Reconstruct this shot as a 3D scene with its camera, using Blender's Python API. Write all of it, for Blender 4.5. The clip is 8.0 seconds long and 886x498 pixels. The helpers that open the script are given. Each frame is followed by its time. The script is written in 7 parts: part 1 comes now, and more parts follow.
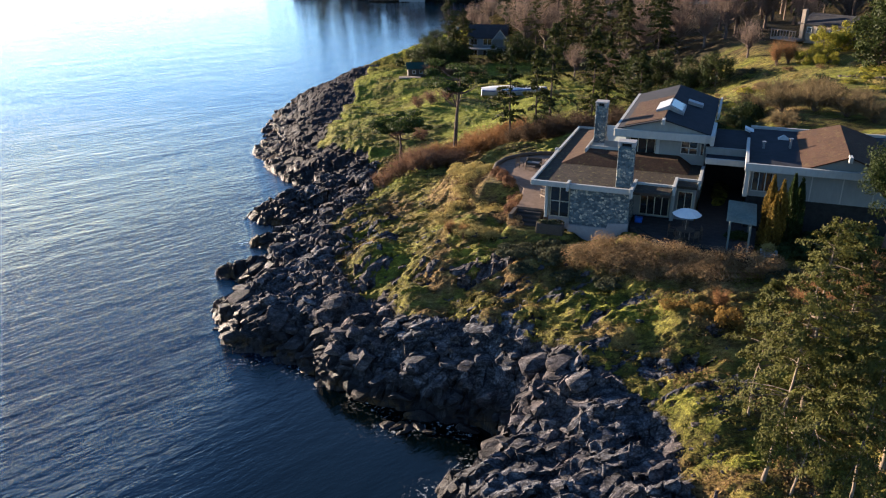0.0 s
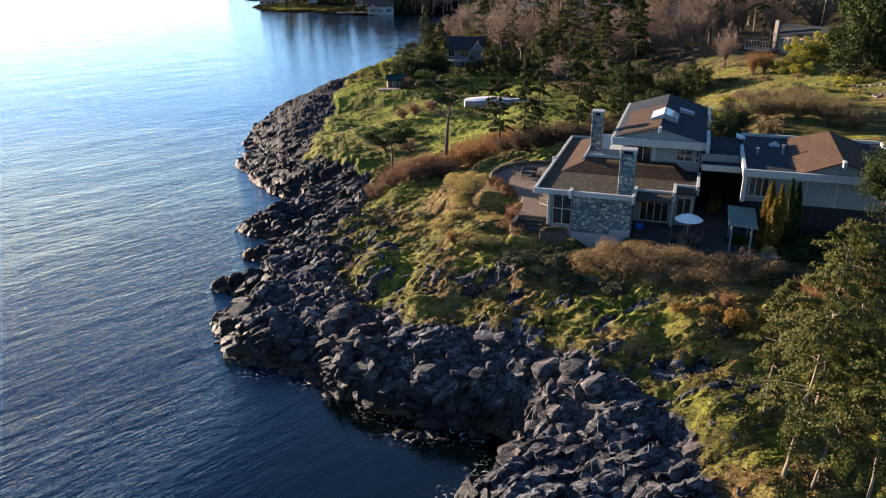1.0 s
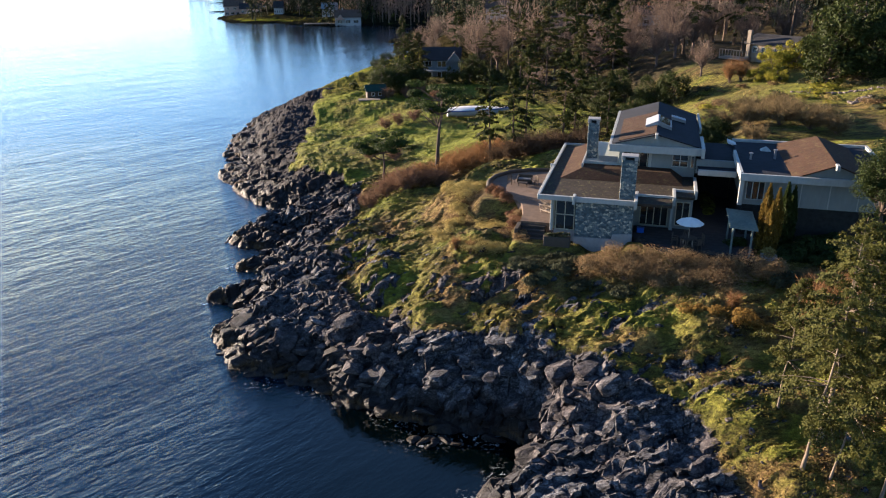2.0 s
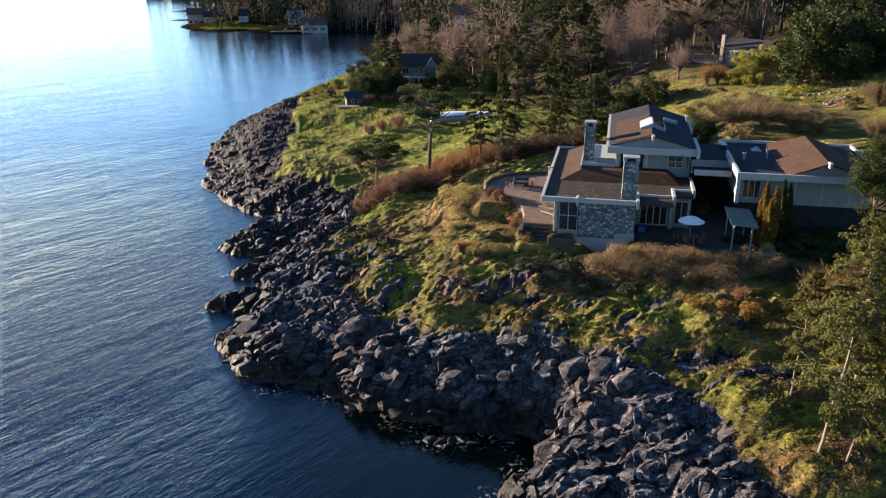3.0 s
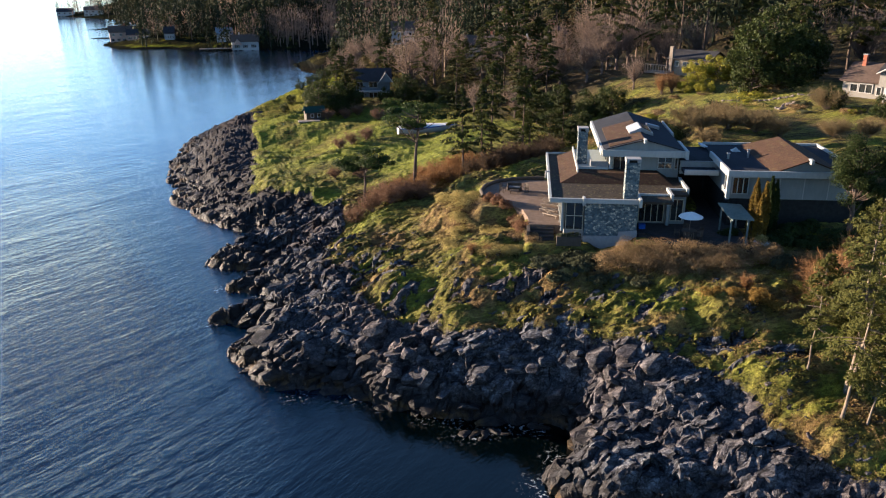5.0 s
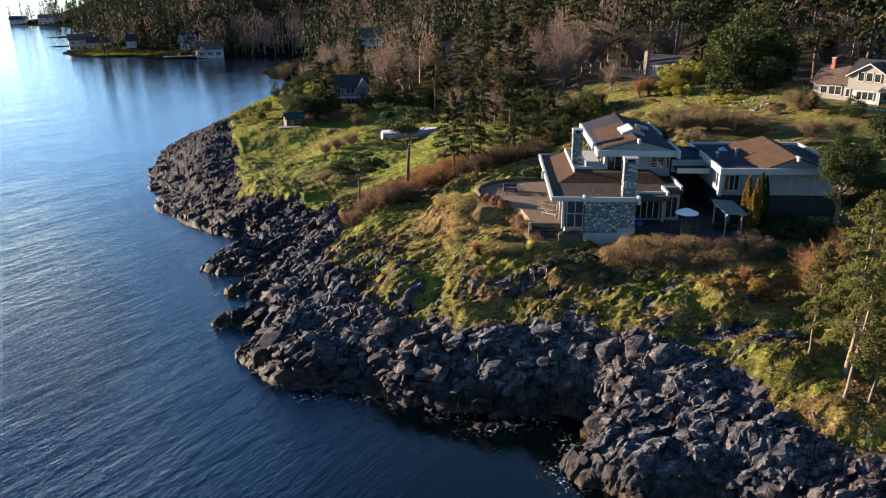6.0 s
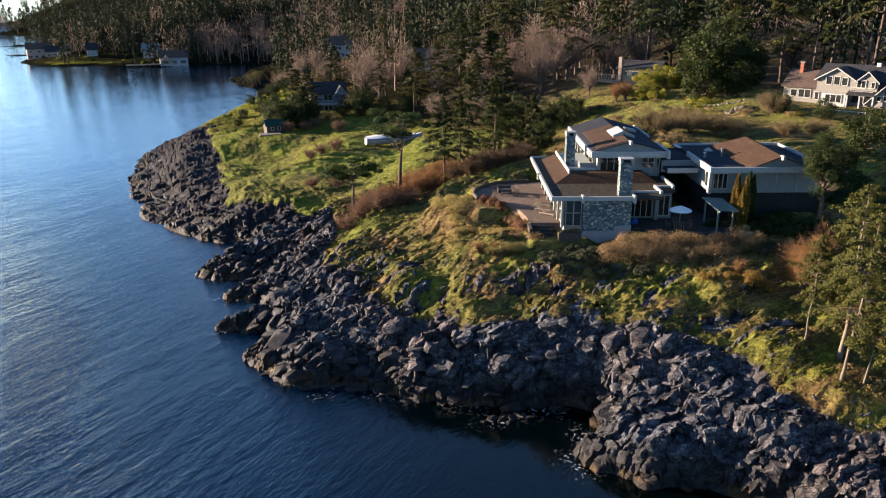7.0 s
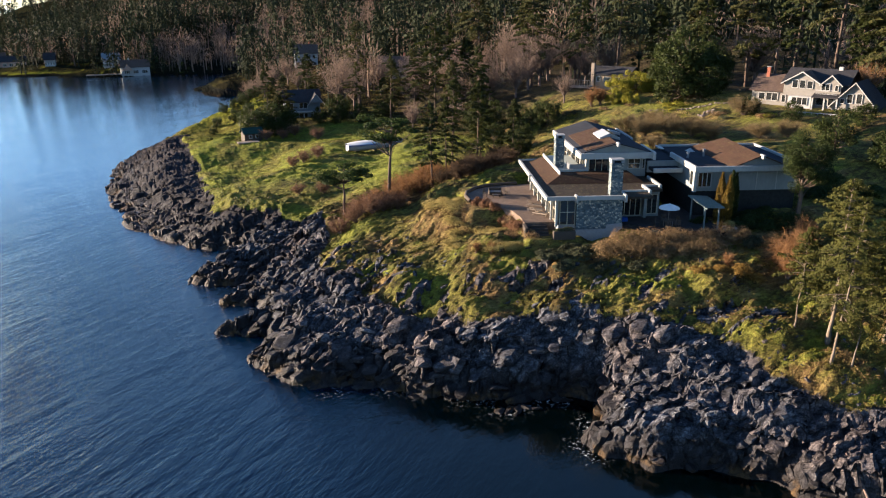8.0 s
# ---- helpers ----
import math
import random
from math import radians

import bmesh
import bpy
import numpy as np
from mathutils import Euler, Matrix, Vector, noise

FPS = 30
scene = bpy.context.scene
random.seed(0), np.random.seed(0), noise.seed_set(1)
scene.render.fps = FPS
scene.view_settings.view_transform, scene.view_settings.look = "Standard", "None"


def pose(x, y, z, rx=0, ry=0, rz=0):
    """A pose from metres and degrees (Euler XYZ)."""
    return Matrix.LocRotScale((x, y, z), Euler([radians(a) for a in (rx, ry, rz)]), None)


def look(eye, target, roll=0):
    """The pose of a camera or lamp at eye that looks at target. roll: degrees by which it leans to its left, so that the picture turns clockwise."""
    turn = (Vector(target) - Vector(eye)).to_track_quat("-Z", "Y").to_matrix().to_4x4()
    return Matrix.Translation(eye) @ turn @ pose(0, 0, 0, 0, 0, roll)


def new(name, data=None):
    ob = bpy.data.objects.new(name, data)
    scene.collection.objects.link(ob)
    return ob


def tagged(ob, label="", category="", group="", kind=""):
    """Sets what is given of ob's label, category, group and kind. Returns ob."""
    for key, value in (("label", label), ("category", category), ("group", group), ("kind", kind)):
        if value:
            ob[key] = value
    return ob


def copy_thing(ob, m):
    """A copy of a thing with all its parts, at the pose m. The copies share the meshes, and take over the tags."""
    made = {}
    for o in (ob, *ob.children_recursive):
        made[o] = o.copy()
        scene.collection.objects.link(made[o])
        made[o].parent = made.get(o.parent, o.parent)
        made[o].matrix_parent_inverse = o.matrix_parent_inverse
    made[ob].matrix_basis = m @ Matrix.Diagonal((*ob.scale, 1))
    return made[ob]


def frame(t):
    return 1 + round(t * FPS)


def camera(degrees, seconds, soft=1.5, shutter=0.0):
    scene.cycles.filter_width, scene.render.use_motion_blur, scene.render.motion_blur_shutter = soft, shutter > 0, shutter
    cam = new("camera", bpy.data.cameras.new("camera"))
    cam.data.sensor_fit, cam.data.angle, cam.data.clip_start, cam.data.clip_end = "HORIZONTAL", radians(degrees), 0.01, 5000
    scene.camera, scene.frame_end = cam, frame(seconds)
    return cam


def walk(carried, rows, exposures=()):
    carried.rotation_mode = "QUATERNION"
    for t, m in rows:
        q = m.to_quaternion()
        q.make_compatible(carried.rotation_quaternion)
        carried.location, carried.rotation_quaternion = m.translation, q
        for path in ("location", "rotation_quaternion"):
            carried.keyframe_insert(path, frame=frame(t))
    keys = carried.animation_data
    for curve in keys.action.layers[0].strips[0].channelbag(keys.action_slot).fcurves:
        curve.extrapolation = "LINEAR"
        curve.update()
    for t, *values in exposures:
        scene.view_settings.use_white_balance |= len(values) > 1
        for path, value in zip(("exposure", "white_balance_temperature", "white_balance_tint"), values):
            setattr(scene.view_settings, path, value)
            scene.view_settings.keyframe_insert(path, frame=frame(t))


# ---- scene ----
cam = camera(60.2, 8.0, 1.15)
PATH = [
    (0, (-0.717, -0.289, 35.144), (-0.754, 1.553, 34.367), -0.5),
    (0.5, (-2.264, -0.574, 35.144), (-2.257, 1.275, 34.38), -0.5),
    (1, (-4.043, -0.903, 35.164), (-3.991, 0.951, 34.414), -0.4),
    (1.5, (-5.844, -1.183, 35.195), (-5.745, 0.674, 34.459), -0.3),
    (3, (-11.533, -2.044, 35.27), (-11.292, -0.19, 34.559), -0.4),
    (3.5, (-13.573, -2.309, 35.238), (-13.284, -0.459, 34.537), -0.4),
    (4, (-15.699, -2.613, 35.23), (-15.36, -0.768, 34.537), -0.4),
    (4.5, (-17.958, -2.942, 35.221), (-17.568, -1.103, 34.537), -0.4),
    (6, (-24.833, -4.039, 35.185), (-24.294, -2.229, 34.525), -0.4),
    (6.5, (-27.198, -4.417, 35.205), (-26.609, -2.62, 34.553), -0.4),
    (7, (-29.556, -4.796, 35.254), (-28.919, -3.013, 34.611), -0.4),
    (7.5, (-31.877, -5.159, 35.283), (-31.19, -3.391, 34.648), -0.4),
    (8, (-34.169, -5.514, 35.274), (-33.432, -3.762, 34.649), -0.5),
]
walk(cam, [(t, look(eye, target, roll)) for t, eye, target, roll in PATH], [(0.0, 2.92, 5120, 13.5), (8.0, 2.88, 5150, 13.5)])

# ------------------------------------------------------------------ light
SUN_AZ, SUN_EL = 54.0, 9.7          # degrees to the left of +y, and above the horizon
sun_dir = Vector((-math.sin(radians(SUN_AZ)) * math.cos(radians(SUN_EL)),
                  math.cos(radians(SUN_AZ)) * math.cos(radians(SUN_EL)), math.sin(radians(SUN_EL))))
world = bpy.data.worlds.new("sky")
scene.world = world
world.use_nodes = True
wn = world.node_tree
sky = wn.nodes.new("ShaderNodeTexSky")
sky.sky_type = 'NISHITA'
sky.sun_disc = False
sky.sun_elevation = radians(SUN_EL)
sky.sun_rotation = radians(-SUN_AZ)
sky.air_density, sky.dust_density, sky.ozone_density = 0.85, 0.08, 1.6
wn.links.new(sky.outputs[0], wn.nodes["Background"].inputs[0])
wn.nodes["Background"].inputs[1].default_value = 0.050
sun_data = bpy.data.lights.new("sun", "SUN")
sun_data.energy, sun_data.angle, sun_data.color = 5.0, radians(0.6), (1.0, 0.70, 0.40)
sun_ob = new("sun", sun_data)
sun_ob.matrix_world = look(sun_dir * 300, (0, 0, 0))


# ------------------------------------------------------------------ materials
class Nodes:
    """A small wrapper round one material's node tree."""

    def __init__(self, name):
        self.m = bpy.data.materials.new(name)
        self.m.use_nodes = True
        self.t = self.m.node_tree
        self.b = self.t.nodes["Principled BSDF"]
        self.b.inputs["Specular IOR Level"].default_value = 0.10

    def put(self, kind, ins=(), **props):
        n = self.t.nodes.new(kind)
        if "operation" in props:
            n.operation = props["operation"]
        if "data_type" in props:
            n.data_type = props["data_type"]
        if "blend_type" in props:
            n.blend_type = props["blend_type"]
        if "feature" in props:
            n.feature = props["feature"]
        if "attribute_name" in props:
            n.attribute_name = props["attribute_name"]
        for k, v in dict(ins).items():
            if isinstance(v, bpy.types.NodeSocket):
                self.t.links.new(v, n.inputs[k])
            else:
                n.inputs[k].default_value = v
        return n

    def link(self, out, socket):
        self.t.links.new(out, self.b.inputs[socket])

    def where(self):
        return self.put("ShaderNodeNewGeometry").outputs["Position"]

    def local(self):
        return self.put("ShaderNodeTexCoord").outputs["Object"]

    def scaled(self, vec, s):
        return self.put("ShaderNodeMapping", {"Vector": vec, "Scale": s}).outputs[0]

    def noise(self, vec, scale, detail=4.0, rough=0.6):
        return self.put("ShaderNodeTexNoise", {"Vector": vec, "Scale": scale, "Detail": detail, "Roughness": rough}).outputs["Fac"]

    def ramp(self, fac, stops):
        n = self.put("ShaderNodeValToRGB", {"Fac": fac})
        e = n.color_ramp.elements
        while len(e) < len(stops):
            e.new(0.5)
        for el, (p, c) in zip(e, stops):
            el.position = p
            el.color = (*c, 1) if len(c) == 3 else c
        return n.outputs[0]

    def step(self, fac, lo, hi):
        return self.put("ShaderNodeMapRange", {"Value": fac, "From Min": lo, "From Max": hi}).outputs[0]

    def math(self, op, a, b=0.0):
        return self.put("ShaderNodeMath", {0: a, 1: b}, operation=op).outputs[0]

    def mix(self, fac, a, b):
        n = self.put("ShaderNodeMix", {}, data_type='RGBA')
        for sock, v in ((0, fac), (6, a), (7, b)):
            if isinstance(v, bpy.types.NodeSocket):
                self.t.links.new(v, n.inputs[sock])
            else:
                n.inputs[sock].default_value = v if sock == 0 else (*v, 1)[:4]
        return n.outputs[2]

    def attr(self, name):
        return self.put("ShaderNodeAttribute", {}, attribute_name=name).outputs["Fac"]

    def island(self):
        return self.put("ShaderNodeNewGeometry").outputs["Random Per Island"]

    def bump(self, height, strength=0.5, dist=0.1):
        n = self.put("ShaderNodeBump", {"Height": height, "Strength": strength, "Distance": dist})
        self.link(n.outputs[0], "Normal")

    def done(self, colour, rough=0.8, metal=0.0):
        for v, s in ((colour, "Base Color"), (rough, "Roughness"), (metal, "Metallic")):
            if isinstance(v, bpy.types.NodeSocket):
                self.link(v, s)
            else:
                self.b.inputs[s].default_value = (*v, 1) if s == "Base Color" else v
        return self.m


def surface(name, lo, hi, scale=6.0, rough=0.75, bump=0.3, dist=0.03, metal=0.0, streak=(1, 1, 1)):
    """A plain weathered surface: two scales of variation between two colours."""
    n = Nodes(name)
    p = n.scaled(n.local(), streak)
    f = n.noise(p, scale, 5)
    g = n.noise(p, scale * 0.17, 3)
    mixed = n.math('ADD', n.math('MULTIPLY', f, 0.6), n.math('MULTIPLY', g, 0.4))
    n.bump(f, bump, dist)
    return n.done(n.ramp(mixed, ((0.3, lo), (0.7, hi))), rough, metal)


def leafy(name, lo, hi, rough=0.6, through_light=0.3, patch=0.6):
    """Leaves: every leaf its own tone, some light through them."""
    n = Nodes(name)
    f = n.noise(n.where(), patch, 2)
    s = n.math('ADD', n.math('MULTIPLY', n.island(), 0.35), n.math('MULTIPLY', f, 0.7))
    c = n.ramp(s, ((0.2, lo), (0.8, hi)))
    n.b.inputs["Subsurface Weight"].default_value = 0.0
    n.b.inputs["Specular IOR Level"].default_value = 0.05
    m = n.done(c, rough)
    tr = n.put("ShaderNodeBsdfTranslucent", {"Color": c})
    mx = n.put("ShaderNodeMixShader", {0: through_light})
    out = n.t.nodes["Material Output"]
    n.t.links.new(n.b.outputs[0], mx.inputs[1])
    n.t.links.new(tr.outputs[0], mx.inputs[2])
    n.t.links.new(mx.outputs[0], out.inputs[0])
    return m


def rock_colour(n, p):
    """Grey to purplish bedrock with pale faces, rust stains and shade-deepened dark joints; wet and weed-grown at the
    waterline, with shade painted in above.
    """
    q = n.put("ShaderNodeMapping", {"Vector": p, "Rotation": (0, 0, radians(-8)), "Scale": (0.6, 1.2, 1.1)}).outputs[0]
    big = n.noise(p, 0.11, 3)
    mid = n.noise(q, 1.5, 7, 0.7)
    fine = n.noise(p, 6.0, 5, 0.75)
    s = n.math('ADD', n.math('MULTIPLY', mid, 0.6), n.math('MULTIPLY', fine, 0.4))
    c = n.ramp(s, ((0.39, (0.004, 0.004, 0.0045)), (0.48, (0.034, 0.035, 0.041)), (0.56, (0.090, 0.094, 0.106)), (0.67, (0.262, 0.265, 0.268))))
    warm = n.ramp(s, ((0.38, (0.006, 0.0045, 0.004)), (0.47, (0.037, 0.031, 0.031)), (0.56, (0.090, 0.077, 0.075)), (0.67, (0.232, 0.204, 0.188))))
    c = n.mix(n.step(n.math('ADD', big, n.math('MULTIPLY', n.math('SUBTRACT', mid, 0.5), 0.5)), 0.46, 0.64), c, warm)
    xyz = n.put("ShaderNodeSeparateXYZ", {0: p}).outputs
    z = xyz["Z"]
    # rock mixed to a darker brown north of about y = 100
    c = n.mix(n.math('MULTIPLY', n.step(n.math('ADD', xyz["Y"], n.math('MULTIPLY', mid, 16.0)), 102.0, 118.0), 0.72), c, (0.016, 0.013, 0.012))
    # wet band at the waterline, carried up the rock to paint in deep shade
    tide_shade = n.step(n.math('ADD', z, n.math('MULTIPLY', mid, 3.6)), 5.4, 2.8)
    weed = n.math('MULTIPLY', n.step(n.noise(p, 0.35, 4), 0.50, 0.58), n.step(n.math('ADD', z, n.math('MULTIPLY', mid, 1.4)), 1.8, 1.1))
    c = n.mix(n.math('MULTIPLY', tide_shade, 0.88), c, (0.012, 0.010, 0.009))
    c = n.mix(n.math('MULTIPLY', weed, 0.8), c, (0.060, 0.036, 0.012))
    bend = n.put("ShaderNodeTexNoise", {"Vector": p, "Scale": 0.9, "Detail": 4.0}).outputs["Color"]
    at_ = n.put("ShaderNodeVectorMath", {0: n.scaled(q, (1.0, 1.3, 1.0)), 1: bend}, operation="ADD").outputs[0]
    joint = n.put("ShaderNodeTexVoronoi", {"Vector": at_, "Scale": 1.1, "Randomness": 1.0}, feature='DISTANCE_TO_EDGE').outputs["Distance"]
    hair = n.put("ShaderNodeTexVoronoi", {"Vector": at_, "Scale": 3.6, "Randomness": 1.0}, feature='DISTANCE_TO_EDGE').outputs["Distance"]
    crack = n.math('MULTIPLY', n.step(joint, 0.0, 0.06), n.math('ADD', 0.55, n.math('MULTIPLY', n.step(hair, 0.0, 0.08), 0.45)))
    # joints mixed near-black, carrying crevice shade as well as their own dark
    c = n.mix(n.math("ADD", n.math("MULTIPLY", crack, 0.82), 0.18), (0.008, 0.0075, 0.008), c)
    height = n.math('ADD', n.math('ADD', mid, n.math('MULTIPLY', fine, 0.45)), n.math('MULTIPLY', crack, 0.4))
    return c, height, tide_shade


def make_rock():
    n = Nodes("bedrock")
    p = n.where()
    c, h, tide_shade = rock_colour(n, p)
    tone = n.math("ADD", n.math("MULTIPLY", n.island(), 0.75), 0.5)
    grey = n.put("ShaderNodeVectorMath", {0: c}, operation='SCALE')
    n.t.links.new(tone, grey.inputs["Scale"])
    n.bump(h, 0.8, 0.16)
    return n.done(grey.outputs[0], n.math('SUBTRACT', 0.85, n.math('MULTIPLY', tide_shade, 0.35)))


def make_ground():
    """Bedrock where it is bare; moss, rough grass and dry brown growth elsewhere; mown lawn in the gardens."""
    n = Nodes("headland_ground")
    p = n.where()
    c, h, tide_shade = rock_colour(n, p)
    q = n.put("ShaderNodeMapping", {"Vector": p, "Rotation": (0, 0, radians(-8)), "Scale": (0.45, 1.3, 1.3)}).outputs[0]
    f1 = n.noise(q, 0.5, 5, 0.65)
    f2 = n.noise(q, 2.6, 6, 0.72)
    f3 = n.noise(p, 11.0, 4, 0.75)
    s = n.math('ADD', n.math('MULTIPLY', f1, 0.4), n.math('MULTIPLY', f2, 0.6))
    moss = n.ramp(s, ((0.38, (0.016, 0.013, 0.006)), (0.47, (0.058, 0.048, 0.013)), (0.56, (0.145, 0.132, 0.023)), (0.69, (0.27, 0.222, 0.052))))
    lush = n.ramp(s, ((0.36, (0.026, 0.030, 0.005)), (0.46, (0.095, 0.106, 0.012)), (0.62, (0.225, 0.236, 0.022))))
    dry = n.ramp(s, ((0.37, (0.030, 0.018, 0.008)), (0.5, (0.150, 0.092, 0.036)), (0.66, (0.30, 0.205, 0.085))))
    g = n.mix(n.attr("dry"), moss, dry)
    g = n.mix(n.attr("lush"), g, lush)
    shade = n.ramp(f3, ((0.34, (0.35, 0.35, 0.35)), (0.56, (1.1, 1.1, 1.1))))
    g = n.put("ShaderNodeMix", {0: 1.0, 6: g, 7: shade}, data_type='RGBA', blend_type='MULTIPLY').outputs[2]
    edge = n.step(n.math('ADD', n.attr("rock"), n.math('MULTIPLY', n.math('SUBTRACT', f2, 0.5), 1.6)), 0.42, 0.55)
    # growth turns a very dark brown within the woods
    g = n.mix(n.math('MULTIPLY', n.attr("woods_floor"), 0.9), g, n.ramp(s, ((0.38, (0.006, 0.005, 0.003)), (0.6, (0.034, 0.026, 0.014)))))
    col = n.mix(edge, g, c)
    # ground and rock blend to near-black beyond about y = 240, lush lawn excepted
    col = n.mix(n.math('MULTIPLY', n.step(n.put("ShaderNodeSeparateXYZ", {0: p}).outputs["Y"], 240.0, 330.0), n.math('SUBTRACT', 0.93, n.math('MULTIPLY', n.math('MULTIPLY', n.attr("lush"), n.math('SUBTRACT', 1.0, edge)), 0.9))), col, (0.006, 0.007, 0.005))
    n.link(n.math('MULTIPLY', n.step(n.put("ShaderNodeSeparateXYZ", {0: p}).outputs["Y"], 200.0, 110.0), 0.10), "Specular IOR Level")
    gh = n.math('ADD', n.math('MULTIPLY', f2, 3.0), n.math('MULTIPLY', f3, 1.7))
    hh = n.put("ShaderNodeMix", {0: edge, 2: gh, 3: h}).outputs[0]
    n.bump(hh, 0.85, 0.17)
    return n.done(col, n.math('SUBTRACT', 0.92, n.math('MULTIPLY', tide_shade, 0.35)))


def make_water():
    """Dark sea under three sizes of wind ripple, with broken foam along the rocks."""
    n = Nodes("sea_water")
    p = n.where()
    turned = n.put("ShaderNodeMapping", {"Vector": p, "Rotation": (0, 0, radians(-42))}).outputs[0]
    q = n.scaled(turned, (0.45, 1.25, 1))
    swell = n.noise(q, 0.22, 3, 0.55)
    long = n.noise(q, 0.07, 3, 0.5)
    a = n.noise(q, 0.62, 4, 0.6)
    b = n.noise(q, 2.3, 4, 0.65)
    w = n.noise(p, 0.025, 3, 0.5)
    gust = n.step(w, 0.30, 0.70)
    h = n.math('ADD', n.math('ADD', n.math('ADD', n.math('MULTIPLY', long, 3.0), n.math('MULTIPLY', swell, 1.0)), n.math('MULTIPLY', a, 1.2)), n.math('MULTIPLY', b, 0.62))
    n.bump(n.math('MULTIPLY', n.math('MULTIPLY', h, n.attr("wind")), n.math('ADD', 0.8, n.math('MULTIPLY', gust, 0.2))), 1.0, 0.090)
    foam = n.math('MULTIPLY', n.attr("foam"), n.step(n.noise(p, 2.6, 6, 0.75), 0.56, 0.66))
    deep = n.mix(gust, (0.0003, 0.0037, 0.0110), (0.0005, 0.0052, 0.0155))
    # shade and cliff reflection in the cove, painted as near-black water
    deep = n.mix(n.attr("cove_shade"), deep, (0.0002, 0.0012, 0.0015))
    col = n.mix(foam, deep, (0.55, 0.57, 0.57))
    n.b.inputs["IOR"].default_value = 1.34
    n.b.inputs["Specular IOR Level"].default_value = 0.5
    return n.done(col, n.math('ADD', n.math('MULTIPLY', foam, 0.5), 0.06))


def make_stone_wall():
    n = Nodes("field_stone")
    p = n.local()
    v = n.put("ShaderNodeTexVoronoi", {"Vector": n.scaled(p, (1, 1, 1.25)), "Scale": 4.6, "Randomness": 0.9})
    e = n.put("ShaderNodeTexVoronoi", {"Vector": n.scaled(p, (1, 1, 1.25)), "Scale": 4.6, "Randomness": 0.9}, feature='DISTANCE_TO_EDGE')
    tone = n.put("ShaderNodeSeparateXYZ", {0: v.outputs["Color"]}).outputs[0]
    c = n.ramp(tone, ((0.05, (0.0384, 0.0576, 0.0704)), (0.45, (0.0832, 0.1152, 0.1312)), (0.75, (0.1408, 0.16, 0.1536)), (0.97, (0.3712, 0.3456, 0.2688))))
    g = n.noise(p, 9, 5)
    c = n.mix(n.math('MULTIPLY', g, 0.35), c, (0.064, 0.0704, 0.0704))
    joint = n.step(e.outputs["Distance"], 0.02, 0.07)
    c = n.mix(joint, (0.064, 0.0672, 0.0672), c)
    n.bump(n.math('ADD', joint, n.math('MULTIPLY', g, 0.3)), 0.8, 0.05)
    return n.done(c, 0.85)


def make_shingle(name, lo, hi, moss):
    n = Nodes(name)
    p = n.local()
    f = n.noise(p, 5.0, 6, 0.7)
    g = n.noise(p, 0.8, 4)
    row = n.put("ShaderNodeTexBrick", {"Vector": n.scaled(p, (1, 1, 1)), "Scale": 1.0, "Mortar Size": 0.012, "Brick Width": 0.3, "Row Height": 0.16,
                                       "Color1": (0.75, 0.75, 0.75, 1), "Color2": (1.1, 1.1, 1.1, 1), "Mortar": (0.5, 0.5, 0.5, 1)})
    c = n.ramp(n.math('ADD', n.math('MULTIPLY', f, 0.6), n.math('MULTIPLY', g, 0.4)), ((0.3, lo), (0.7, hi)))
    c = n.put("ShaderNodeMix", {0: 0.6, 6: c, 7: row.outputs[0]}, data_type='RGBA', blend_type='MULTIPLY').outputs[2]
    c = n.mix(n.math('MULTIPLY', n.step(n.noise(p, 2.4, 5, 0.7), 0.56, 0.66), moss), c, (0.1024, 0.096, 0.032))
    n.bump(n.math('ADD', f, row.outputs["Fac"]), 0.4, 0.03)
    return n.done(c, 0.88)


def make_glass():
    n = Nodes("window_glass")
    n.b.inputs["Specular IOR Level"].default_value = 0.6
    f = n.noise(n.where(), 0.7, 2)
    return n.done(n.ramp(f, ((0.3, (0.00768, 0.0096, 0.01088)), (0.7, (0.0224, 0.02368, 0.0224)))), 0.06)


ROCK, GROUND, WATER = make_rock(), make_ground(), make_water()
STONE, GLASS = make_stone_wall(), make_glass()
WHITE = surface("weathered_white_paint", (0.1984, 0.2031, 0.1889), (0.2598, 0.2598, 0.2409), 5.0, 0.6, 0.15, 0.01, streak=(1, 1, 0.4))
SIDING = surface("pale_grey_siding", (0.1159, 0.1264, 0.1229), (0.1546, 0.1651, 0.1581), 3.0, 0.7, 0.2, 0.015, streak=(1, 1, 0.3))
CONCRETE = surface("pale_concrete", (0.1511, 0.1511, 0.1469), (0.2309, 0.2267, 0.2183), 4.0, 0.85)
DECKPALE = surface("pale_green_deck_coating", (0.20, 0.225, 0.20), (0.28, 0.30, 0.275), 3.0, 0.8)
PAVING = surface("terrace_paving", (0.065, 0.047, 0.034), (0.140, 0.102, 0.076), 2.5, 0.85)
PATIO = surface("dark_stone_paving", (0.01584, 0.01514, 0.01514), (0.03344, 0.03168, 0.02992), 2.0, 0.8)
SHINGLE = make_shingle("brown_shingle", (0.019, 0.0105, 0.006), (0.052, 0.0285, 0.016), 0.35)
GRAVEL = make_shingle("mossy_gravel_roof", (0.01197, 0.009792, 0.007616), (0.04624, 0.03536, 0.02502), 0.85)
MEMBRANE = surface("dark_membrane_and_roof_shade", (0.00768, 0.00832, 0.01088), (0.01792, 0.01984, 0.0256), 1.6, 0.9, 0.2, 0.02)
WOOD = surface("weathered_wood", (0.1024, 0.0832, 0.064), (0.2176, 0.1792, 0.1408), 8.0, 0.8, 0.3, 0.01, streak=(1, 1, 0.2))
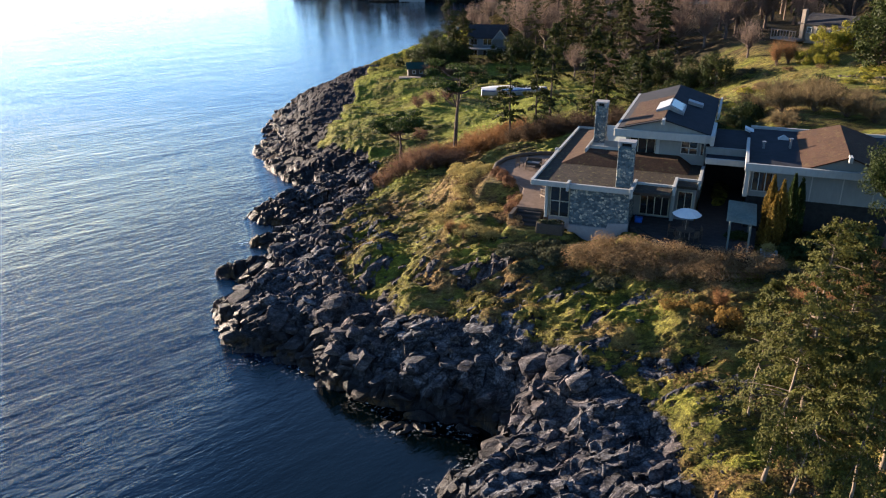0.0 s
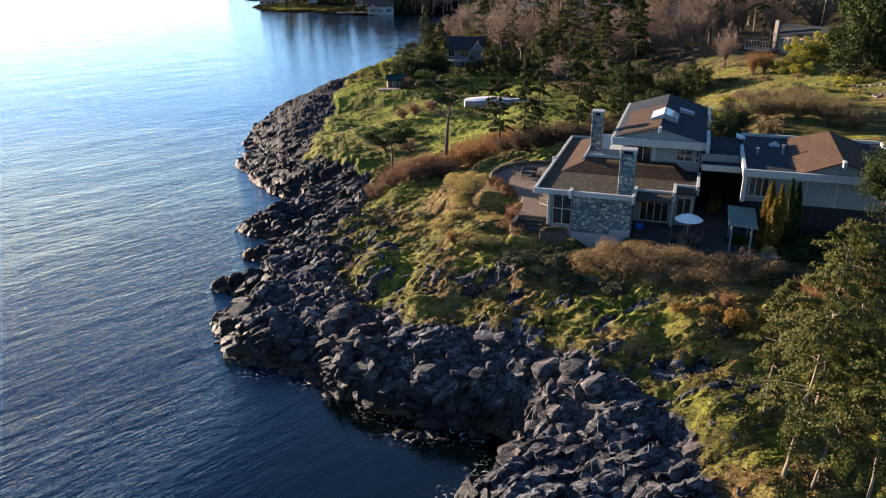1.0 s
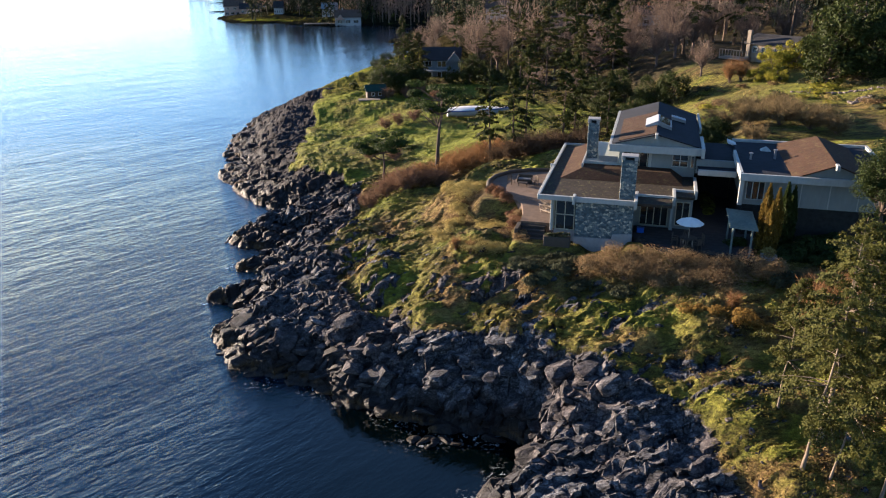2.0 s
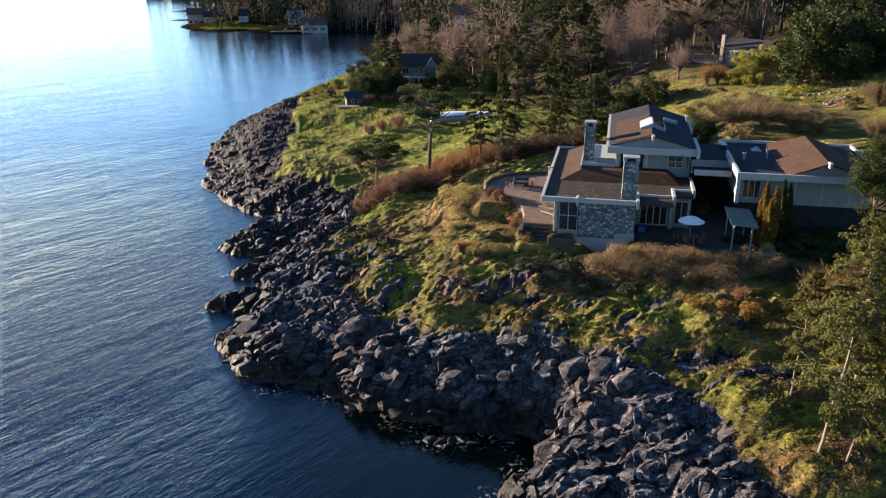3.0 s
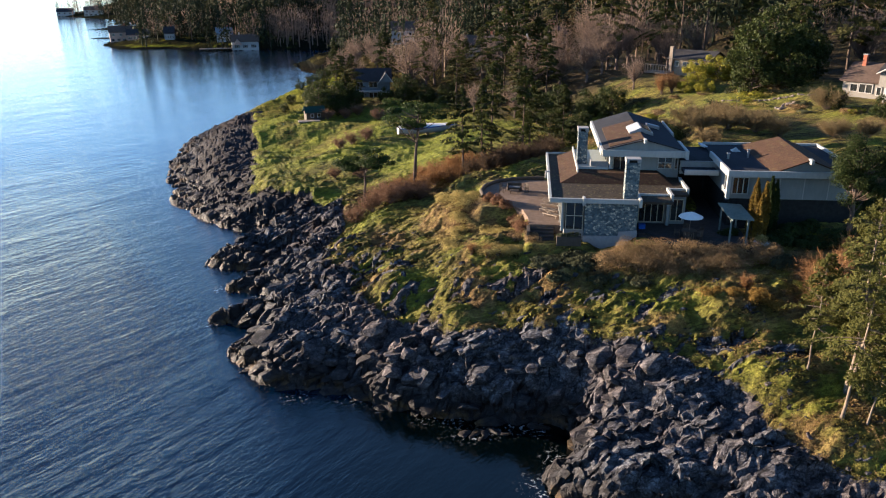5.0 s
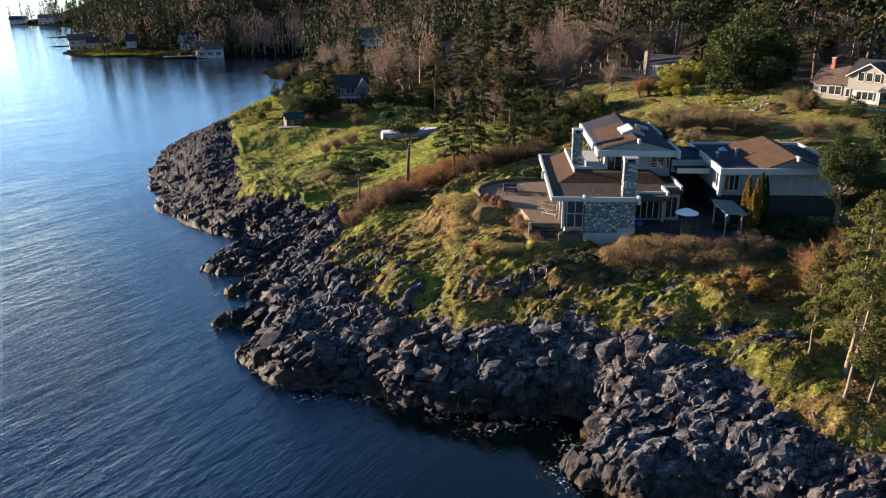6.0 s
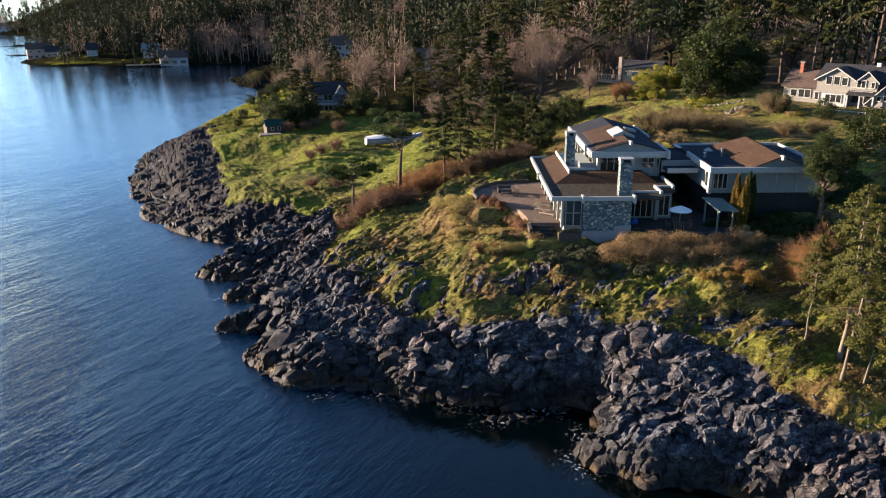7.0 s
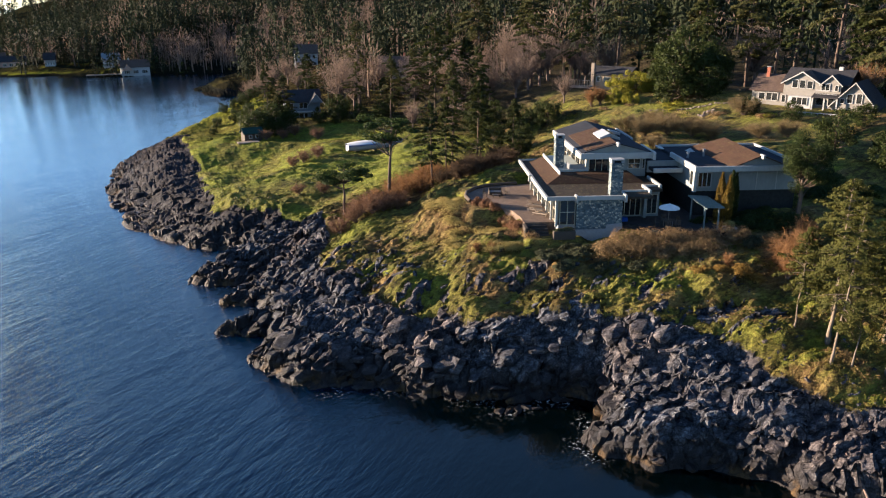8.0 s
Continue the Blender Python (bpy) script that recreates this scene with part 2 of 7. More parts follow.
DARKWOOD = surface("dark_frame_wood", (0.032, 0.0256, 0.02048), (0.064, 0.0512, 0.0384), 8.0, 0.7)
PALEFRAME = surface("pale_frame_wood", (0.215, 0.1894, 0.1331), (0.297, 0.2662, 0.1946), 6.0, 0.6)
# stone darkened for the deep shade at the wing's foot; edge wall shares it
SHADESTONE = surface("shade_dark_stone", (0.0066, 0.00715, 0.00715), (0.022, 0.0231, 0.022), 3.0, 0.9)
# near-black fill that paints in the darkness of unlit spaces
DARK = surface("unlit_interior", (0.00768, 0.00768, 0.00768), (0.0192, 0.01792, 0.01664), 2.0, 0.9)
METAL = surface("grey_flashing", (0.1344, 0.1389, 0.1478), (0.1971, 0.2016, 0.2106), 5.0, 0.45, 0.1, 0.01, 0.6)
SKYPANEL = surface("milky_skylight_panel", (0.17, 0.175, 0.18), (0.22, 0.225, 0.23), 3.0, 0.35, 0.1, 0.01)
CANVAS = surface("white_canvas", (0.3808, 0.3808, 0.3696), (0.448, 0.448, 0.4312), 3.0, 0.8, 0.2, 0.01)
BARK = surface("fissured_bark", (0.036, 0.0264, 0.02016), (0.0912, 0.0672, 0.0504), 9.0, 0.9, 0.9, 0.05, streak=(1, 1, 0.25))
# bark again, with sunlight put into a paler tone
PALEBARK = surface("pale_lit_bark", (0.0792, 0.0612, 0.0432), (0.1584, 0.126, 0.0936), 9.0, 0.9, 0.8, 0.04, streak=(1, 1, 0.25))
GREYBARK = surface("grey_twig_bark", (0.0624, 0.0456, 0.0384), (0.1296, 0.096, 0.0768), 8.0, 0.9)
BRICK = surface("red_brick", (0.1536, 0.0544, 0.032), (0.2304, 0.0896, 0.0544), 9.0, 0.85)
FIR = leafy("fir_needles", (0.00672, 0.01056, 0.00336), (0.036, 0.0408, 0.0096))
# fir needles again, yellowed as if sunlit, for the near slope
FIRLIT = leafy("sunlit_fir_needles", (0.01792, 0.0215, 0.00512), (0.08192, 0.07936, 0.01741))
PINE = leafy("pine_needles", (0.00768, 0.0144, 0.0048), (0.036, 0.0504, 0.01152))
FAR = leafy("far_conifer_needles", (0.00425, 0.00765, 0.004), (0.027, 0.032, 0.0145), 0.8, 0.12, 0.07)
# cypress green with low sunlight put into a golden tone
CYPRESS = leafy("sunlit_golden_cypress", (0.022, 0.021, 0.007), (0.175, 0.112, 0.018))
TWIGS = leafy("bare_reddish_twigs", (0.058, 0.037, 0.024), (0.165, 0.098, 0.060), 0.8)
TWIGSGREY = leafy("bare_grey_twigs", (0.0765, 0.05525, 0.0425), (0.1955, 0.1445, 0.1062), 0.8)
STRAW = leafy("straw_grass_blades", (0.110, 0.088, 0.026), (0.33, 0.262, 0.085), 0.8)
BROWNSHRUB = leafy("winter_brown_heather", (0.058, 0.040, 0.020), (0.235, 0.160, 0.076), 0.8)
GREYSHRUB = leafy("grey_green_shrub", (0.0168, 0.02016, 0.01152), (0.0672, 0.0696, 0.036), 0.7)
GREENSHRUB = leafy("dark_green_shrub", (0.00768, 0.01344, 0.0048), (0.036, 0.048, 0.012), 0.5)
LIMESHRUB = leafy("yellow_green_shrub", (0.064, 0.0704, 0.00768), (0.2304, 0.2048, 0.0192), 0.6)
REDTWIG = leafy("orange_red_twigs", (0.085, 0.045, 0.019), (0.215, 0.118, 0.048), 0.7)


# ------------------------------------------------------------------ mesh helpers
def mesh_of(name, verts, faces, mats, smooth=False):
    """A mesh from arrays: faces is one (n, 3) or (n, 4) array, or a list of tuples."""
    me = bpy.data.meshes.new(name)
    if isinstance(faces, np.ndarray):
        verts = np.asarray(verts, np.float32)
        n, k = faces.shape
        me.vertices.add(len(verts))
        me.vertices.foreach_set("co", verts.ravel())
        me.loops.add(n * k)
        me.loops.foreach_set("vertex_index", faces.astype(np.int32).ravel())
        me.polygons.add(n)
        me.polygons.foreach_set("loop_start", np.arange(0, n * k, k, dtype=np.int32))
        me.polygons.foreach_set("loop_total", np.full(n, k, dtype=np.int32))
        me.update(calc_edges=True)
    else:
        me.from_pydata([tuple(v) for v in verts], [], faces)
        me.update()
    me.polygons.foreach_set("use_smooth", np.full(len(me.polygons), smooth))
    for m in (mats if isinstance(mats, (list, tuple)) else (mats,)):
        me.materials.append(m)
    return me


def part(name, bm, material, parent=None, label=""):
    """Links a bmesh as one mesh object, under its thing if one is given."""
    me = bpy.data.meshes.new(name)
    bm.to_mesh(me)
    bm.free()
    me.materials.append(material)
    return hang(new(name, me), parent, label)


def hang(ob, parent, label=""):
    if parent is not None:
        ob.parent = parent
    if label:
        ob["label"] = label
    return ob


def box(bm, x0, x1, y0, y1, z0, z1, bevel=0.0):
    g = bmesh.ops.create_cube(bm, size=1.0, matrix=Matrix.Translation(((x0 + x1) / 2, (y0 + y1) / 2, (z0 + z1) / 2))
                              @ Matrix.Diagonal((abs(x1 - x0), abs(y1 - y0), abs(z1 - z0), 1)))
    if bevel > 0:
        es = list({e for v in g["verts"] for e in v.link_edges})
        bmesh.ops.bevel(bm, geom=es, offset=bevel, segments=1, affect='EDGES')
    return g["verts"]


def boxes(*specs, bevel=0.0):
    bm = bmesh.new()
    for s in specs:
        box(bm, *s, bevel=bevel)
    return bm


def solid(points, faces):
    """A bmesh from corner points and faces."""
    bm = bmesh.new()
    vs = [bm.verts.new(p) for p in points]
    for f in faces:
        bm.faces.new([vs[i] for i in f])
    bmesh.ops.recalc_face_normals(bm, faces=bm.faces)
    return bm


def prism(outline, z0, z1):
    """A bmesh: a plan outline drawn up from z0 to z1."""
    n = len(outline)
    pts = [(x, y, z0) for x, y in outline] + [(x, y, z1) for x, y in outline]
    fs = [tuple(range(n - 1, -1, -1)), tuple(range(n, 2 * n))] + [(i, (i + 1) % n, n + (i + 1) % n, n + i) for i in range(n)]
    return solid(pts, fs)


def tube(path, radii, sides=7):
    """Vertices and quads of a tube along a path, closed at both ends by its taper."""
    path = np.asarray(path, float)
    n = len(path)
    d = np.gradient(path, axis=0)
    d /= np.linalg.norm(d, axis=1)[:, None] + 1e-9
    ref = np.where(np.abs(d[:, 2:3]) > 0.9, np.array([[1.0, 0, 0]]), np.array([[0, 0, 1.0]]))
    a = np.cross(d, ref)
    a /= np.linalg.norm(a, axis=1)[:, None] + 1e-9
    b = np.cross(d, a)
    ang = np.arange(sides) * 2 * np.pi / sides
    r = np.asarray(radii, float)[:, None, None]
    v = path[:, None, :] + r * (np.cos(ang)[None, :, None] * a[:, None, :] + np.sin(ang)[None, :, None] * b[:, None, :])
    i = np.arange(n - 1)[:, None] * sides
    j = np.arange(sides)[None, :]
    k = (j + 1) % sides
    f = np.stack([i + j, i + k, i + sides + k, i + sides + j], axis=-1).reshape(-1, 4)
    return v.reshape(-1, 3), f


def joined(pieces):
    vs, fs, off = [], [], 0
    for v, f in pieces:
        vs.append(v)
        fs.append(f + off)
        off += len(v)
    return np.concatenate(vs), np.concatenate(fs)


def leaves(centres, along, size, width, rng, droop=0.0, facing=None):
    """Rhombic leaves or sprays: one quad each, laid about the given directions."""
    n = len(centres)
    if facing is not None:
        nrm = facing / (np.linalg.norm(facing, axis=1)[:, None] + 1e-9) + rng.normal(0, 0.38, (n, 3))
        along = np.cross(nrm, rng.normal(0, 1, (n, 3))) + 0.3 * along
    d = along + rng.normal(0, 0.45, (n, 3)) * (1.0 if facing is None else 0.2)
    d[:, 2] -= droop
    d /= np.linalg.norm(d, axis=1)[:, None] + 1e-9
    s = np.cross(d, rng.normal(0, 1, (n, 3)) if facing is None else nrm)
    s /= np.linalg.norm(s, axis=1)[:, None] + 1e-9
    up = np.cross(s, d)
    L = size * rng.uniform(0.6, 1.4, (n, 1))
    W = width * rng.uniform(0.6, 1.4, (n, 1))
    v = np.stack([centres - d * L * 0.5, centres + s * W * 0.5 + up * W * 0.15, centres + d * L * 0.5, centres - s * W * 0.5 + up * W * 0.15], axis=1)
    return v.reshape(-1, 3), np.arange(n * 4).reshape(n, 4)


# ------------------------------------------------------------------ the lie of the land
def hashed(ix, iy, k):
    h = np.sin(ix * 127.1 + iy * 311.7 + k * 74.7) * 43758.5453
    return h - np.floor(h)


def value_noise(x, y, k=0.0):
    ix, iy = np.floor(x), np.floor(y)
    fx, fy = x - ix, y - iy
    fx, fy = fx * fx * (3 - 2 * fx), fy * fy * (3 - 2 * fy)
    a, b = hashed(ix, iy, k), hashed(ix + 1, iy, k)
    c, d = hashed(ix, iy + 1, k), hashed(ix + 1, iy + 1, k)
    return (a * (1 - fx) + b * fx) * (1 - fy) + (c * (1 - fx) + d * fx) * fy


def fbm(x, y, octaves=4, k=0.0):
    """Rolling noise from -1 to 1."""
    s, amp, tot = 0.0, 1.0, 0.0
    for o in range(octaves):
        c, n = math.cos(0.6 * o), math.sin(0.6 * o)
        s = s + amp * (value_noise((x * c - y * n) * 2 ** o, (x * n + y * c) * 2 ** o, k + o) * 2 - 1)
        tot += amp
        amp *= 0.5
    return s / tot


def blocks(x, y, k=0.0):
    """Cells of jointed rock: distances to the nearest and next cell, the cell's own tone and the way to its middle."""
    ix, iy = np.floor(x), np.floor(y)
    f1, f2 = np.full(x.shape, 9.0), np.full(x.shape, 9.0)
    tone, mx, my = np.zeros(x.shape), np.zeros(x.shape), np.zeros(x.shape)
    for a in (-1, 0, 1):
        for b in (-1, 0, 1):
            cx, cy = ix + a, iy + b
            dx, dy = cx + hashed(cx, cy, k + 1) - x, cy + hashed(cx, cy, k + 2) - y
            d = np.sqrt(dx * dx + dy * dy)
            near = d < f1
            f2 = np.where(near, f1, np.minimum(f2, d))
            f1 = np.where(near, d, f1)
            tone = np.where(near, hashed(cx, cy, k + 3), tone)
            mx, my = np.where(near, dx, mx), np.where(near, dy, my)
    return f1, f2, tone, mx, my


def smooth(x, lo, hi):
    t = np.clip((x - lo) / (hi - lo), 0, 1)
    return t * t * (3 - 2 * t)


# the coast, with the land on its left as it runs: the near headland and its cove, then the shore to the north
COAST_NEAR = [(80, -12), (40, 4), (24, 14), (13, 22), (8.8, 27), (8.8, 29.8), (7.0, 31.9), (4.4, 33.9), (0.6, 35.4), (-1.0, 37.6), (-2.3, 39.6), (-2.1, 41.6),
              (0.0, 43.2), (1.6, 44.8), (2.2, 46.4), (-0.5, 48.3), (-3.2, 49.4), (-6.2, 50.7), (-8.5, 51.9), (-10.8, 53.4), (-13.3, 55.1), (-16.3, 57.2), (-20.6, 59.2),
              (-22.6, 62), (-24.6, 65.2), (-26.0, 68.3), (-22.6, 71), (-24.2, 73.3), (-27.8, 76), (-23, 78.4), (-19.8, 80.6), (-22.2, 82.2), (-25.8, 84.8), (-20.8, 89.3),
              (-26, 92), (-28.5, 94.8)]
COAST_NORTH = [(-24.4, 100), (-20, 103.4), (-22.4, 105.4), (-27, 110), (-31.8, 116), (-35.6, 124), (-36, 133), (-38.4, 143), (-38.6, 158), (-37.4, 172),
               (-34.8, 184), (-30, 197.4), (-24, 207.6), (-13.3, 228), (-5, 249), (4, 267), (16, 286), (24, 293), (12, 296), (0, 303), (-4, 320),
               (-4, 335), (8, 350), (22, 378), (17, 393), (2, 398), (-11, 404), (-32, 403), (-47, 411), (-60, 423)]
COAST_FAR = [(-85, 429), (-101, 452), (-102, 480), (-98, 510), (-124, 513), (-98, 522), (-84, 560), (-114, 600), (-145, 611), (-112, 622), (-100, 700), (-180, 800),
             (-215, 862), (-200, 900), (-180, 1100), (-215, 1500), (-300, 2600), (2600, 2600), (2600, -12)]


def curve_through(pts, n=4):
    p = np.array(pts, float)
    q = np.vstack([p[:1], p, p[-1:]])
    out = []
    for i in range(len(p) - 1):
        a, b, c, d = q[i], q[i + 1], q[i + 2], q[i + 3]
        for t in np.arange(n) / n:
            out.append(0.5 * (2 * b + (c - a) * t + (2 * a - 5 * b + 4 * c - d) * t * t + (3 * b - a - 3 * c + d) * t ** 3))
    out.append(p[-1])
    return np.array(out)


COAST = np.vstack([curve_through(COAST_NEAR + COAST_NORTH, 3), np.array(COAST_FAR, float)])


# where the growth begins above the bare shore rock
VERGE = [(40, 14), (24, 23), (17, 28.5), (13.6, 31), (12.6, 33.8), (12.1, 36), (12.4, 37.6), (11.8, 39.5), (10.6, 41.3), (9.9, 43.6), (6.9, 46.2), (5.2, 48.6), (4.2, 50.6),
         (1.3, 52.8), (-2.4, 54.2), (-4.2, 55.6), (-6.9, 58.2), (-8.9, 59.8), (-11, 61.5), (-11.9, 65), (-12.3, 69), (-12.9, 72.5), (-13.3, 78), (-14.5, 84), (-12.4, 87.1),
         (-11, 89.5), (-11.5, 97), (-11.9, 104), (-14.7, 107.6), (-18.5, 111.1), (-21.6, 115.3), (-22.4, 128.6), (-20.5, 147), (-21.8, 156), (-21, 178), (-14, 205), (400, 205), (400, 14)]


def within(x, y, ring_pts):
    """Metres from the edge of an outline: positive inside it, negative outside."""
    best = np.full(x.shape, 1e9)
    inside = np.zeros(x.shape, bool)
    n = len(ring_pts)
    for i in range(n):
        ax, ay = ring_pts[i]
        bx, by = ring_pts[(i + 1) % n]
        ex, ey = bx - ax, by - ay
        t = np.clip(((x - ax) * ex + (y - ay) * ey) / (ex * ex + ey * ey + 1e-9), 0, 1)
        best = np.minimum(best, (x - ax - t * ex) ** 2 + (y - ay - t * ey) ** 2)
        if ay != by:
            inside ^= ((ay > y) != (by > y)) & (x < ex * (y - ay) / ey + ax)
    d = np.sqrt(best)
    return np.where(inside, d, -d)


def inland(x, y):
    """Metres from the coast: positive on land, negative at sea."""
    return within(x, y, COAST)


# heights of the ground, place by place
SLOPES = [(-17.1, 72.4, 3.85), (-13.5, 73.2, 5.9), (-17.4, 63.6, 3.3), (-13.1, 62.9, 4.8), (-7.4, 55.3, 4.2), (-7.3, 65.6, 7.8), (-7, 74, 7.3),
          (-10.1, 77.8, 7.2), (-3.5, 72.9, 8.3), (-0.1, 69.1, 9.6), (0.2, 75.8, 11.0), (1.4, 64.8, 10.5), (2.3, 60.8, 9.6), (-1.5, 60.6, 9.0), (6.1, 57.4, 10.2),
          (11.3, 56.2, 10.8), (13.9, 51.8, 10.8), (15.4, 46.6, 10.8), (10.8, 48.4, 9.7), (7, 47.4, 8.5), (14.4, 41.7, 8.3), (10, 42.6, 6.6), (-2.8, 53.4, 6.2),
          (3.7, 49.3, 7.4), (6.2, 45, 7.0), (11, 44.7, 8.0), (5.6, 41.9, 3.2), (9.9, 38.1, 5.6), (1.2, 39.3, 3.0), (2.1, 52.2, 7.7), (9.2, 51, 9.5), (19.5, 49.5, 11.2)]
BANKS = [(14.8, 39.7, 8.4), (15.9, 33.4, 7.1), (11.2, 29.8, 4.2), (25, 44, 9.8), (30, 35, 8.8), (24, 52, 12), (-20.5, 88, 1.5), (-15.7, 113, 5.4), (-19.8, 135.4, 3.9),
         (-14, 84, 5), (-4, 83, 8.4), (7.5, 36, 3.6), (4.5, 38.5, 3.4)]
GARDEN = [(-1, 92.5, 8.3), (-7.5, 93, 7.5), (-8.8, 118, 6.7), (3.5, 130, 8.3), (11, 98, 9.2), (21, 110, 9.6), (19, 125, 9.6), (-9, 158, 6.9), (7, 179, 8.4),
          (15, 171, 9), (31, 90, 14), (33, 55, 13), (44, 67, 16.6), (40, 85, 16.2), (50, 92, 16.6), (60, 92, 18.2), (74, 84, 18.4), (68, 104, 18.4), (56, 127, 17.5), (-15, 100, 3.8),
          (-20, 140, 4.0), (-18, 175, 4.6), (20, 70, 12.6), (7, 84, 11.6), (16, 86, 12.4), (30, 70, 13.6)]
BEYOND = [(60, 160, 17), (30, 200, 11), (56, 255, 13.5), (38, 312, 8.5), (5, 320, 4), (110, 60, 16), (120, 160, 24), (130, 260, 30), (10, 420, 8), (100, 420, 22),
          (-60, 450, 3), (0, 560, 22), (200, 520, 45), (-60, 700, 25), (100, 800, 55), (-200, 1200, 25), (0, 1400, 60), (400, 700, 75), (600, 200, 60), (300, 60, 30), (1500, 1500, 90)]
FACES = [(-2.9, 50.8, 2.9), (-1.7, 52.0, 6.1), (-6.2, 52.1, 2.6), (-7.9, 56.7, 4.4), (-4.6, 57.6, 6.8), (-15.5, 65.0, 4.7), (-18.4, 71.8, 3.7), (-10.6, 60.6, 5.0), (-12.0, 57.8, 2.5), (-13.0, 71.6, 5.8),
         (5.7, 45.3, 6.5), (3.7, 46.4, 4.0), (2.9, 44.9, 1.7), (8.8, 41.5, 6.9), (8.8, 39.9, 5.6), (9.6, 37.2, 5.2), (1.3, 39.5, 3.3), (6.8, 38.9, 4.2), (10.1, 42.4, 7.6), (4.2, 50.7, 8.5), (3.6, 37.7, 3.6),
         (8.6, 36.8, 4.9), (10.5, 31.2, 4.0), (12.1, 29.2, 3.5), (11.5, 33.9, 5.7), (10.0, 29.6, 2.3), (8.5, 45.3, 8.1), (11.4, 46.4, 9.2)]
HEIGHTS = np.array(SLOPES + FACES + BANKS + GARDEN + BEYOND, float)

# the house's own frame: origin at the foot of the stone wall, u along its front, v into the house
HO, HA = (9.0, 60.0), radians(-20)
HOUSE_M = Matrix.Translation((HO[0], HO[1], 0)) @ Matrix.Rotation(HA, 4, 'Z')


def house_uv(x, y):
    dx, dy = x - HO[0], y - HO[1]
    return dx * math.cos(HA) + dy * math.sin(HA), -dx * math.sin(HA) + dy * math.cos(HA)


def house_xy(u, v):
    return HO[0] + u * math.cos(HA) - v * math.sin(HA), HO[1] + u * math.sin(HA) + v * math.cos(HA)


def pad(u, v, u0, u1, v0, v1, soft):
    """1 on a rectangle of the house's frame, falling to 0 over soft metres."""
    du = np.maximum(np.maximum(u0 - u, u - u1), 0)
    dv = np.maximum(np.maximum(v0 - v, v - v1), 0)
    return 1 - smooth(np.sqrt(du * du + dv * dv), 0, soft)


def mound(x, y, cx, cy, rx, ry, turn, h):
    c, s = math.cos(radians(turn)), math.sin(radians(turn))
    a, b = ((x - cx) * c + (y - cy) * s) / rx, (-(x - cx) * s + (y - cy) * c) / ry
    return h * np.exp(-(a * a + b * b))


def land(x, y):
    """Height of the ground, and how rocky, dry and lush it is."""
    x, y = np.asarray(x, float), np.asarray(y, float)
    near = np.exp(-((np.maximum(y - 130, 0)) / 60) ** 2)
    d = inland(x, y)
    d = d + near * (0.9 * fbm(x / 5, y / 5, 3, 3) + 0.5 * fbm(x / 1.6, y / 1.6, 2, 4)) + (1 - near) * 2.0 * fbm(x / 14, y / 14, 3, 5)
    num, den = 0.0, 0.0
    for hx, hy, hz in HEIGHTS:
        r2 = (x - hx) ** 2 + (y - hy) ** 2
        w = 1 / (r2 + 3.0) ** 2.2
        num, den = num + w * hz, den + w
    h = num / den
    south = smooth(-(y - 58 + 0.35 * x), -4, 6)
    bluff = south * smooth(x, -15, -8) * smooth(y, 40, 46)
    bank = 1.9 * bluff + 0.9 * smooth(y, 42, 36)
    steep = 0.55 + 1.0 * south * smooth(x, -12, -4) * smooth(y, 40, 47) + 0.55 * smooth(y, 46, 40)
    gentle = smooth(y, 104, 122)
    steep = steep * (1 - 0.55 * gentle)
    far = 1 - 0.85 * smooth(y, 350, 400)
    shore = 0.35 + bank * (1 - np.exp(-np.maximum(d, 0) / 0.7)) + ((steep - 0.1) * np.maximum(d, 0) + (0.055 - 0.035 * gentle) * np.maximum(d, 0) ** 2) * far
    k = 0.7
    m = np.clip(0.5 + 0.5 * (shore - h) / k, 0, 1)
    h = shore * (1 - m) + h * m - k * m * (1 - m)
    h = h * smooth(d, -0.6, 1.2) + np.where(d < 0.6, -0.55 * np.clip(0.6 - d, 0, 12), 0)
    # bare rock up to the verge, in patches further up
    vd = within(x, y, VERGE)
    wob = fbm(x / 4, y / 4, 4, 11)
    rock = smooth((1.1 + 1.1 * smooth(y, 40, 50)) * wob - vd, -0.8, 0.8)
    beyond = smooth(y, 176, 196)
    rock = rock * (1 - beyond) + beyond * smooth(8 + 4 * wob - d, -1.6, 1.6)
    c, s = math.cos(0.14), math.sin(0.14)
    bx, by = (x * c + y * s), (-x * s + y * c)
    patch = smooth(fbm(bx / 2.6, by / 1.2, 4, 12), 0.20, 0.34) * smooth(vd, 11, 3) + smooth(fbm(bx / 1.3, by / 0.7, 3, 13), 0.27, 0.40) * smooth(vd, 8, 1)
    rock = np.maximum(rock, np.clip(patch, 0, 1) * smooth(y, 90, 80) * (0.2 + 0.75 * smooth(y, 37, 42)))
    rock = np.where(y > 300, smooth(6 - d, -1, 1), rock)
    # jointed blocks; on the near point long ledges that drop to the south
    f1, f2, tone, mx, my = blocks(bx / 2.4 + 0.25 * fbm(x / 3, y / 3, 2, 7), by / 1.7, 20)
    g1, g2, tone2, nx, ny = blocks(bx / 1.05, by / 0.8 + 0.3 * fbm(x / 2, y / 2, 2, 8), 40)
    rough = 1.2 * (tone - 0.5) + 0.9 * (tone - 0.5) * mx + 0.5 * my - 0.75 * np.exp(-(f2 - f1) / 0.09)
    rough = rough + 0.5 * (tone2 - 0.5) + 0.5 * (tone2 - 0.4) * nx + 0.3 * ny - 0.38 * np.exp(-(g2 - g1) / 0.11)
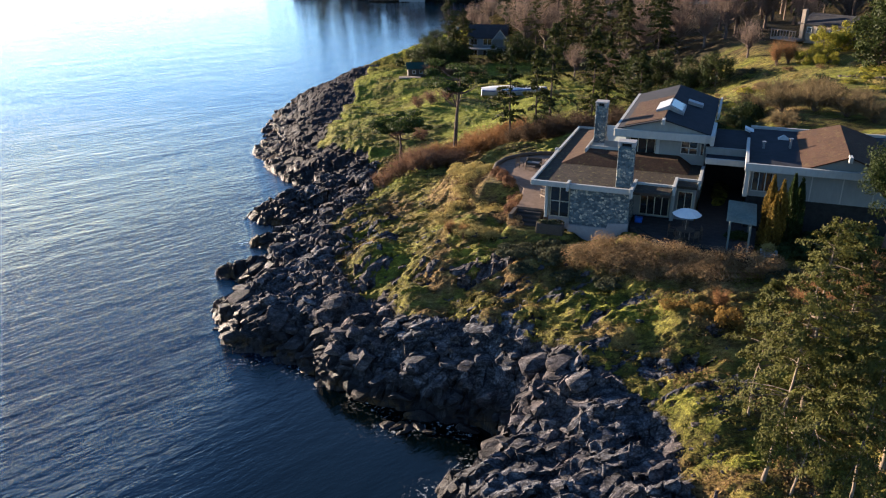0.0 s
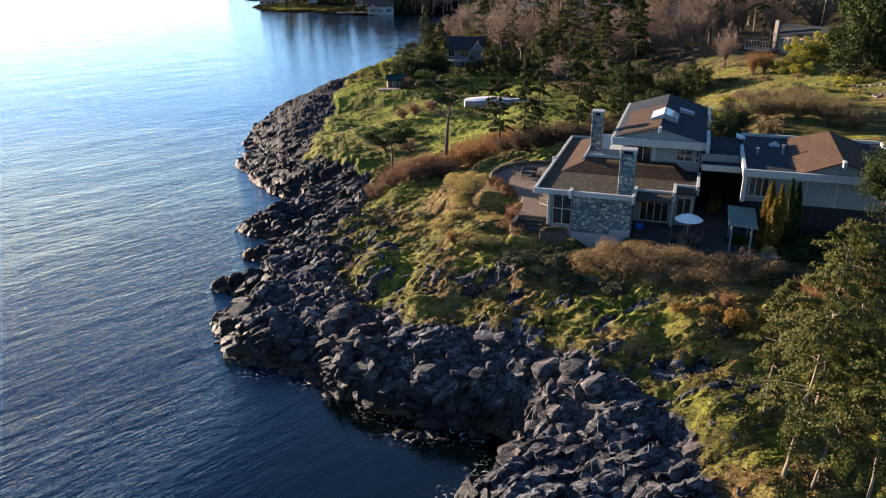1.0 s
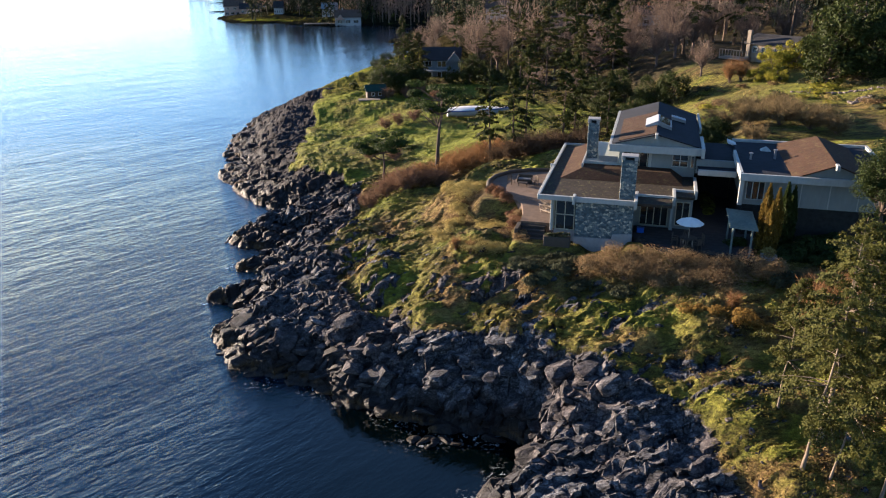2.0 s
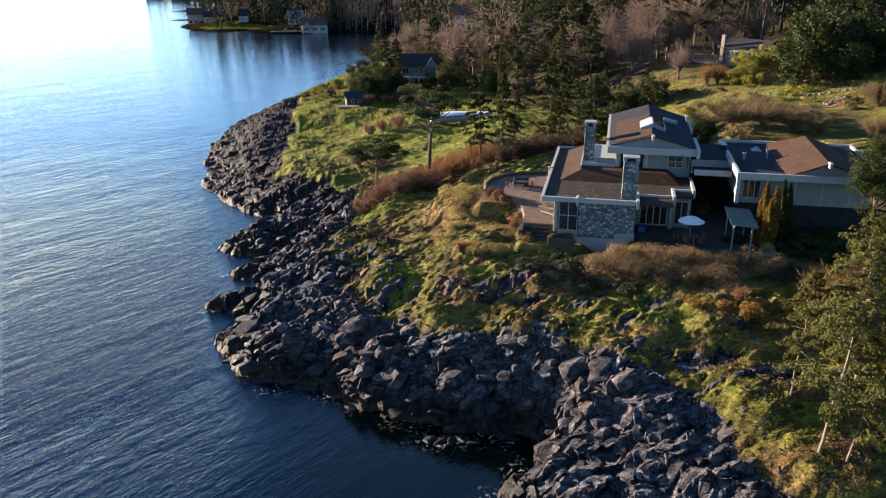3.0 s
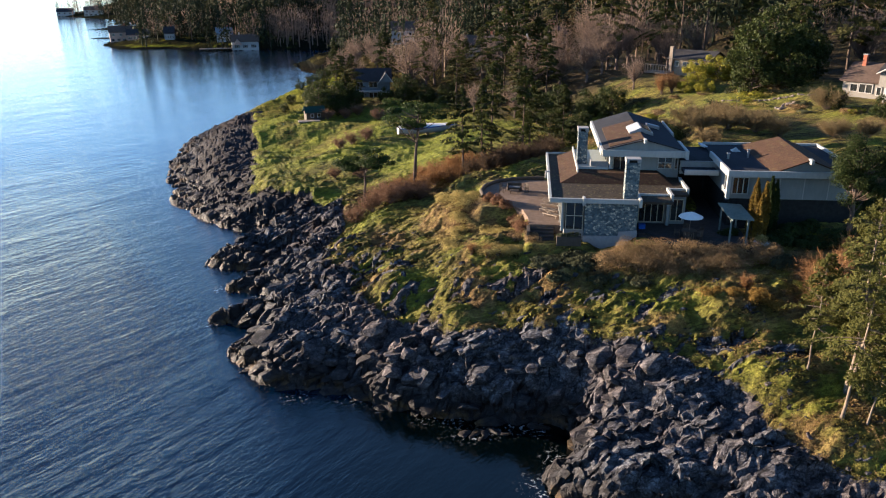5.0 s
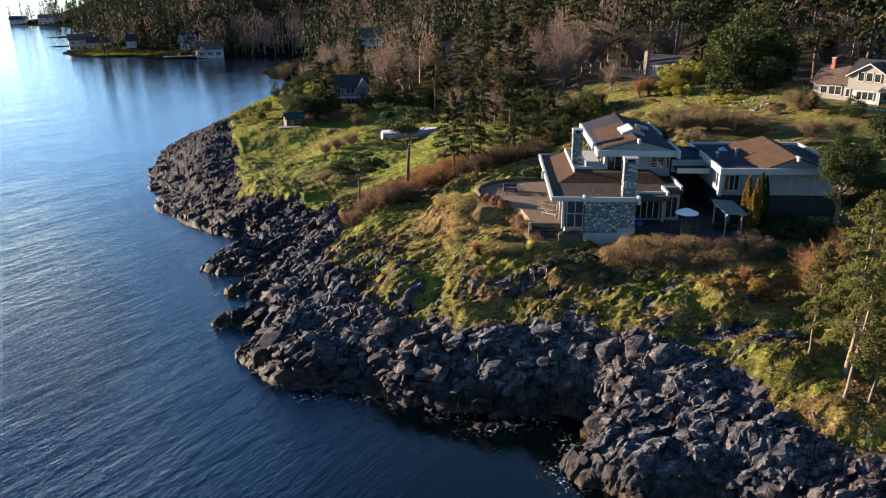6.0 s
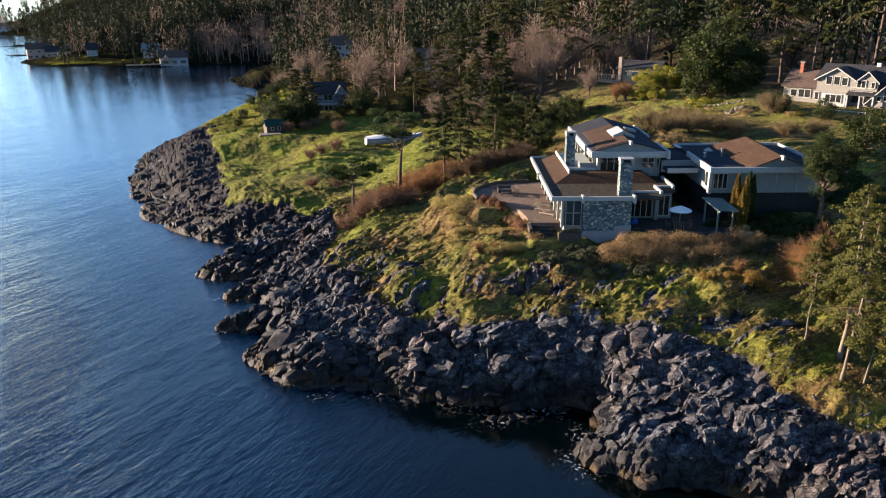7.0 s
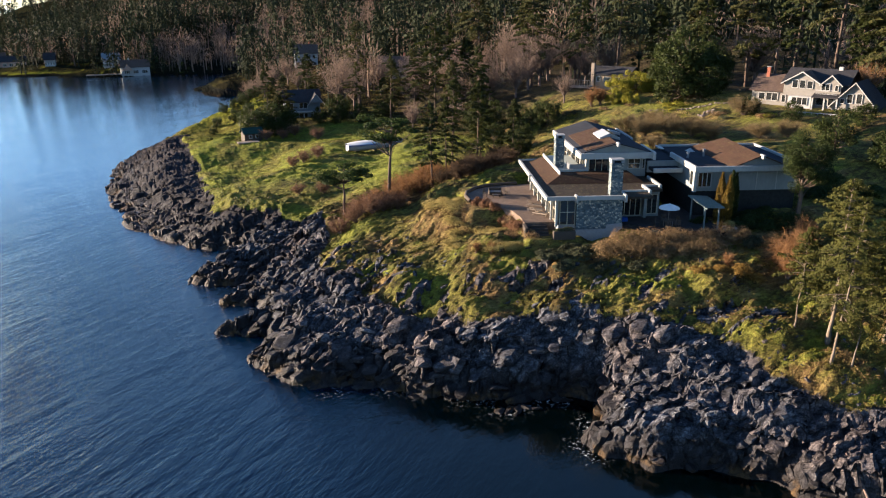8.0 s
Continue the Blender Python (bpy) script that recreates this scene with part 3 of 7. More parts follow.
    rough = rough - 0.5 * np.abs(fbm(bx / 2.8, by / 1.3, 4, 43)) - 0.22 * np.abs(fbm(bx / 0.5, by / 0.4, 2, 45)) + 0.35
    bend = fbm(x / 4.5, y / 4.5, 3, 71)
    saw = by / 1.5 + 0.10 * bx + 1.1 * bend
    fine_saw = by / 0.55 + 0.08 * bx + 1.4 * bend + 0.5 * fbm(x / 1.4, y / 1.4, 2, 72)
    ledges = (0.5 - (saw - np.floor(saw))) * (0.5 + 0.9 * value_noise(bx / 3.2, np.floor(saw), 73)) + 0.28 * (0.5 - (fine_saw - np.floor(fine_saw))) * (0.2 + value_noise(bx / 1.2, np.floor(fine_saw), 74))
    ledges = 0.62 * ledges + 0.48 * rough + 0.1
    point = smooth(y, 45.5, 42.5)
    rough = rough * (1 - point) + ledges * point
    north = smooth(y, 98, 116)
    rough = (rough * (1 - 0.55 * north) + north * (0.8 * fbm(bx / 9, by / 5, 3, 46) - 0.6 * np.abs(fbm(bx / 4, by / 2.2, 3, 47)) - 0.45 * np.abs(fbm(bx / 1.8, by / 0.9, 3, 50)))) * smooth(d, -1.5, 1.5)
    hummock = 0.40 * fbm(bx / 3.2, by / 1.5, 4, 15) + 0.55 * np.abs(fbm(bx / 1.2, by / 0.7, 4, 16)) + 0.35 * fbm(x / 9, y / 9, 2, 17)
    lawn = smooth(y, 96, 104) * smooth(d, 8, 16) * 0.5
    hummock = 0.8 * hummock + 0.3 - 0.6 * np.abs(fbm(bx / 2.6, by / 0.9, 3, 48)) * smooth(y, 104, 96) - 0.22 * np.abs(fbm(bx / 0.7, by / 0.5, 2, 49))
    hummock = hummock + lawn * (1.6 * fbm(x / 7, y / 5, 3, 18) + 0.8 * np.abs(fbm(x / 3, y / 2.4, 3, 19)))
    calm = 1 - 0.75 * smooth(x - 0.2 * (y - 80), 26, 32) * smooth(y, 70, 78)
    h = h + rock * rough * 0.85 + (1 - rock) * hummock * (1 - 0.65 * lawn) * calm
    # heaped growth in front of the terraces
    for cx, cy, rx, ry, turn, up in ((0.6, 74.5, 2.6, 5.0, -14, 0.5), (1.6, 63.5, 2.2, 2.2, 0, 0.5)):
        h = h + mound(x, y, cx, cy, rx, ry, turn, up)
    # levelled for the house and its terraces
    u, v = house_uv(x, y)
    for u0, u1, v0, v1, z, soft in ((-10.5, -3, 8.5, 19, 12.08, 2.0), (-5.4, -2.6, 2, 10, 12.08, 1.4), (-5.4, 0, -0.8, 2.2, 11.25, 1.2), (4.4, 14.2, -2.6, 6, 12.05, 1.0),
                                    (-3, 10, 0.4, 24, 11.3, 0.8), (12.5, 25, 3.4, 15, 12.0, 1.5)):
        w = pad(u, v, u0, u1, v0, v1, soft)
        h = h * (1 - w) + z * w
        rock = rock * (1 - w)
    dry = smooth(fbm(x / 2.6, y / 2.6, 4, 22) + 0.12 * smooth(x, 6, 12) * smooth(y, 52, 47), 0.08, 0.38) * 0.75
    for cx, cy, rx, ry, turn, up in ((0.6, 74.5, 3.2, 6.0, -14, 1.0), (1.6, 62.5, 3.4, 2.6, 0, 0.9), (15.5, 52.8, 6.5, 2.2, -20, 1.0), (3, 92, 6, 5, 0, 0.7), (17, 47, 4, 2.0, -20, 0.6), (36, 88, 7, 5, 0, 0.5)):
        dry = np.maximum(dry, mound(x, y, cx, cy, rx, ry, turn, up))
    lush = smooth(fbm(x / 3, y / 3, 4, 31), 0.14, 0.42) * 0.75 * smooth(d, 4, 9)
    for cx, cy, rx, ry, turn, up in ((11.5, 49.3, 4.5, 2.2, -25, 1.0), (-7, 63.5, 2.5, 3, 0, 0.8), (-8.5, 84, 4, 2.5, 0, 0.9), (15, 41, 4, 3, 0, 0.7), (-4, 210, 14, 22, -25, 1.0), (-74, 434, 22, 5, -12, 1.0), (60, 100, 22, 7, -15, 0.9), (42, 96, 7, 8, 0, 0.9)):
        lush = np.maximum(lush, mound(x, y, cx, cy, rx, ry, turn, up))
    lush = np.maximum(lush, (0.35 + 0.65 * smooth(fbm(x / 5, y / 5, 3, 33), -0.25, 0.15)) * smooth(y, 97, 105) * smooth(y, 200, 160) * smooth(x, 30, 24))
    lush = np.where(y > 470, 0.0, lush)
    dry = dry * (1 - 0.7 * smooth(y, 97, 106) * smooth(x, 28, 22))
    return h, np.clip(rock, 0, 1), np.clip(dry, 0, 1), np.clip(lush, 0, 1), d


def spread(a, b, fine, lo, hi, grow=1.05):
    """Grid lines from lo to hi: even between a and b, ever wider outside."""
    mid = list(np.arange(a, b, fine))
    left, right, st = [a], [mid[-1]], fine
    while left[-1] > lo:
        st *= grow
        left.append(left[-1] - st)
    st = fine
    while right[-1] < hi:
        st *= grow
        right.append(right[-1] + st)
    return np.array(left[:0:-1] + mid + right[1:])


def grid_sheet(name, xs, ys, heights, mat, attrs, shift=(0.0, 0.0)):
    X, Y = np.meshgrid(xs, ys)
    co = np.stack([X + shift[0], Y + shift[1], heights], -1).reshape(-1, 3)
    nx, ny = len(xs), len(ys)
    i = (np.arange(ny - 1)[:, None] * nx + np.arange(nx - 1)[None, :]).ravel()
    f = np.stack([i, i + 1, i + nx + 1, i + nx], -1)
    me = mesh_of(name, co, f, mat, True)
    for k, a in attrs.items():
        me.attributes.new(k, 'FLOAT', 'POINT').data.foreach_set("value", np.asarray(a, np.float32).ravel())
    return new(name, me)


gx = spread(-39, 22, 0.17, -500, 2400, 1.075)
gy = spread(27, 96, 0.17, 2, 2500, 1.013)
GX, GY = np.meshgrid(gx, gy)
gh, grock, gdry, glush, gd = land(GX, GY)
# ledges and hollows in the steep faces
_, _, lt, lx, ly = blocks((GX + GY) / 1.5, gh / 0.9, 61)
_, _, mt, _, _ = blocks((GX - GY) / 0.8, gh / 0.55, 62)
ledge = grock * (GY < 140) * smooth(gh, 0.2, 1.0)
_, _, st, _, _ = blocks((GX + 0.4 * GY) / 0.45, gh / 0.35, 63)
shift = (ledge * (0.7 * (lt - 0.5) + 0.35 * (mt - 0.5) + 0.2 * (st - 0.5)), ledge * (0.9 * (lt - 0.5) - 0.4 * (mt - 0.5) + 0.25 * (st - 0.5)))
# where the ground under the woods takes its very dark brown
woods_floor = np.maximum(smooth(GY - 0.35 * np.maximum(0, 40 - GX) , 118, 132) * smooth(GX, 14, 24), smooth(GX, 66, 76) * smooth(GY, 96, 104))
woods_floor = np.maximum(woods_floor, smooth(GY, 158, 166) * smooth(GX, -2, 5))
ground = grid_sheet("ground", gx, gy, gh, GROUND, {"woods_floor": woods_floor, "rock": grock, "dry": gdry, "lush": glush}, shift)
ground.data.set_sharp_from_angle(angle=radians(36))
tagged(ground, "rocky headland with moss, rough grass and lawns", "ground", kind="structure")


def ground_z(x, y):
    """Height of the ground sheet at one place or many."""
    x, y = np.atleast_1d(np.asarray(x, float)), np.atleast_1d(np.asarray(y, float))
    i = np.clip(np.searchsorted(gx, x) - 1, 0, len(gx) - 2)
    j = np.clip(np.searchsorted(gy, y) - 1, 0, len(gy) - 2)
    a, b = (x - gx[i]) / (gx[i + 1] - gx[i]), (y - gy[j]) / (gy[j + 1] - gy[j])
    return (gh[j, i] * (1 - a) + gh[j, i + 1] * a) * (1 - b) + (gh[j + 1, i] * (1 - a) + gh[j + 1, i + 1] * a) * b


def gz(x, y):
    return float(ground_z(x, y)[0])


# the sea: one sheet to the horizon
wx = np.concatenate([[-4500, -2000, -1000, -600, -300, -150, -90], np.arange(-60, 30, 0.8), [60, 150, 400, 1000, 4500]])
wy = np.concatenate([[-300, -100, 0, 15], np.arange(25, 210, 0.8), [230, 260, 300, 350, 420, 500, 700, 1200, 2500, 4800]])
WX, WY = np.meshgrid(wx, wy)
wd = inland(WX, WY)
foam = smooth(wd, -2.2, -0.2) * smooth(fbm(WX / 4, WY / 4, 3, 51), 0.0, 0.35) * (WX < 0) * smooth(WY, 100, 85)
wind = (0.62 + 1.28 * smooth(WY, 175, 65)) * (1 - 0.8 * smooth(WX + 0.3 * (50 - WY), -24, -8))
# where the cove's shade is painted into the water colour
cove_shade = smooth(wd, -36, -7) * smooth(WX + 0.3 * (50 - WY), -30, -8) * smooth(WY, 64, 54)
foam = np.maximum(foam, 0.8 * np.exp(-((WX + 4.6) / 2.4) ** 2 - ((WY - 48.0) / 0.9) ** 2))
sea = grid_sheet("water", wx, wy, np.zeros(WX.shape), WATER, {"foam": foam, "wind": wind, "cove_shade": cove_shade})
tagged(sea, "calm blue sea with fine wind ripples", "sea", kind="structure")


# ------------------------------------------------------------------ the house on the headland
def thing(name, label, category, m=None, group=""):
    ob = new(name)
    if m is not None:
        ob.matrix_world = m
    return tagged(ob, label, category, group)


house = thing("modern_house", "grey split-level house with stone walls, chimneys and brown roofs", "house", HOUSE_M)


def hp(name, bm, mat, label="", parent=None):
    return part(name, bm, mat, parent if parent is not None else house, label)


def window(name, parent, axis, at, a0, a1, z0, z1, out, cols=2, rows=1, frame_mat=WHITE, depth=0.12, t=0.07):
    """A framed window in a wall of the house's frame: axis 'v' is a front wall at v = at, 'u' a side wall; out is the way it faces."""
    bars = [(a0, a0 + t, z0, z1), (a1 - t, a1, z0, z1), (a0, a1, z0, z0 + t), (a0, a1, z1 - t, z1)]
    for i in range(1, cols):
        c = a0 + (a1 - a0) * i / cols
        bars.append((c - t / 2, c + t / 2, z0, z1))
    for i in range(1, rows):
        c = z0 + (z1 - z0) * i / rows
        bars.append((a0, a1, c - t / 2, c + t / 2))
    w0, w1 = sorted((at - out * 0.02, at + out * depth))
    g0, g1 = sorted((at + out * 0.01, at + out * 0.05))

    def spec(p0, p1, q0, q1, r0, r1):
        return (p0, p1, r0, r1, q0, q1) if axis == 'v' else (r0, r1, p0, p1, q0, q1)
    fr = part(name, boxes(*[spec(b[0], b[1], b[2], b[3], w0, w1) for b in bars]), frame_mat, parent)
    part("pane", boxes(spec(a0 + 0.03, a1 - 0.03, z0 + 0.03, z1 - 0.03, g0, g1)), GLASS, fr, "dark window glass")
    return fr


# lower block
hp("stone_wall", boxes((-0.35, 4.5, 0.1, 0.5, 11.95, 15.25)), STONE, "blue-grey field stone end wall")
hp("wall", boxes((4.1, 4.5, 0.5, 3.2, 11.2, 15.2)), STONE, "field stone return wall")
hp("foundation", solid([(-0.4, -0.02, 10.6), (4.55, -0.02, 10.6), (4.55, -0.02, 12.55), (2.9, -0.02, 12.4), (2.8, -0.02, 11.95), (-0.4, -0.02, 11.9),
                        (-0.4, 0.55, 10.6), (4.55, 0.55, 10.6), (4.55, 0.55, 12.55), (2.9, 0.55, 12.4), (2.8, 0.55, 11.95), (-0.4, 0.55, 11.9)],
                       [(0, 1, 2, 3, 4, 5), (6, 11, 10, 9, 8, 7), (0, 6, 7, 1), (1, 7, 8, 2), (2, 8, 9, 3), (3, 9, 10, 4), (4, 10, 11, 5), (5, 11, 6, 0)]), CONCRETE, "pale painted concrete plinth")
hp("wall", boxes((-2.2, 9.4, 3.25, 19.0, 11.2, 15.2)), SIDING)
hp("wall", boxes((-2.2, -0.36, 0.45, 3.24, 11.2, 12.35)), CONCRETE, "low wall under the corner window")
hp("roof_deck", boxes((-3.5, 7.6, -0.2, 2.6, 15.2, 15.42)), GRAVEL, "flat roof with mossy gravel")
hp("roof_deck", boxes((-3.5, 9.5, 2.605, 19.2, 15.2, 15.42)), GRAVEL, "flat roof with mossy gravel")
hp("hip_roof", solid([(-2.5, 5.9, 15.43), (8.5, 5.9, 15.43), (-0.6, 7.6, 16.15), (7.4, 7.6, 16.15), (-0.6, 18.4, 16.15), (-2.5, 18.4, 15.43), (7.4, 9.2, 16.15), (8.5, 9.2, 15.43), (-0.6, 9.2, 15.43)],
                     [(0, 1, 3, 2), (0, 2, 4, 5), (1, 7, 6, 3), (2, 3, 6), (2, 6, 4)]), SHINGLE, "low brown shingle hip")
for a in ((-3.65, -0.42, -0.38, -0.12, 15.2, 15.62), (-0.4, 4.55, -0.38, -0.12, 15.18, 15.62), (-3.72, -3.46, -0.11, 9.8, 15.18, 15.62), (-3.72, -3.46, 9.81, 19.35, 15.18, 15.62), (-3.45, 1.6, 19.2, 19.4, 15.18, 15.62),
          (4.56, 7.75, 1.9, 2.14, 15.1, 15.6), (7.76, 9.5, 4.1, 4.34, 15.1, 15.6)):
    hp("fascia", boxes(a, bevel=0.015), WHITE)
for a in ((-0.62, -0.38, -0.62, 0.3, 15.0, 15.72), (4.5, 4.76, -0.62, 2.4, 14.95, 15.72), (7.62, 7.88, 1.3, 4.1, 14.95, 15.72), (9.45, 9.71, 3.6, 8.2, 14.95, 15.72), (-3.95, -3.45, 9.6, 9.86, 14.95, 15.72)):
    hp("beam_end", boxes(a, bevel=0.02), WHITE, "projecting white roof beam")
# glazed corner bay and west front
window("corner_window", house, 'v', 0.45, -2.1, -0.45, 12.36, 15.15, -1, 2, 2, PALEFRAME)
for i in range(6):
    v0 = 0.5 + i * 2.7
    window("west_window", house, 'u', -2.2, v0, v0 + 2.5, 12.36, 15.0, -1, 2, 2, PALEFRAME)
for v in (0.3, 3.1, 5.8, 8.5, 11.2, 13.9, 16.6):
    hp("post", boxes((-2.55, -2.3, v, v + 0.2, 12.2, 15.18), bevel=0.02), WHITE)
window("sliding_door", house, 'v', 3.25, 5.0, 7.4, 12.45, 14.75, -1, 4, 1, PALEFRAME)
hp("post", boxes((7.55, 7.85, 2.6, 3.24, 12.3, 15.1)), SIDING)
window("side_window", house, 'v', 3.25, 8.0, 9.2, 12.6, 14.8, -1, 2, 1, PALEFRAME)
# chimneys
for c0, c1, d0, d1, zb, zt in ((3.2, 4.48, 0.55, 1.5, 15.3, 18.85), (-0.62, 0.4, 11.1, 12.2, 15.3, 19.65)):
    ch = hp("chimney", boxes((c0, c1, d0, d1, zb, zt), bevel=0.04), STONE, "field stone chimney")
    part("cap", boxes((c0 - 0.04, c0 + 0.25, d0 - 0.04, d1 + 0.04, zt, zt + 0.28), (c1 - 0.25, c1 + 0.04, d0 - 0.04, d1 + 0.04, zt, zt + 0.28),
                      (c0 - 0.06, c1 + 0.06, d0 - 0.06, d1 + 0.06, zt + 0.28, zt + 0.4), bevel=0.02), CONCRETE, ch, "concrete cap over the flue")
    part("flue", boxes((c0 + 0.3, c1 - 0.3, d0 + 0.2, d1 - 0.2, zt, zt + 0.24)), DARK, ch)
# upper storey
hp("wall", boxes((5.6, 9.55, 9.2, 9.5, 15.43, 17.75)), SIDING, "pale grey siding")
hp("wall", boxes((9.25, 9.55, 9.5, 24, 12.2, 17.75)), SIDING)
hp("wall", boxes((2.6, 9.24, 23.7, 24, 12.2, 17.75)), SIDING)
hp("pier", boxes((5.3, 5.595, 9.2, 9.6, 15.43, 17.75)), WHITE)
hp("pier", boxes((2.6, 2.9, 9.2, 9.6, 15.43, 17.75)), WHITE)
# solid near-black block in place of the unlit rooms
hp("dark_room_block", boxes((2.95, 9.2, 9.9, 23.6, 15.44, 17.6)), DARK, "near-black block standing in for the unlit rooms")
hp("terrace_floor", boxes((-0.6, 2.6, 9.25, 18.4, 15.45, 16.2)), DECKPALE, "pale upper terrace")
hp("parapet", boxes((-0.75, -0.61, 7.7, 18.5, 15.6, 16.5)), WHITE)
hp("parapet", boxes((-0.6, 2.5, 9.1, 9.24, 15.6, 16.42)), WHITE)
hp("rail_panel", boxes((0.7, 2.5, 9.3, 9.33, 16.21, 16.95)), METAL)
hp("rail_panel", boxes((0.7, 0.73, 9.34, 11.0, 16.21, 16.95)), METAL)
window("glass_door", house, 'v', 9.45, 2.95, 5.25, 15.95, 17.65, -1, 3, 1, PALEFRAME)
window("upper_window", house, 'v', 9.2, 7.45, 8.9, 16.35, 17.55, -1, 2, 2, WHITE)
window("slot_window", house, 'v', 9.2, 9.1, 9.45, 16.3, 17.5, -1, 1, 1, WHITE)
for v in (9.7, 12.2, 14.7, 17.2, 19.7, 22.2):
    hp("post", boxes((2.6, 2.85, v, v + 0.22, 15.43, 17.75)), WHITE)
    if v < 22:
        window("terrace_window", house, 'u', 2.95, v + 0.25, v + 2.45, 15.95, 17.65, -1, 2, 1, PALEFRAME)
hp("fascia", boxes((1.7, 10.0, 8.1, 8.36, 17.72, 18.4), bevel=0.02), WHITE, "deep white eaves board")
hp("fascia", boxes((1.6, 1.86, 8.365, 24.6, 17.72, 18.4), bevel=0.02), WHITE)
hp("fascia", boxes((1.87, 9.9, 24.35, 24.6, 17.72, 18.4)), WHITE)
hp("beam_end", boxes((9.9, 10.2, 7.7, 13.0, 17.62, 18.5), bevel=0.02), WHITE, "projecting white roof beam")
hp("beam_end", boxes((10.0, 10.2, 16.8, 24.5, 17.9, 18.55), bevel=0.02), WHITE)
hp("gable", solid([(1.9, 8.5, 18.36), (9.85, 8.5, 18.36), (5.85, 8.5, 19.42), (1.9, 8.75, 18.36), (9.85, 8.75, 18.36), (5.85, 8.75, 19.42)],
                  [(0, 1, 2), (3, 5, 4), (0, 3, 4, 1), (1, 4, 5, 2), (2, 5, 3, 0)]), SIDING, "pale boarded gable")
hp("soffit", boxes((1.87, 9.88, 8.37, 24.3, 17.76, 17.95)), WHITE)


def slope(pts, th=0.1):
    """A roof plane with thickness, from four corners."""
    lo = [(x, y, z - th) for x, y, z in pts]
    n = len(pts)
    return solid(list(pts) + lo, [tuple(range(n)), tuple(range(2 * n - 1, n - 1, -1))] + [(i, (i + 1) % n, n + (i + 1) % n, n + i) for i in range(n)])


hp("roof", slope([(1.87, 8.4, 18.42), (5.85, 8.2, 19.52), (5.85, 24.3, 19.65), (1.87, 24.3, 18.42)]), MEMBRANE, "dark roof slope")
hp("shingle_field", slope([(2.45, 8.75, 18.64), (5.8, 8.55, 19.57), (5.8, 18.6, 19.66), (2.45, 18.6, 18.68)], 0.06), SHINGLE, "brown shingle field on the roof")
# right slope's shade is put into its colour with the dark membrane
hp("roof", slope([(5.86, 8.2, 19.52), (9.89, 8.4, 18.42), (9.89, 24.3, 18.42), (5.86, 24.3, 19.65)]), MEMBRANE, "dark roof slope")
hp("ridge_beam", boxes((5.72, 5.98, 7.55, 8.45, 19.2, 19.62), bevel=0.02), WHITE)
sk = hp("skylight", slope([(4.75, 12.0, 19.5), (5.9, 12.0, 20.0), (5.9, 15.4, 20.0), (4.75, 15.4, 19.5)], 0.5), SKYPANEL, "pale ridge skylight")
part("skylight_frame", slope([(5.91, 12.0, 20.0), (7.2, 12.0, 19.42), (7.2, 15.4, 19.42), (5.91, 15.4, 20.0)], 0.4), METAL, sk)
part("pane", slope([(6.05, 12.2, 19.98), (7.05, 12.2, 19.53), (7.05, 15.2, 19.53), (6.05, 15.2, 19.98)], 0.03), GLASS, sk)
hp("skylight", slope([(7.2, 17.0, 19.5), (8.6, 17.0, 19.15), (8.6, 18.0, 19.15), (7.2, 18.0, 19.5)], 0.3), METAL, "small flat skylight")
# link and east wing
hp("link_wall", boxes((9.6, 13.2, 8.6, 8.9, 16.0, 17.3)), SIDING, "pale panel wall of the link")
hp("link_fascia", boxes((9.72, 13.0, 6.6, 6.85, 16.35, 16.85), bevel=0.015), WHITE)
hp("link_roof", boxes((9.72, 13.0, 6.86, 8.59, 16.4, 16.7)), MEMBRANE)
hp("link_roof", boxes((9.56, 13.2, 8.91, 15.5, 17.1, 17.35)), MEMBRANE)
# the passage's shade, painted as a near-black wall
hp("link_wall", boxes((9.6, 13.2, 14, 14.3, 12.2, 17.05)), DARK, "near-black wall standing in for the shaded passage")
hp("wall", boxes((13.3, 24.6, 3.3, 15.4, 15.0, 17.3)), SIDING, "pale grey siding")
# the base's deep shade is put into its stone colour
hp("wall", boxes((13.36, 24.5, 3.36, 15.3, 11.6, 14.99)), SHADESTONE, "stone base with deep shade in its colour")
hp("fascia", boxes((12.85, 25.2, 2.5, 2.75, 17.25, 17.85), bevel=0.02), WHITE)
hp("fascia", boxes((12.85, 13.1, 2.76, 10.8, 17.25, 17.9), bevel=0.02), WHITE)
hp("fascia", boxes((13.11, 25.2, 15.55, 15.8, 17.25, 17.85)), WHITE)
hp("fascia", boxes((24.95, 25.2, 2.76, 15.54, 17.25, 17.85)), WHITE)
hp("roof_deck", boxes((13.11, 24.94, 2.76, 15.54, 17.3, 17.6)), MEMBRANE, "flat dark membrane roof")
hp("roof", slope([(17.0, 2.9, 17.65), (20.1, 2.7, 18.95), (20.2, 13.2, 19.05), (17.0, 15.3, 17.65)]), SHINGLE, "brown shingle roof slope")
hp("roof", slope([(20.11, 2.7, 18.95), (23.4, 2.9, 17.65), (23.4, 15.3, 17.65), (20.21, 13.2, 19.05)]), SHINGLE, "brown shingle roof slope")
hp("roof", slope([(17.0, 15.3, 17.65), (20.2, 13.21, 19.05), (23.4, 15.3, 17.65)]), SHINGLE)
hp("gable", solid([(17.1, 3.0, 17.62), (23.3, 3.0, 17.62), (20.1, 3.0, 18.85), (17.1, 3.3, 17.62), (23.3, 3.3, 17.62), (20.1, 3.3, 18.85)],
                  [(0, 1, 2), (3, 5, 4), (0, 3, 4, 1), (1, 4, 5, 2), (2, 5, 3, 0)]), SIDING)
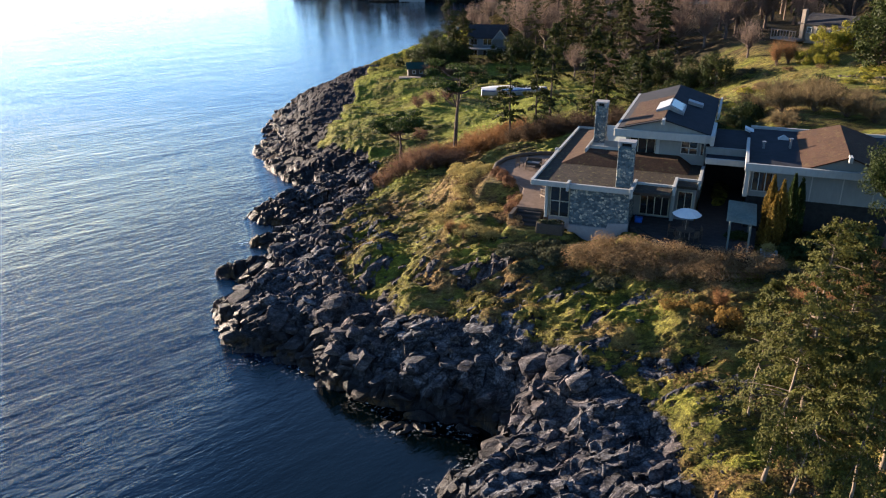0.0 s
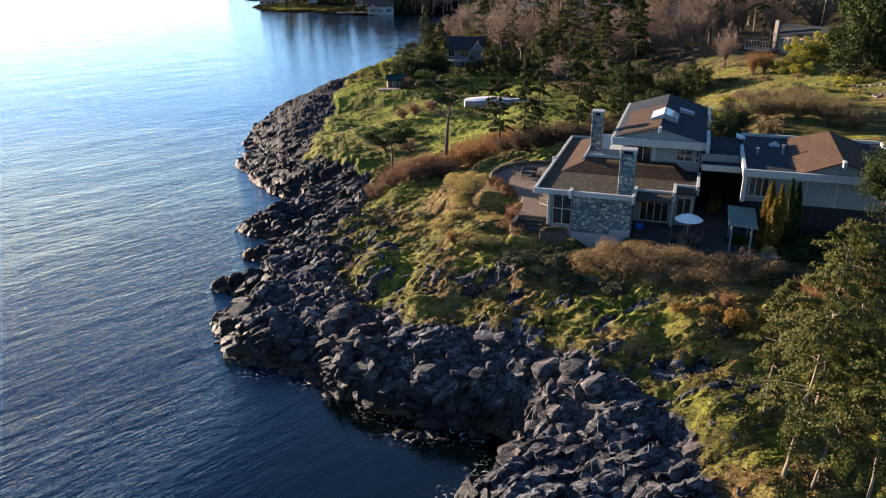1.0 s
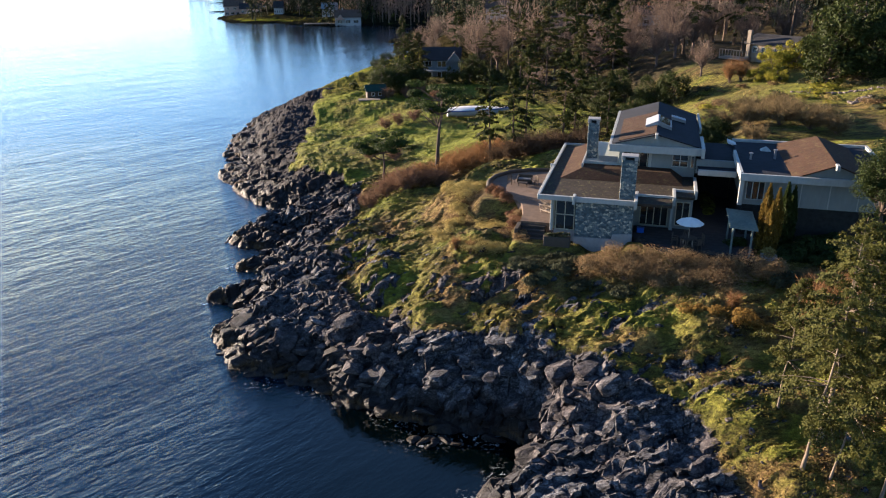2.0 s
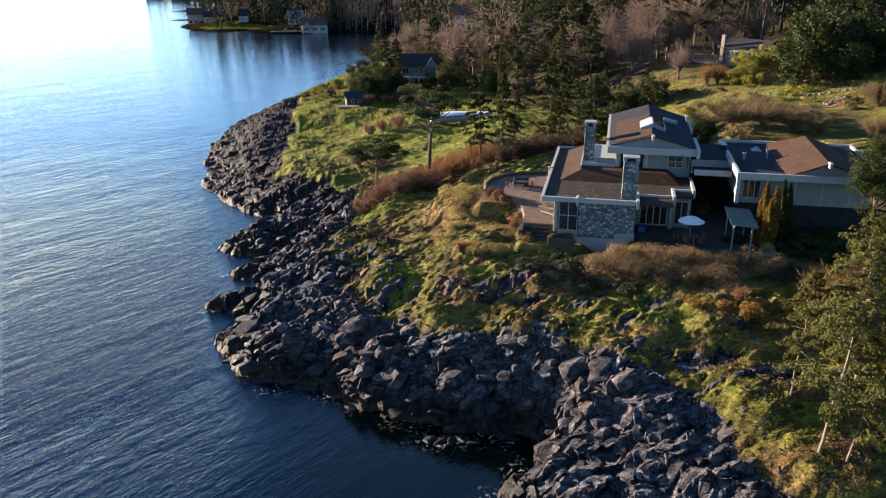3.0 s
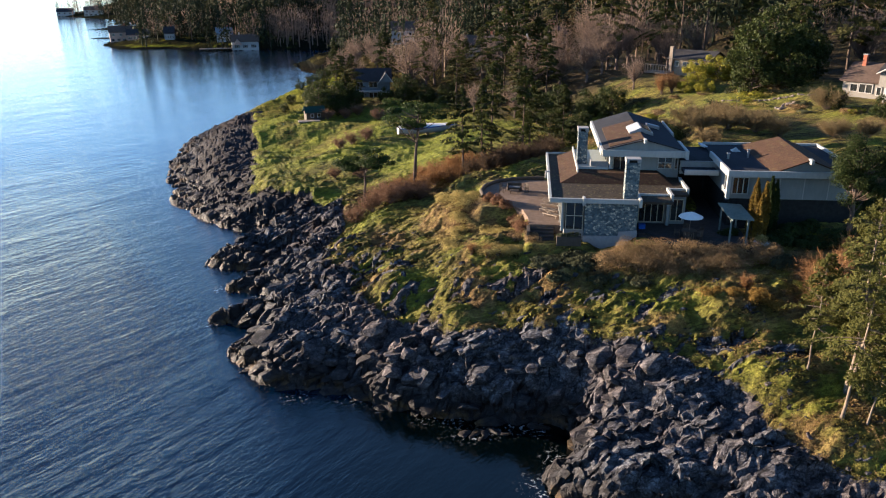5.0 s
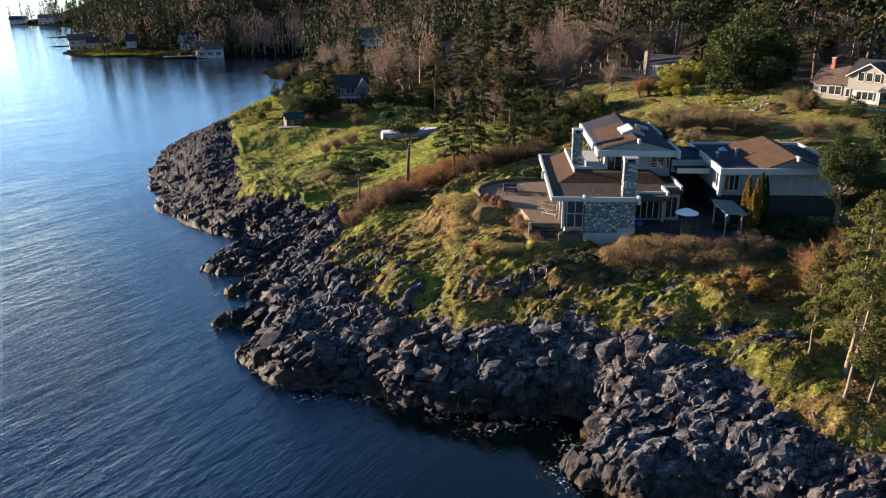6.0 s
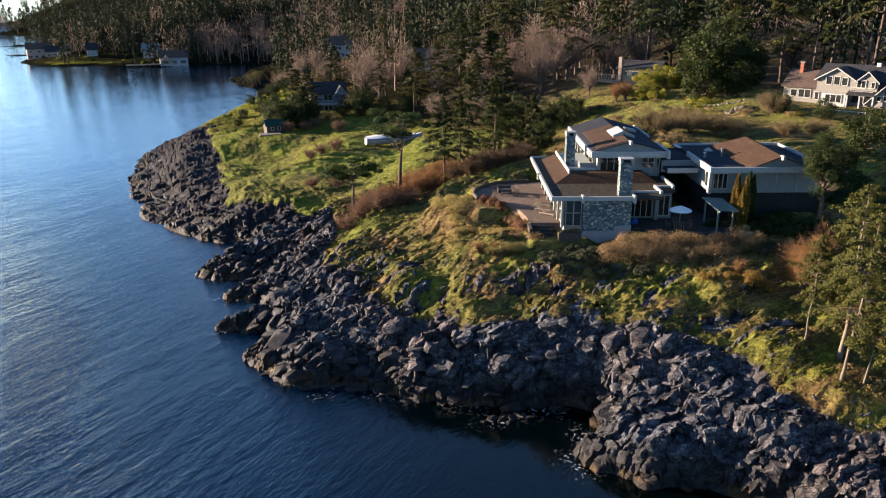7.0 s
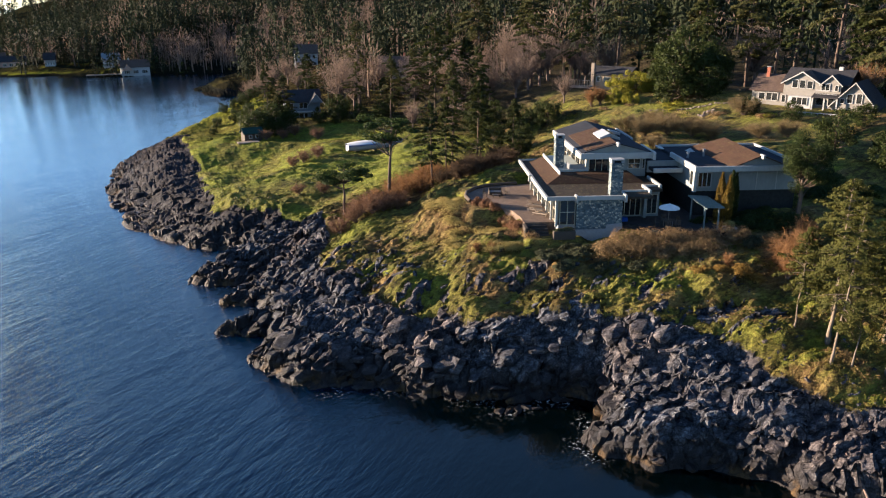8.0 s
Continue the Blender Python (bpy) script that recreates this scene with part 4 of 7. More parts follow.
hp("ridge_beam", boxes((19.98, 20.24, 2.2, 3.0, 18.6, 19.05), bevel=0.02), WHITE)
hp("post", boxes((12.95, 13.28, 2.9, 3.3, 15.0, 17.25)), WHITE)
window("wing_window", house, 'v', 3.3, 13.5, 15.0, 15.45, 17.1, -1, 3, 1, WHITE)
window("wing_side_window", house, 'u', 13.3, 3.6, 4.8, 15.45, 17.1, -1, 1, 1, WHITE)
for u in (17.8, 20.0, 22.2):
    hp("cover_strip", boxes((u, u + 0.08, 3.26, 3.3, 15.05, 17.25)), WHITE)
for u, v, h in ((14.1, 8.5, 0.55), (16.2, 9.2, 0.8)):
    hp("roof_vent", boxes((u, u + 0.18, v, v + 0.18, 17.6, 17.6 + h), (u - 0.06, u + 0.24, v - 0.06, v + 0.24, 17.6 + h, 17.66 + h)), METAL)
hp("roof_vent", solid([(15.4, 12.0, 17.61), (16.3, 12.0, 17.61), (16.3, 12.9, 17.61), (15.4, 12.9, 17.61), (15.85, 12.45, 18.0)], [(0, 1, 4), (1, 2, 4), (2, 3, 4), (3, 0, 4), (3, 2, 1, 0)]), WHITE)
hp("roof_hatch", slope([(12.6, 14.2, 17.9), (13.4, 14.2, 17.6), (13.4, 15.4, 17.6), (12.6, 15.4, 17.9)], 0.2), CANVAS, "small white roof light")


# ------------------------------------------------------------------ plants
def conifer_meshes(name, seed, height, crown, radius, sprays, size, needle, bark=BARK, bare=0.0, shape=0.8, lean=0.0, trunk=0.0):
    """Trunk and crown of a fir: whorls of drooping limbs set with flat sprays. bare: how much of the crown's limbs has died back."""
    rng = np.random.default_rng(seed)
    zs = np.linspace(0, height, 12)
    wob = np.cumsum(rng.normal(0, 0.05, (12, 2)), axis=0)
    path = np.column_stack([wob[:, 0] + lean * zs / height, wob[:, 1], zs])
    r0 = trunk if trunk else 0.010 * height + 0.05
    pieces = [tube(path, r0 * (1 - 0.93 * zs / height) * np.where(zs == 0, 1.35, 1), 7)]
    cs, ds = [], []
    z = crown * height
    lop, lop_way = rng.uniform(0.15, 0.45), rng.uniform(0, 2 * np.pi)
    while z < height * 0.985:
        rel = (z - crown * height) / (height * (1 - crown))
        reach = radius * (1 - rel) ** shape * (0.55 + 0.45 * min(1, rel * 4 + 0.35)) * rng.uniform(0.6, 1.2)
        base = np.array([np.interp(z, zs, path[:, 0]), np.interp(z, zs, path[:, 1]), z])
        for _ in range(rng.integers(2, 6)):
            if rng.random() < bare * (1 - rel):
                continue
            az = rng.uniform(0, 2 * np.pi)
            L = max(0.25, reach * rng.uniform(0.5, 1.2) * (1 + lop * math.cos(az - lop_way)))
            rise = rng.uniform(-0.3, 0.3) + 0.45 * rel
            t = np.linspace(0, 1, 5)
            limb = base + np.column_stack([np.cos(az) * L * t, np.sin(az) * L * t, L * (rise * t - 0.28 * t * t)])
            pieces.append(tube(limb, (0.007 * L + 0.010) * (1 - 0.85 * t), 4))
            n = max(4, int(sprays * L))
            s = rng.uniform(0.2, 1.0, n) ** 0.65
            mid = np.column_stack([np.interp(s, t, limb[:, i]) for i in range(3)])
            side = np.array([-np.sin(az), np.cos(az), 0])
            off = rng.uniform(-1, 1, (n, 1)) * side * (0.32 * L * (1.15 - s))[:, None]
            cs.append(mid + off + rng.normal(0, 0.07, (n, 3)))
            ds.append(np.array([np.cos(az), np.sin(az), -0.15]) + off * 1.2 / (L + 0.1))
        z += rng.uniform(0.02, 0.05) * height * (0.35 + 0.65 * (1 - rel))
    c, d = np.concatenate(cs), np.concatenate(ds)
    fol = leaves(c, d, size, size * 0.42, rng, 0.25, d * np.array([0.9, 0.9, 0]) + np.array([0, 0, 0.7]))
    v, f = joined(pieces)
    return mesh_of(name + "_trunk", v, f, bark, True), mesh_of(name + "_crown", *fol, needle)


def clump_meshes(name, seed, height, crown_r, crown_z, puffs, per, size, needle, bark=BARK, flat=0.6, lean=0.0, trunk=0.14):
    """Trunk, forking limbs and a crown of leafy puffs with gaps between them."""
    rng = np.random.default_rng(seed)
    zs = np.linspace(0, 1, 8)
    wob = np.cumsum(rng.normal(0, 0.06, (8, 2)), axis=0)
    top = height * 0.9
    path = np.column_stack([wob[:, 0] + lean * zs ** 2, wob[:, 1], zs * top])
    pieces = [tube(path, trunk * (1.3 - 1.05 * zs), 7)]
    cs, ds = [], []
    for _ in range(puffs):
        az, rr = rng.uniform(0, 2 * np.pi), crown_r * math.sqrt(rng.uniform(0.02, 1))
        rel = rng.uniform(-1, 1)
        zc = height * crown_z + rel * height * (1 - crown_z) * math.sqrt(max(0.05, 1 - (rr / crown_r) ** 2 * 0.8))
        k = np.interp(max(0.25, zc / top - 0.12), zs, np.arange(8))
        base = path[int(min(6, k))]
        c = np.array([path[-1, 0] * 0.7 + np.cos(az) * rr, path[-1, 1] + np.sin(az) * rr, zc])
        t = np.linspace(0, 1, 5)[:, None]
        limb = base * (1 - t) + c * t + np.array([0, 0, -0.12 * rr]) * (t * (1 - t) * 4)
        pieces.append(tube(limb, 0.05 * trunk / 0.14 * (1 - 0.8 * t[:, 0]), 4))
        pr = crown_r * rng.uniform(0.22, 0.40)
        q = rng.normal(0, 1, (per, 3))
        q /= np.linalg.norm(q, axis=1)[:, None]
        q *= (pr * rng.uniform(0.35, 1.0, per) ** 0.5)[:, None]
        q[:, 2] *= flat
        cs.append(c + q)
        ds.append(q / pr + np.array([0, 0, 0.3]))
    v, f = joined(pieces)
    return mesh_of(name + "_trunk", v, f, bark, True), mesh_of(name + "_crown", *leaves(np.concatenate(cs), np.concatenate(ds), size, size * 0.5, rng, 0.0, np.concatenate(ds)), needle)


def twig_meshes(name, seed, height, spread_r, stems, twigs, mat, bark=GREYBARK, trunk=0.0, size=0.5):
    """A bare tree or shrub: forking stems and a haze of fine twigs."""
    rng = np.random.default_rng(seed)
    pieces, cs, ds = [], [], []
    z0 = 0.0
    if trunk:
        z0 = height * 0.22
        pieces.append(tube([(0, 0, -0.2), (0.05, 0, z0 * 0.5), (0, 0.05, z0 * 1.1)], [trunk * 1.25, trunk, trunk * 0.85], 7))
    for _ in range(stems):
        az, out = rng.uniform(0, 2 * np.pi), spread_r * math.sqrt(rng.uniform(0.02, 1.0))
        hz = height * (0.55 + 0.45 * math.sqrt(max(0, 1 - (out / spread_r) ** 2))) * rng.uniform(0.8, 1.05)
        t = np.linspace(0, 1, 6)
        p = np.column_stack([np.cos(az) * out * t ** 1.2, np.sin(az) * out * t ** 1.2, z0 + (hz - z0) * t])
        p[1:] += rng.normal(0, 0.03 * height, (5, 3)) * np.array([1, 1, 0.4])
        r = (trunk * 0.45 if trunk else 0.02 + 0.006 * height)
        pieces.append(tube(p, r * (1 - 0.85 * t), 4))
        s = rng.uniform(0.35, 1.0, twigs)
        c = np.column_stack([np.interp(s, t, p[:, i]) for i in range(3)])
        dirs = rng.normal(0, 1, (twigs, 3)) + np.array([np.cos(az) * 0.6, np.sin(az) * 0.6, 0.9])
        c = c + dirs * size * 0.35 * rng.uniform(0.2, 1.6, (twigs, 1))
        cs.append(c)
        ds.append(dirs)
    v, f = joined(pieces)
    return mesh_of(name + "_stems", v, f, bark, True), mesh_of(name + "_twigs", *leaves(np.concatenate(cs), np.concatenate(ds), size, 0.035, rng), mat)


def shrub_mesh(name, seed, rx, ry, h, n, size, mat, width=0.5, upright=0.4, lumps=9):
    """A leafy shrub: lumpy heap of small leaves, with an uneven top and hollows."""
    rng = np.random.default_rng(seed)
    lx, ly = rng.uniform(-0.75, 0.75, lumps), rng.uniform(-0.75, 0.75, lumps)
    lr, lz = rng.uniform(0.25, 0.55, lumps), rng.uniform(0.25, 1.0, lumps)
    pick = rng.integers(0, lumps, n)
    q = rng.normal(0, 1, (n, 3))
    q /= np.linalg.norm(q, axis=1)[:, None]
    q[:, 2] = np.abs(q[:, 2])
    q *= (lr[pick] * rng.uniform(0.55, 1.05, n) ** 0.4)[:, None]
    c = np.column_stack([(lx[pick] + q[:, 0]) * rx, (ly[pick] + q[:, 1]) * ry, (lz[pick] * 0.55 + q[:, 2] * 0.8) * h * (1 - 0.35 * (lx[pick] ** 2 + ly[pick] ** 2))])
    low = rng.random(n) < 0.3
    c[low, 2] *= rng.uniform(0, 1, low.sum())
    d = q * 1.2 + np.array([0, 0, upright])
    return mesh_of(name, *leaves(c, d, size, size * width, rng, 0.0, q + np.array([0, 0, 0.25])), mat)


def planted(name, meshes, m, label, category, group="", names=("trunk", "crown")):
    """A plant as a thing: an Empty at its foot with its parts."""
    ob = thing(name, label, category, m, group)
    for pn, me in zip(names, meshes):
        new(pn, me).parent = ob
    return ob


def at(x, y, sink=0.1, turn=0.0, s=1.0):
    return Matrix.LocRotScale((x, y, gz(x, y) - sink), Euler((0, 0, radians(turn))), (s, s, s))


# firs on the near slope
NEAR_FIRS = ((15.9, 33.4, 13.5, 4.2, 0.30, 11, "tall young fir with a pale sunlit trunk", 1.3, 0.19), (18.4, 36.0, 14.5, 4.4, 0.34, 12, "tall fir with a thick pale trunk", 0.6, 0.30),
             (16.9, 32.6, 9.5, 3.0, 0.36, 13, "leaning fir with a thin pale trunk", 1.6, 0.12), (16.5, 38.0, 9.0, 3.0, 0.34, 14, "slender fir with a thin pale trunk", 0.3, 0.12),
             (19.4, 31.2, 12.0, 3.6, 0.3, 15, "fir with a thin pale trunk on the slope", 0.8, 0.16), (21.5, 38.5, 12.0, 3.8, 0.18, 16, "dense fir on the slope", 0.2, 0.2),
             (22.5, 34.0, 13.0, 4.0, 0.2, 17, "dense fir on the slope", -0.4, 0.22))
# these firs take the bark and needle copies toned for sunlight
for x, y, h, r, c, sd, lab, ln, tr in NEAR_FIRS:
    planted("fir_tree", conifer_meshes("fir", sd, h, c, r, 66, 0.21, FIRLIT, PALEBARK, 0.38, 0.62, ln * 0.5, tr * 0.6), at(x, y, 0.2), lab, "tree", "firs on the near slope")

# pines between the house and the sea
planted("pine_tree", clump_meshes("pine_a", 31, 12.9, 3.7, 0.82, 24, 240, 0.30, PINE, BARK, 0.30, 0.5, 0.24), at(-1.0, 92.5), "tall bare-stemmed pine with a flat dark crown", "tree", "pines on the lawn")
planted("pine_tree", clump_meshes("pine_b", 32, 7.2, 3.4, 0.82, 24, 230, 0.28, PINE, BARK, 0.28, 0.3, 0.17), at(-7.8, 91.5), "low shore pine with a spreading flat crown", "tree", "pines on the lawn")
for x, y, h, r, c, sd in ((6.0, 93.5, 12.5, 3.2, 0.25, 41), (11.5, 99.0, 14.5, 3.6, 0.32, 42), (9.5, 96.5, 12.0, 3.2, 0.25, 43), (17.5, 103.0, 13.0, 3.8, 0.12, 44), (20.5, 108.0, 11.5, 3.6, 0.1, 45), (24, 103, 9.5, 3.2, 0.08, 46)):
    planted("fir_tree", conifer_meshes("dark_fir", sd, h, c, r, 26, 0.42, FIR, BARK, 0.45, 0.65), at(x, y), "dark open-crowned fir beside the lawn", "tree", "firs beside the lawn")

# the round pine beside the east wing, and cypresses
BUSHYPINE = leafy("bushy_pine_needles", (0.005, 0.009, 0.003), (0.032, 0.042, 0.010))
planted("pine_tree", clump_meshes("pine_c", 51, 9.0, 2.35, 0.68, 60, 270, 0.18, BUSHYPINE, BARK, 0.85, 0.3, 0.2), at(30.4, 51.4), "bushy green pine beside the house", "tree")


# ------------------------------------------------------------------ terraces and what stands on them
def HM(u, v, z, turn=0.0, s=1.0):
    """A pose in the house's frame, with z as it is."""
    x, y = house_xy(u, v)
    return Matrix.LocRotScale((x, y, z), Euler((0, 0, HA + radians(turn))), (s, s, s))


TZ, PZ = 12.2, 12.3
arc = [(-10.5, 11.4), (-10.9, 13.6), (-10.6, 15.8), (-9.4, 17.8), (-7.6, 19.1), (-5.4, 19.7), (-3.8, 19.8)]
terrace = thing("terrace", "round brown paved sea terrace beside the house", "terrace", HOUSE_M)
terrace["kind"] = "structure"
part("paving", prism(arc + [(-2.2, 19.8), (-2.2, 2.2), (-5.5, 2.2), (-5.6, 4.4), (-6.2, 7.2), (-8.2, 9.6)], 11.2, TZ), PAVING, terrace)
kv, kf = tube([(u, v, TZ + 0.12) for u, v in arc], [0.24] * len(arc), 8)
hang(new("kerb_wall", mesh_of("kerb_wall", kv, kf, DARKWOOD, True)), terrace, "low dark curved kerb wall")
for i in range(6):
    part("step", boxes((-5.35, -3.1, 2.19 - 0.5 * (i + 1), 2.19 - 0.5 * i, 10.2, TZ - 0.22 * (i + 1)), bevel=0.02), PATIO, terrace)
part("step_wall", boxes((-5.7, -5.36, 0.3, 2.2, 10.0, 12.1), bevel=0.03), DARKWOOD, terrace)
patio = thing("patio", "shaded patio of dark stone slabs in front of the house", "patio", HOUSE_M)
patio["kind"] = "structure"
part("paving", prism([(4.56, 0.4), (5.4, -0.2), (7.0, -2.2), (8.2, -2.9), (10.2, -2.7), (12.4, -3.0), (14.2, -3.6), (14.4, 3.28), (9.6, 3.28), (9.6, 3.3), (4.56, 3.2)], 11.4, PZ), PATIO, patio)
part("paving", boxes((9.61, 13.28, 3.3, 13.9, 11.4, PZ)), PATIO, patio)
rng = np.random.default_rng(5)
slab = boxes((-0.48, 0.48, -0.31, 0.31, 0, 0.035), bevel=0.012)
slab_me = bpy.data.meshes.new("slab")
slab.to_mesh(slab_me)
slab.free()
slab_me.materials.append(PATIO)
for i in range(9):
    for j in range(9):
        u, v = 5.2 + i * 1.0 + (0.5 if j % 2 else 0), -2.3 + j * 0.65
        if u < 5.1 + max(0, -v) * 0.85 or u > 13.7:
            continue
        s = new("slab", slab_me)
        s.parent = patio
        s.location, s.rotation_euler = (u, v, PZ - 0.012 + 0.006 * rng.random()), (0, 0, rng.normal(0, 0.01))
part("edge_wall", solid([(5.2, -0.4, 11.0), (7.0, -2.5, 11.0), (8.2, -3.2, 11.0), (10.2, -3.0, 11.0), (14.2, -3.9, 11.0), (14.2, -3.6, 11.0), (10.2, -2.72, 11.0), (8.2, -2.92, 11.0), (7.05, -2.2, 11.0), (5.45, -0.2, 11.0)]
                        + [(5.2, -0.4, 12.5), (7.0, -2.5, 12.5), (8.2, -3.2, 12.5), (10.2, -3.0, 12.5), (14.2, -3.9, 12.5), (14.2, -3.6, 12.5), (10.2, -2.72, 12.5), (8.2, -2.92, 12.5), (7.05, -2.2, 12.5), (5.45, -0.2, 12.5)],
                        [tuple(range(10, 20)), tuple(range(9, -1, -1))] + [(i, (i + 1) % 10, 10 + (i + 1) % 10, 10 + i) for i in range(10)]), SHADESTONE, patio, "low dark edge wall")


def ring(bm, r, z0, z1, sides=16, r1=None):
    bmesh.ops.create_cone(bm, cap_ends=True, segments=sides, radius1=r, radius2=r if r1 is None else r1, depth=z1 - z0, matrix=Matrix.Translation((0, 0, (z0 + z1) / 2)))
    return bm


def umbrella(m):
    ob = thing("patio_umbrella", "open white canvas umbrella over the patio table", "umbrella", m)
    n, r = 8, 1.12
    vs = [(0, 0, 2.5)]
    for k, (rr, z) in enumerate(((0.35, 2.38), (0.75, 2.2), (1.0, 2.03))):
        for i in range(n * 2):
            a = math.pi * i / n
            q = rr * (1.0 if i % 2 == 0 else 0.965)
            vs.append((q * math.cos(a) * r, q * math.sin(a) * r, z - (0.0 if i % 2 == 0 else 0.03)))
    w = n * 2
    fs = [(0, 1 + i, 1 + (i + 1) % w) for i in range(w)]
    for k in range(2):
        for i in range(w):
            fs.append((1 + k * w + i, 1 + (k + 1) * w + i, 1 + (k + 1) * w + (i + 1) % w, 1 + k * w + (i + 1) % w))
    can = new("canopy", mesh_of("canopy", vs, fs, CANVAS))
    can.parent = ob
    for i in range(n):
        a = 2 * math.pi * i / n
        v, f = tube([(0, 0, 2.44), (0.5 * r * math.cos(a), 0.5 * r * math.sin(a), 2.27), (r * math.cos(a), r * math.sin(a), 2.0)], [0.012] * 3, 4)
        new("rib", mesh_of("rib", v, f, WOOD)).parent = ob
    part("pole", ring(bmesh.new(), 0.028, 0, 2.55, 10), WOOD, ob)
    part("foot", ring(bmesh.new(), 0.3, 0, 0.08, 16), DARKWOOD, ob)
    return ob


def table(m):
    ob = thing("patio_table", "round dark patio table under the umbrella", "table", m)
    part("tabletop", ring(bmesh.new(), 0.68, 0.7, 0.74, 24), DARKWOOD, ob)
    for i in range(4):
        a = math.pi / 4 + math.pi / 2 * i
        part("leg", boxes((0.5 * math.cos(a) - 0.03, 0.5 * math.cos(a) + 0.03, 0.5 * math.sin(a) - 0.03, 0.5 * math.sin(a) + 0.03, 0, 0.7)), WOOD, ob)
    return ob


def chair(m, name="patio_chair", label="dark wooden patio chair at the round table", group="chairs round the patio table", mat=DARKWOOD, wide=0.5):
    ob = thing(name, label, "chair", m, group)
    h = wide / 2
    part("seat", boxes((-h, h, -0.24, 0.24, 0.42, 0.46), bevel=0.01), mat, ob)
    for i in range(4):
        x = -h + 0.06 + (wide - 0.12) * i / 3
        part("slat", boxes((x - 0.03, x + 0.03, 0.22, 0.25, 0.5, 0.92)), mat, ob)
    part("top_rail", boxes((-h, h, 0.215, 0.255, 0.92, 0.98)), mat, ob)
    for x in (-h + 0.025, h - 0.025):
        for y in (-0.21, 0.23):
            part("leg", boxes((x - 0.022, x + 0.022, y - 0.022, y + 0.022, 0, 0.42 if y < 0 else 0.92)), mat, ob)
        part("armrest", boxes((x - 0.03, x + 0.03, -0.24, 0.22, 0.64, 0.67)), mat, ob)
        part("arm_post", boxes((x - 0.02, x + 0.02, -0.22, -0.18, 0.42, 0.64)), mat, ob)
    return ob


def lounger(m, label):
    ob = thing("sun_lounger", label, "sun lounger", m, "loungers on the sea terrace")
    for i in range(9):
        part("slat", boxes((-0.33, 0.33, -0.95 + i * 0.13, -0.85 + i * 0.13, 0.32, 0.35)), WOOD, ob)
    for i in range(5):
        y = 0.22 + i * 0.12
        part("back_slat", boxes((-0.33, 0.33, y, y + 0.09, 0.36 + i * 0.08, 0.39 + i * 0.08)), WOOD, ob)
    for x in (-0.35, 0.31):
        part("side_rail", boxes((x, x + 0.04, -0.98, 0.85, 0.24, 0.32)), WOOD, ob)
        for y in (-0.85, 0.7):
            part("leg", boxes((x, x + 0.05, y, y + 0.06, 0, 0.26)), WOOD, ob)
    return ob


umbrella(HM(9.1, -0.95, PZ + 0.02))
table(HM(9.1, -0.95, PZ + 0.02))
first = None
for i, a in enumerate((20, 95, 170, 250, 315)):
    m = HM(9.1 + 1.05 * math.cos(radians(a)), -0.95 + 1.05 * math.sin(radians(a)), PZ + 0.02, a - 90)
    first = chair(m) if first is None else first
    if i:
        copy_thing(first, m)
for u, v, a in ((-8.5, 13.8, 70), (-6.0, 13.9, -60)):
    chair(HM(u, v, TZ, a), "terrace_chair", "dark wicker armchair on the sea terrace", "dark seats on the sea terrace", DARKWOOD, 0.75)
sofa = thing("garden_sofa", "dark wicker garden sofa on the sea terrace", "sofa", HM(-7.2, 14.6, TZ, 0))
part("base", boxes((-0.8, 0.8, -0.38, 0.38, 0.05, 0.38), bevel=0.04), DARKWOOD, sofa)
part("backrest", boxes((-0.8, 0.8, 0.26, 0.40, 0.38, 0.8), bevel=0.04), DARKWOOD, sofa)
part("cushion", boxes((-0.66, 0.66, -0.36, 0.24, 0.38, 0.5), bevel=0.04), METAL, sofa, "grey seat cushion")
for x in (-0.8, 0.68):
    part("armrest", boxes((x, x + 0.12, -0.38, 0.26, 0.38, 0.6), bevel=0.03), DARKWOOD, sofa)
low = thing("coffee_table", "low dark coffee table on the sea terrace", "table", HM(-7.2, 13.3, TZ))
part("tabletop", boxes((-0.5, 0.5, -0.3, 0.3, 0.34, 0.38), bevel=0.01), DARKWOOD, low)
for x in (-0.44, 0.4):
    for y in (-0.25, 0.21):
        part("leg", boxes((x, x + 0.04, y, y + 0.04, 0, 0.34)), DARKWOOD, low)
lounger(HM(-3.6, 6.6, TZ, 60), "wooden sun lounger on the sea terrace")
lounger(HM(-3.3, 4.9, TZ, 50), "wooden sun lounger near the terrace steps")
lounger(HM(-3.4, 8.6, TZ, 65), "wooden sun lounger by the glass front")


PERGOLA = surface("grey_green_stain", (0.06, 0.078, 0.076), (0.105, 0.128, 0.122), 5.0, 0.8)


def pergola():
    ob = thing("pergola", "grey-green slatted pergola beside the patio", "pergola", HOUSE_M)
    for u, v in ((12.3, 1.3), (12.3, -2.5), (13.75, 1.3), (13.75, -2.5)):
        part("post", boxes((u - 0.07, u + 0.07, v - 0.07, v + 0.07, PZ, 14.7), bevel=0.01), PERGOLA, ob)
    for u in (12.25, 13.7):
        part("beam", boxes((u, u + 0.1, -3.0, 1.75, 14.66, 14.82)), PERGOLA, ob)
    for i in range(15):
        v = -3.0 + i * 0.33
        part("slat", solid([(12.0, v, 14.86), (12.0, v + 0.07, 14.83), (14.1, v + 0.07, 14.71), (14.1, v, 14.74), (12.0, v + 0.05, 15.0), (12.0, v + 0.12, 14.97), (14.1, v + 0.12, 14.85), (14.1, v + 0.05, 14.88)],
                           [(0, 3, 2, 1), (4, 5, 6, 7), (0, 1, 5, 4), (1, 2, 6, 5), (2, 3, 7, 6), (3, 0, 4, 7)]), PERGOLA, ob)


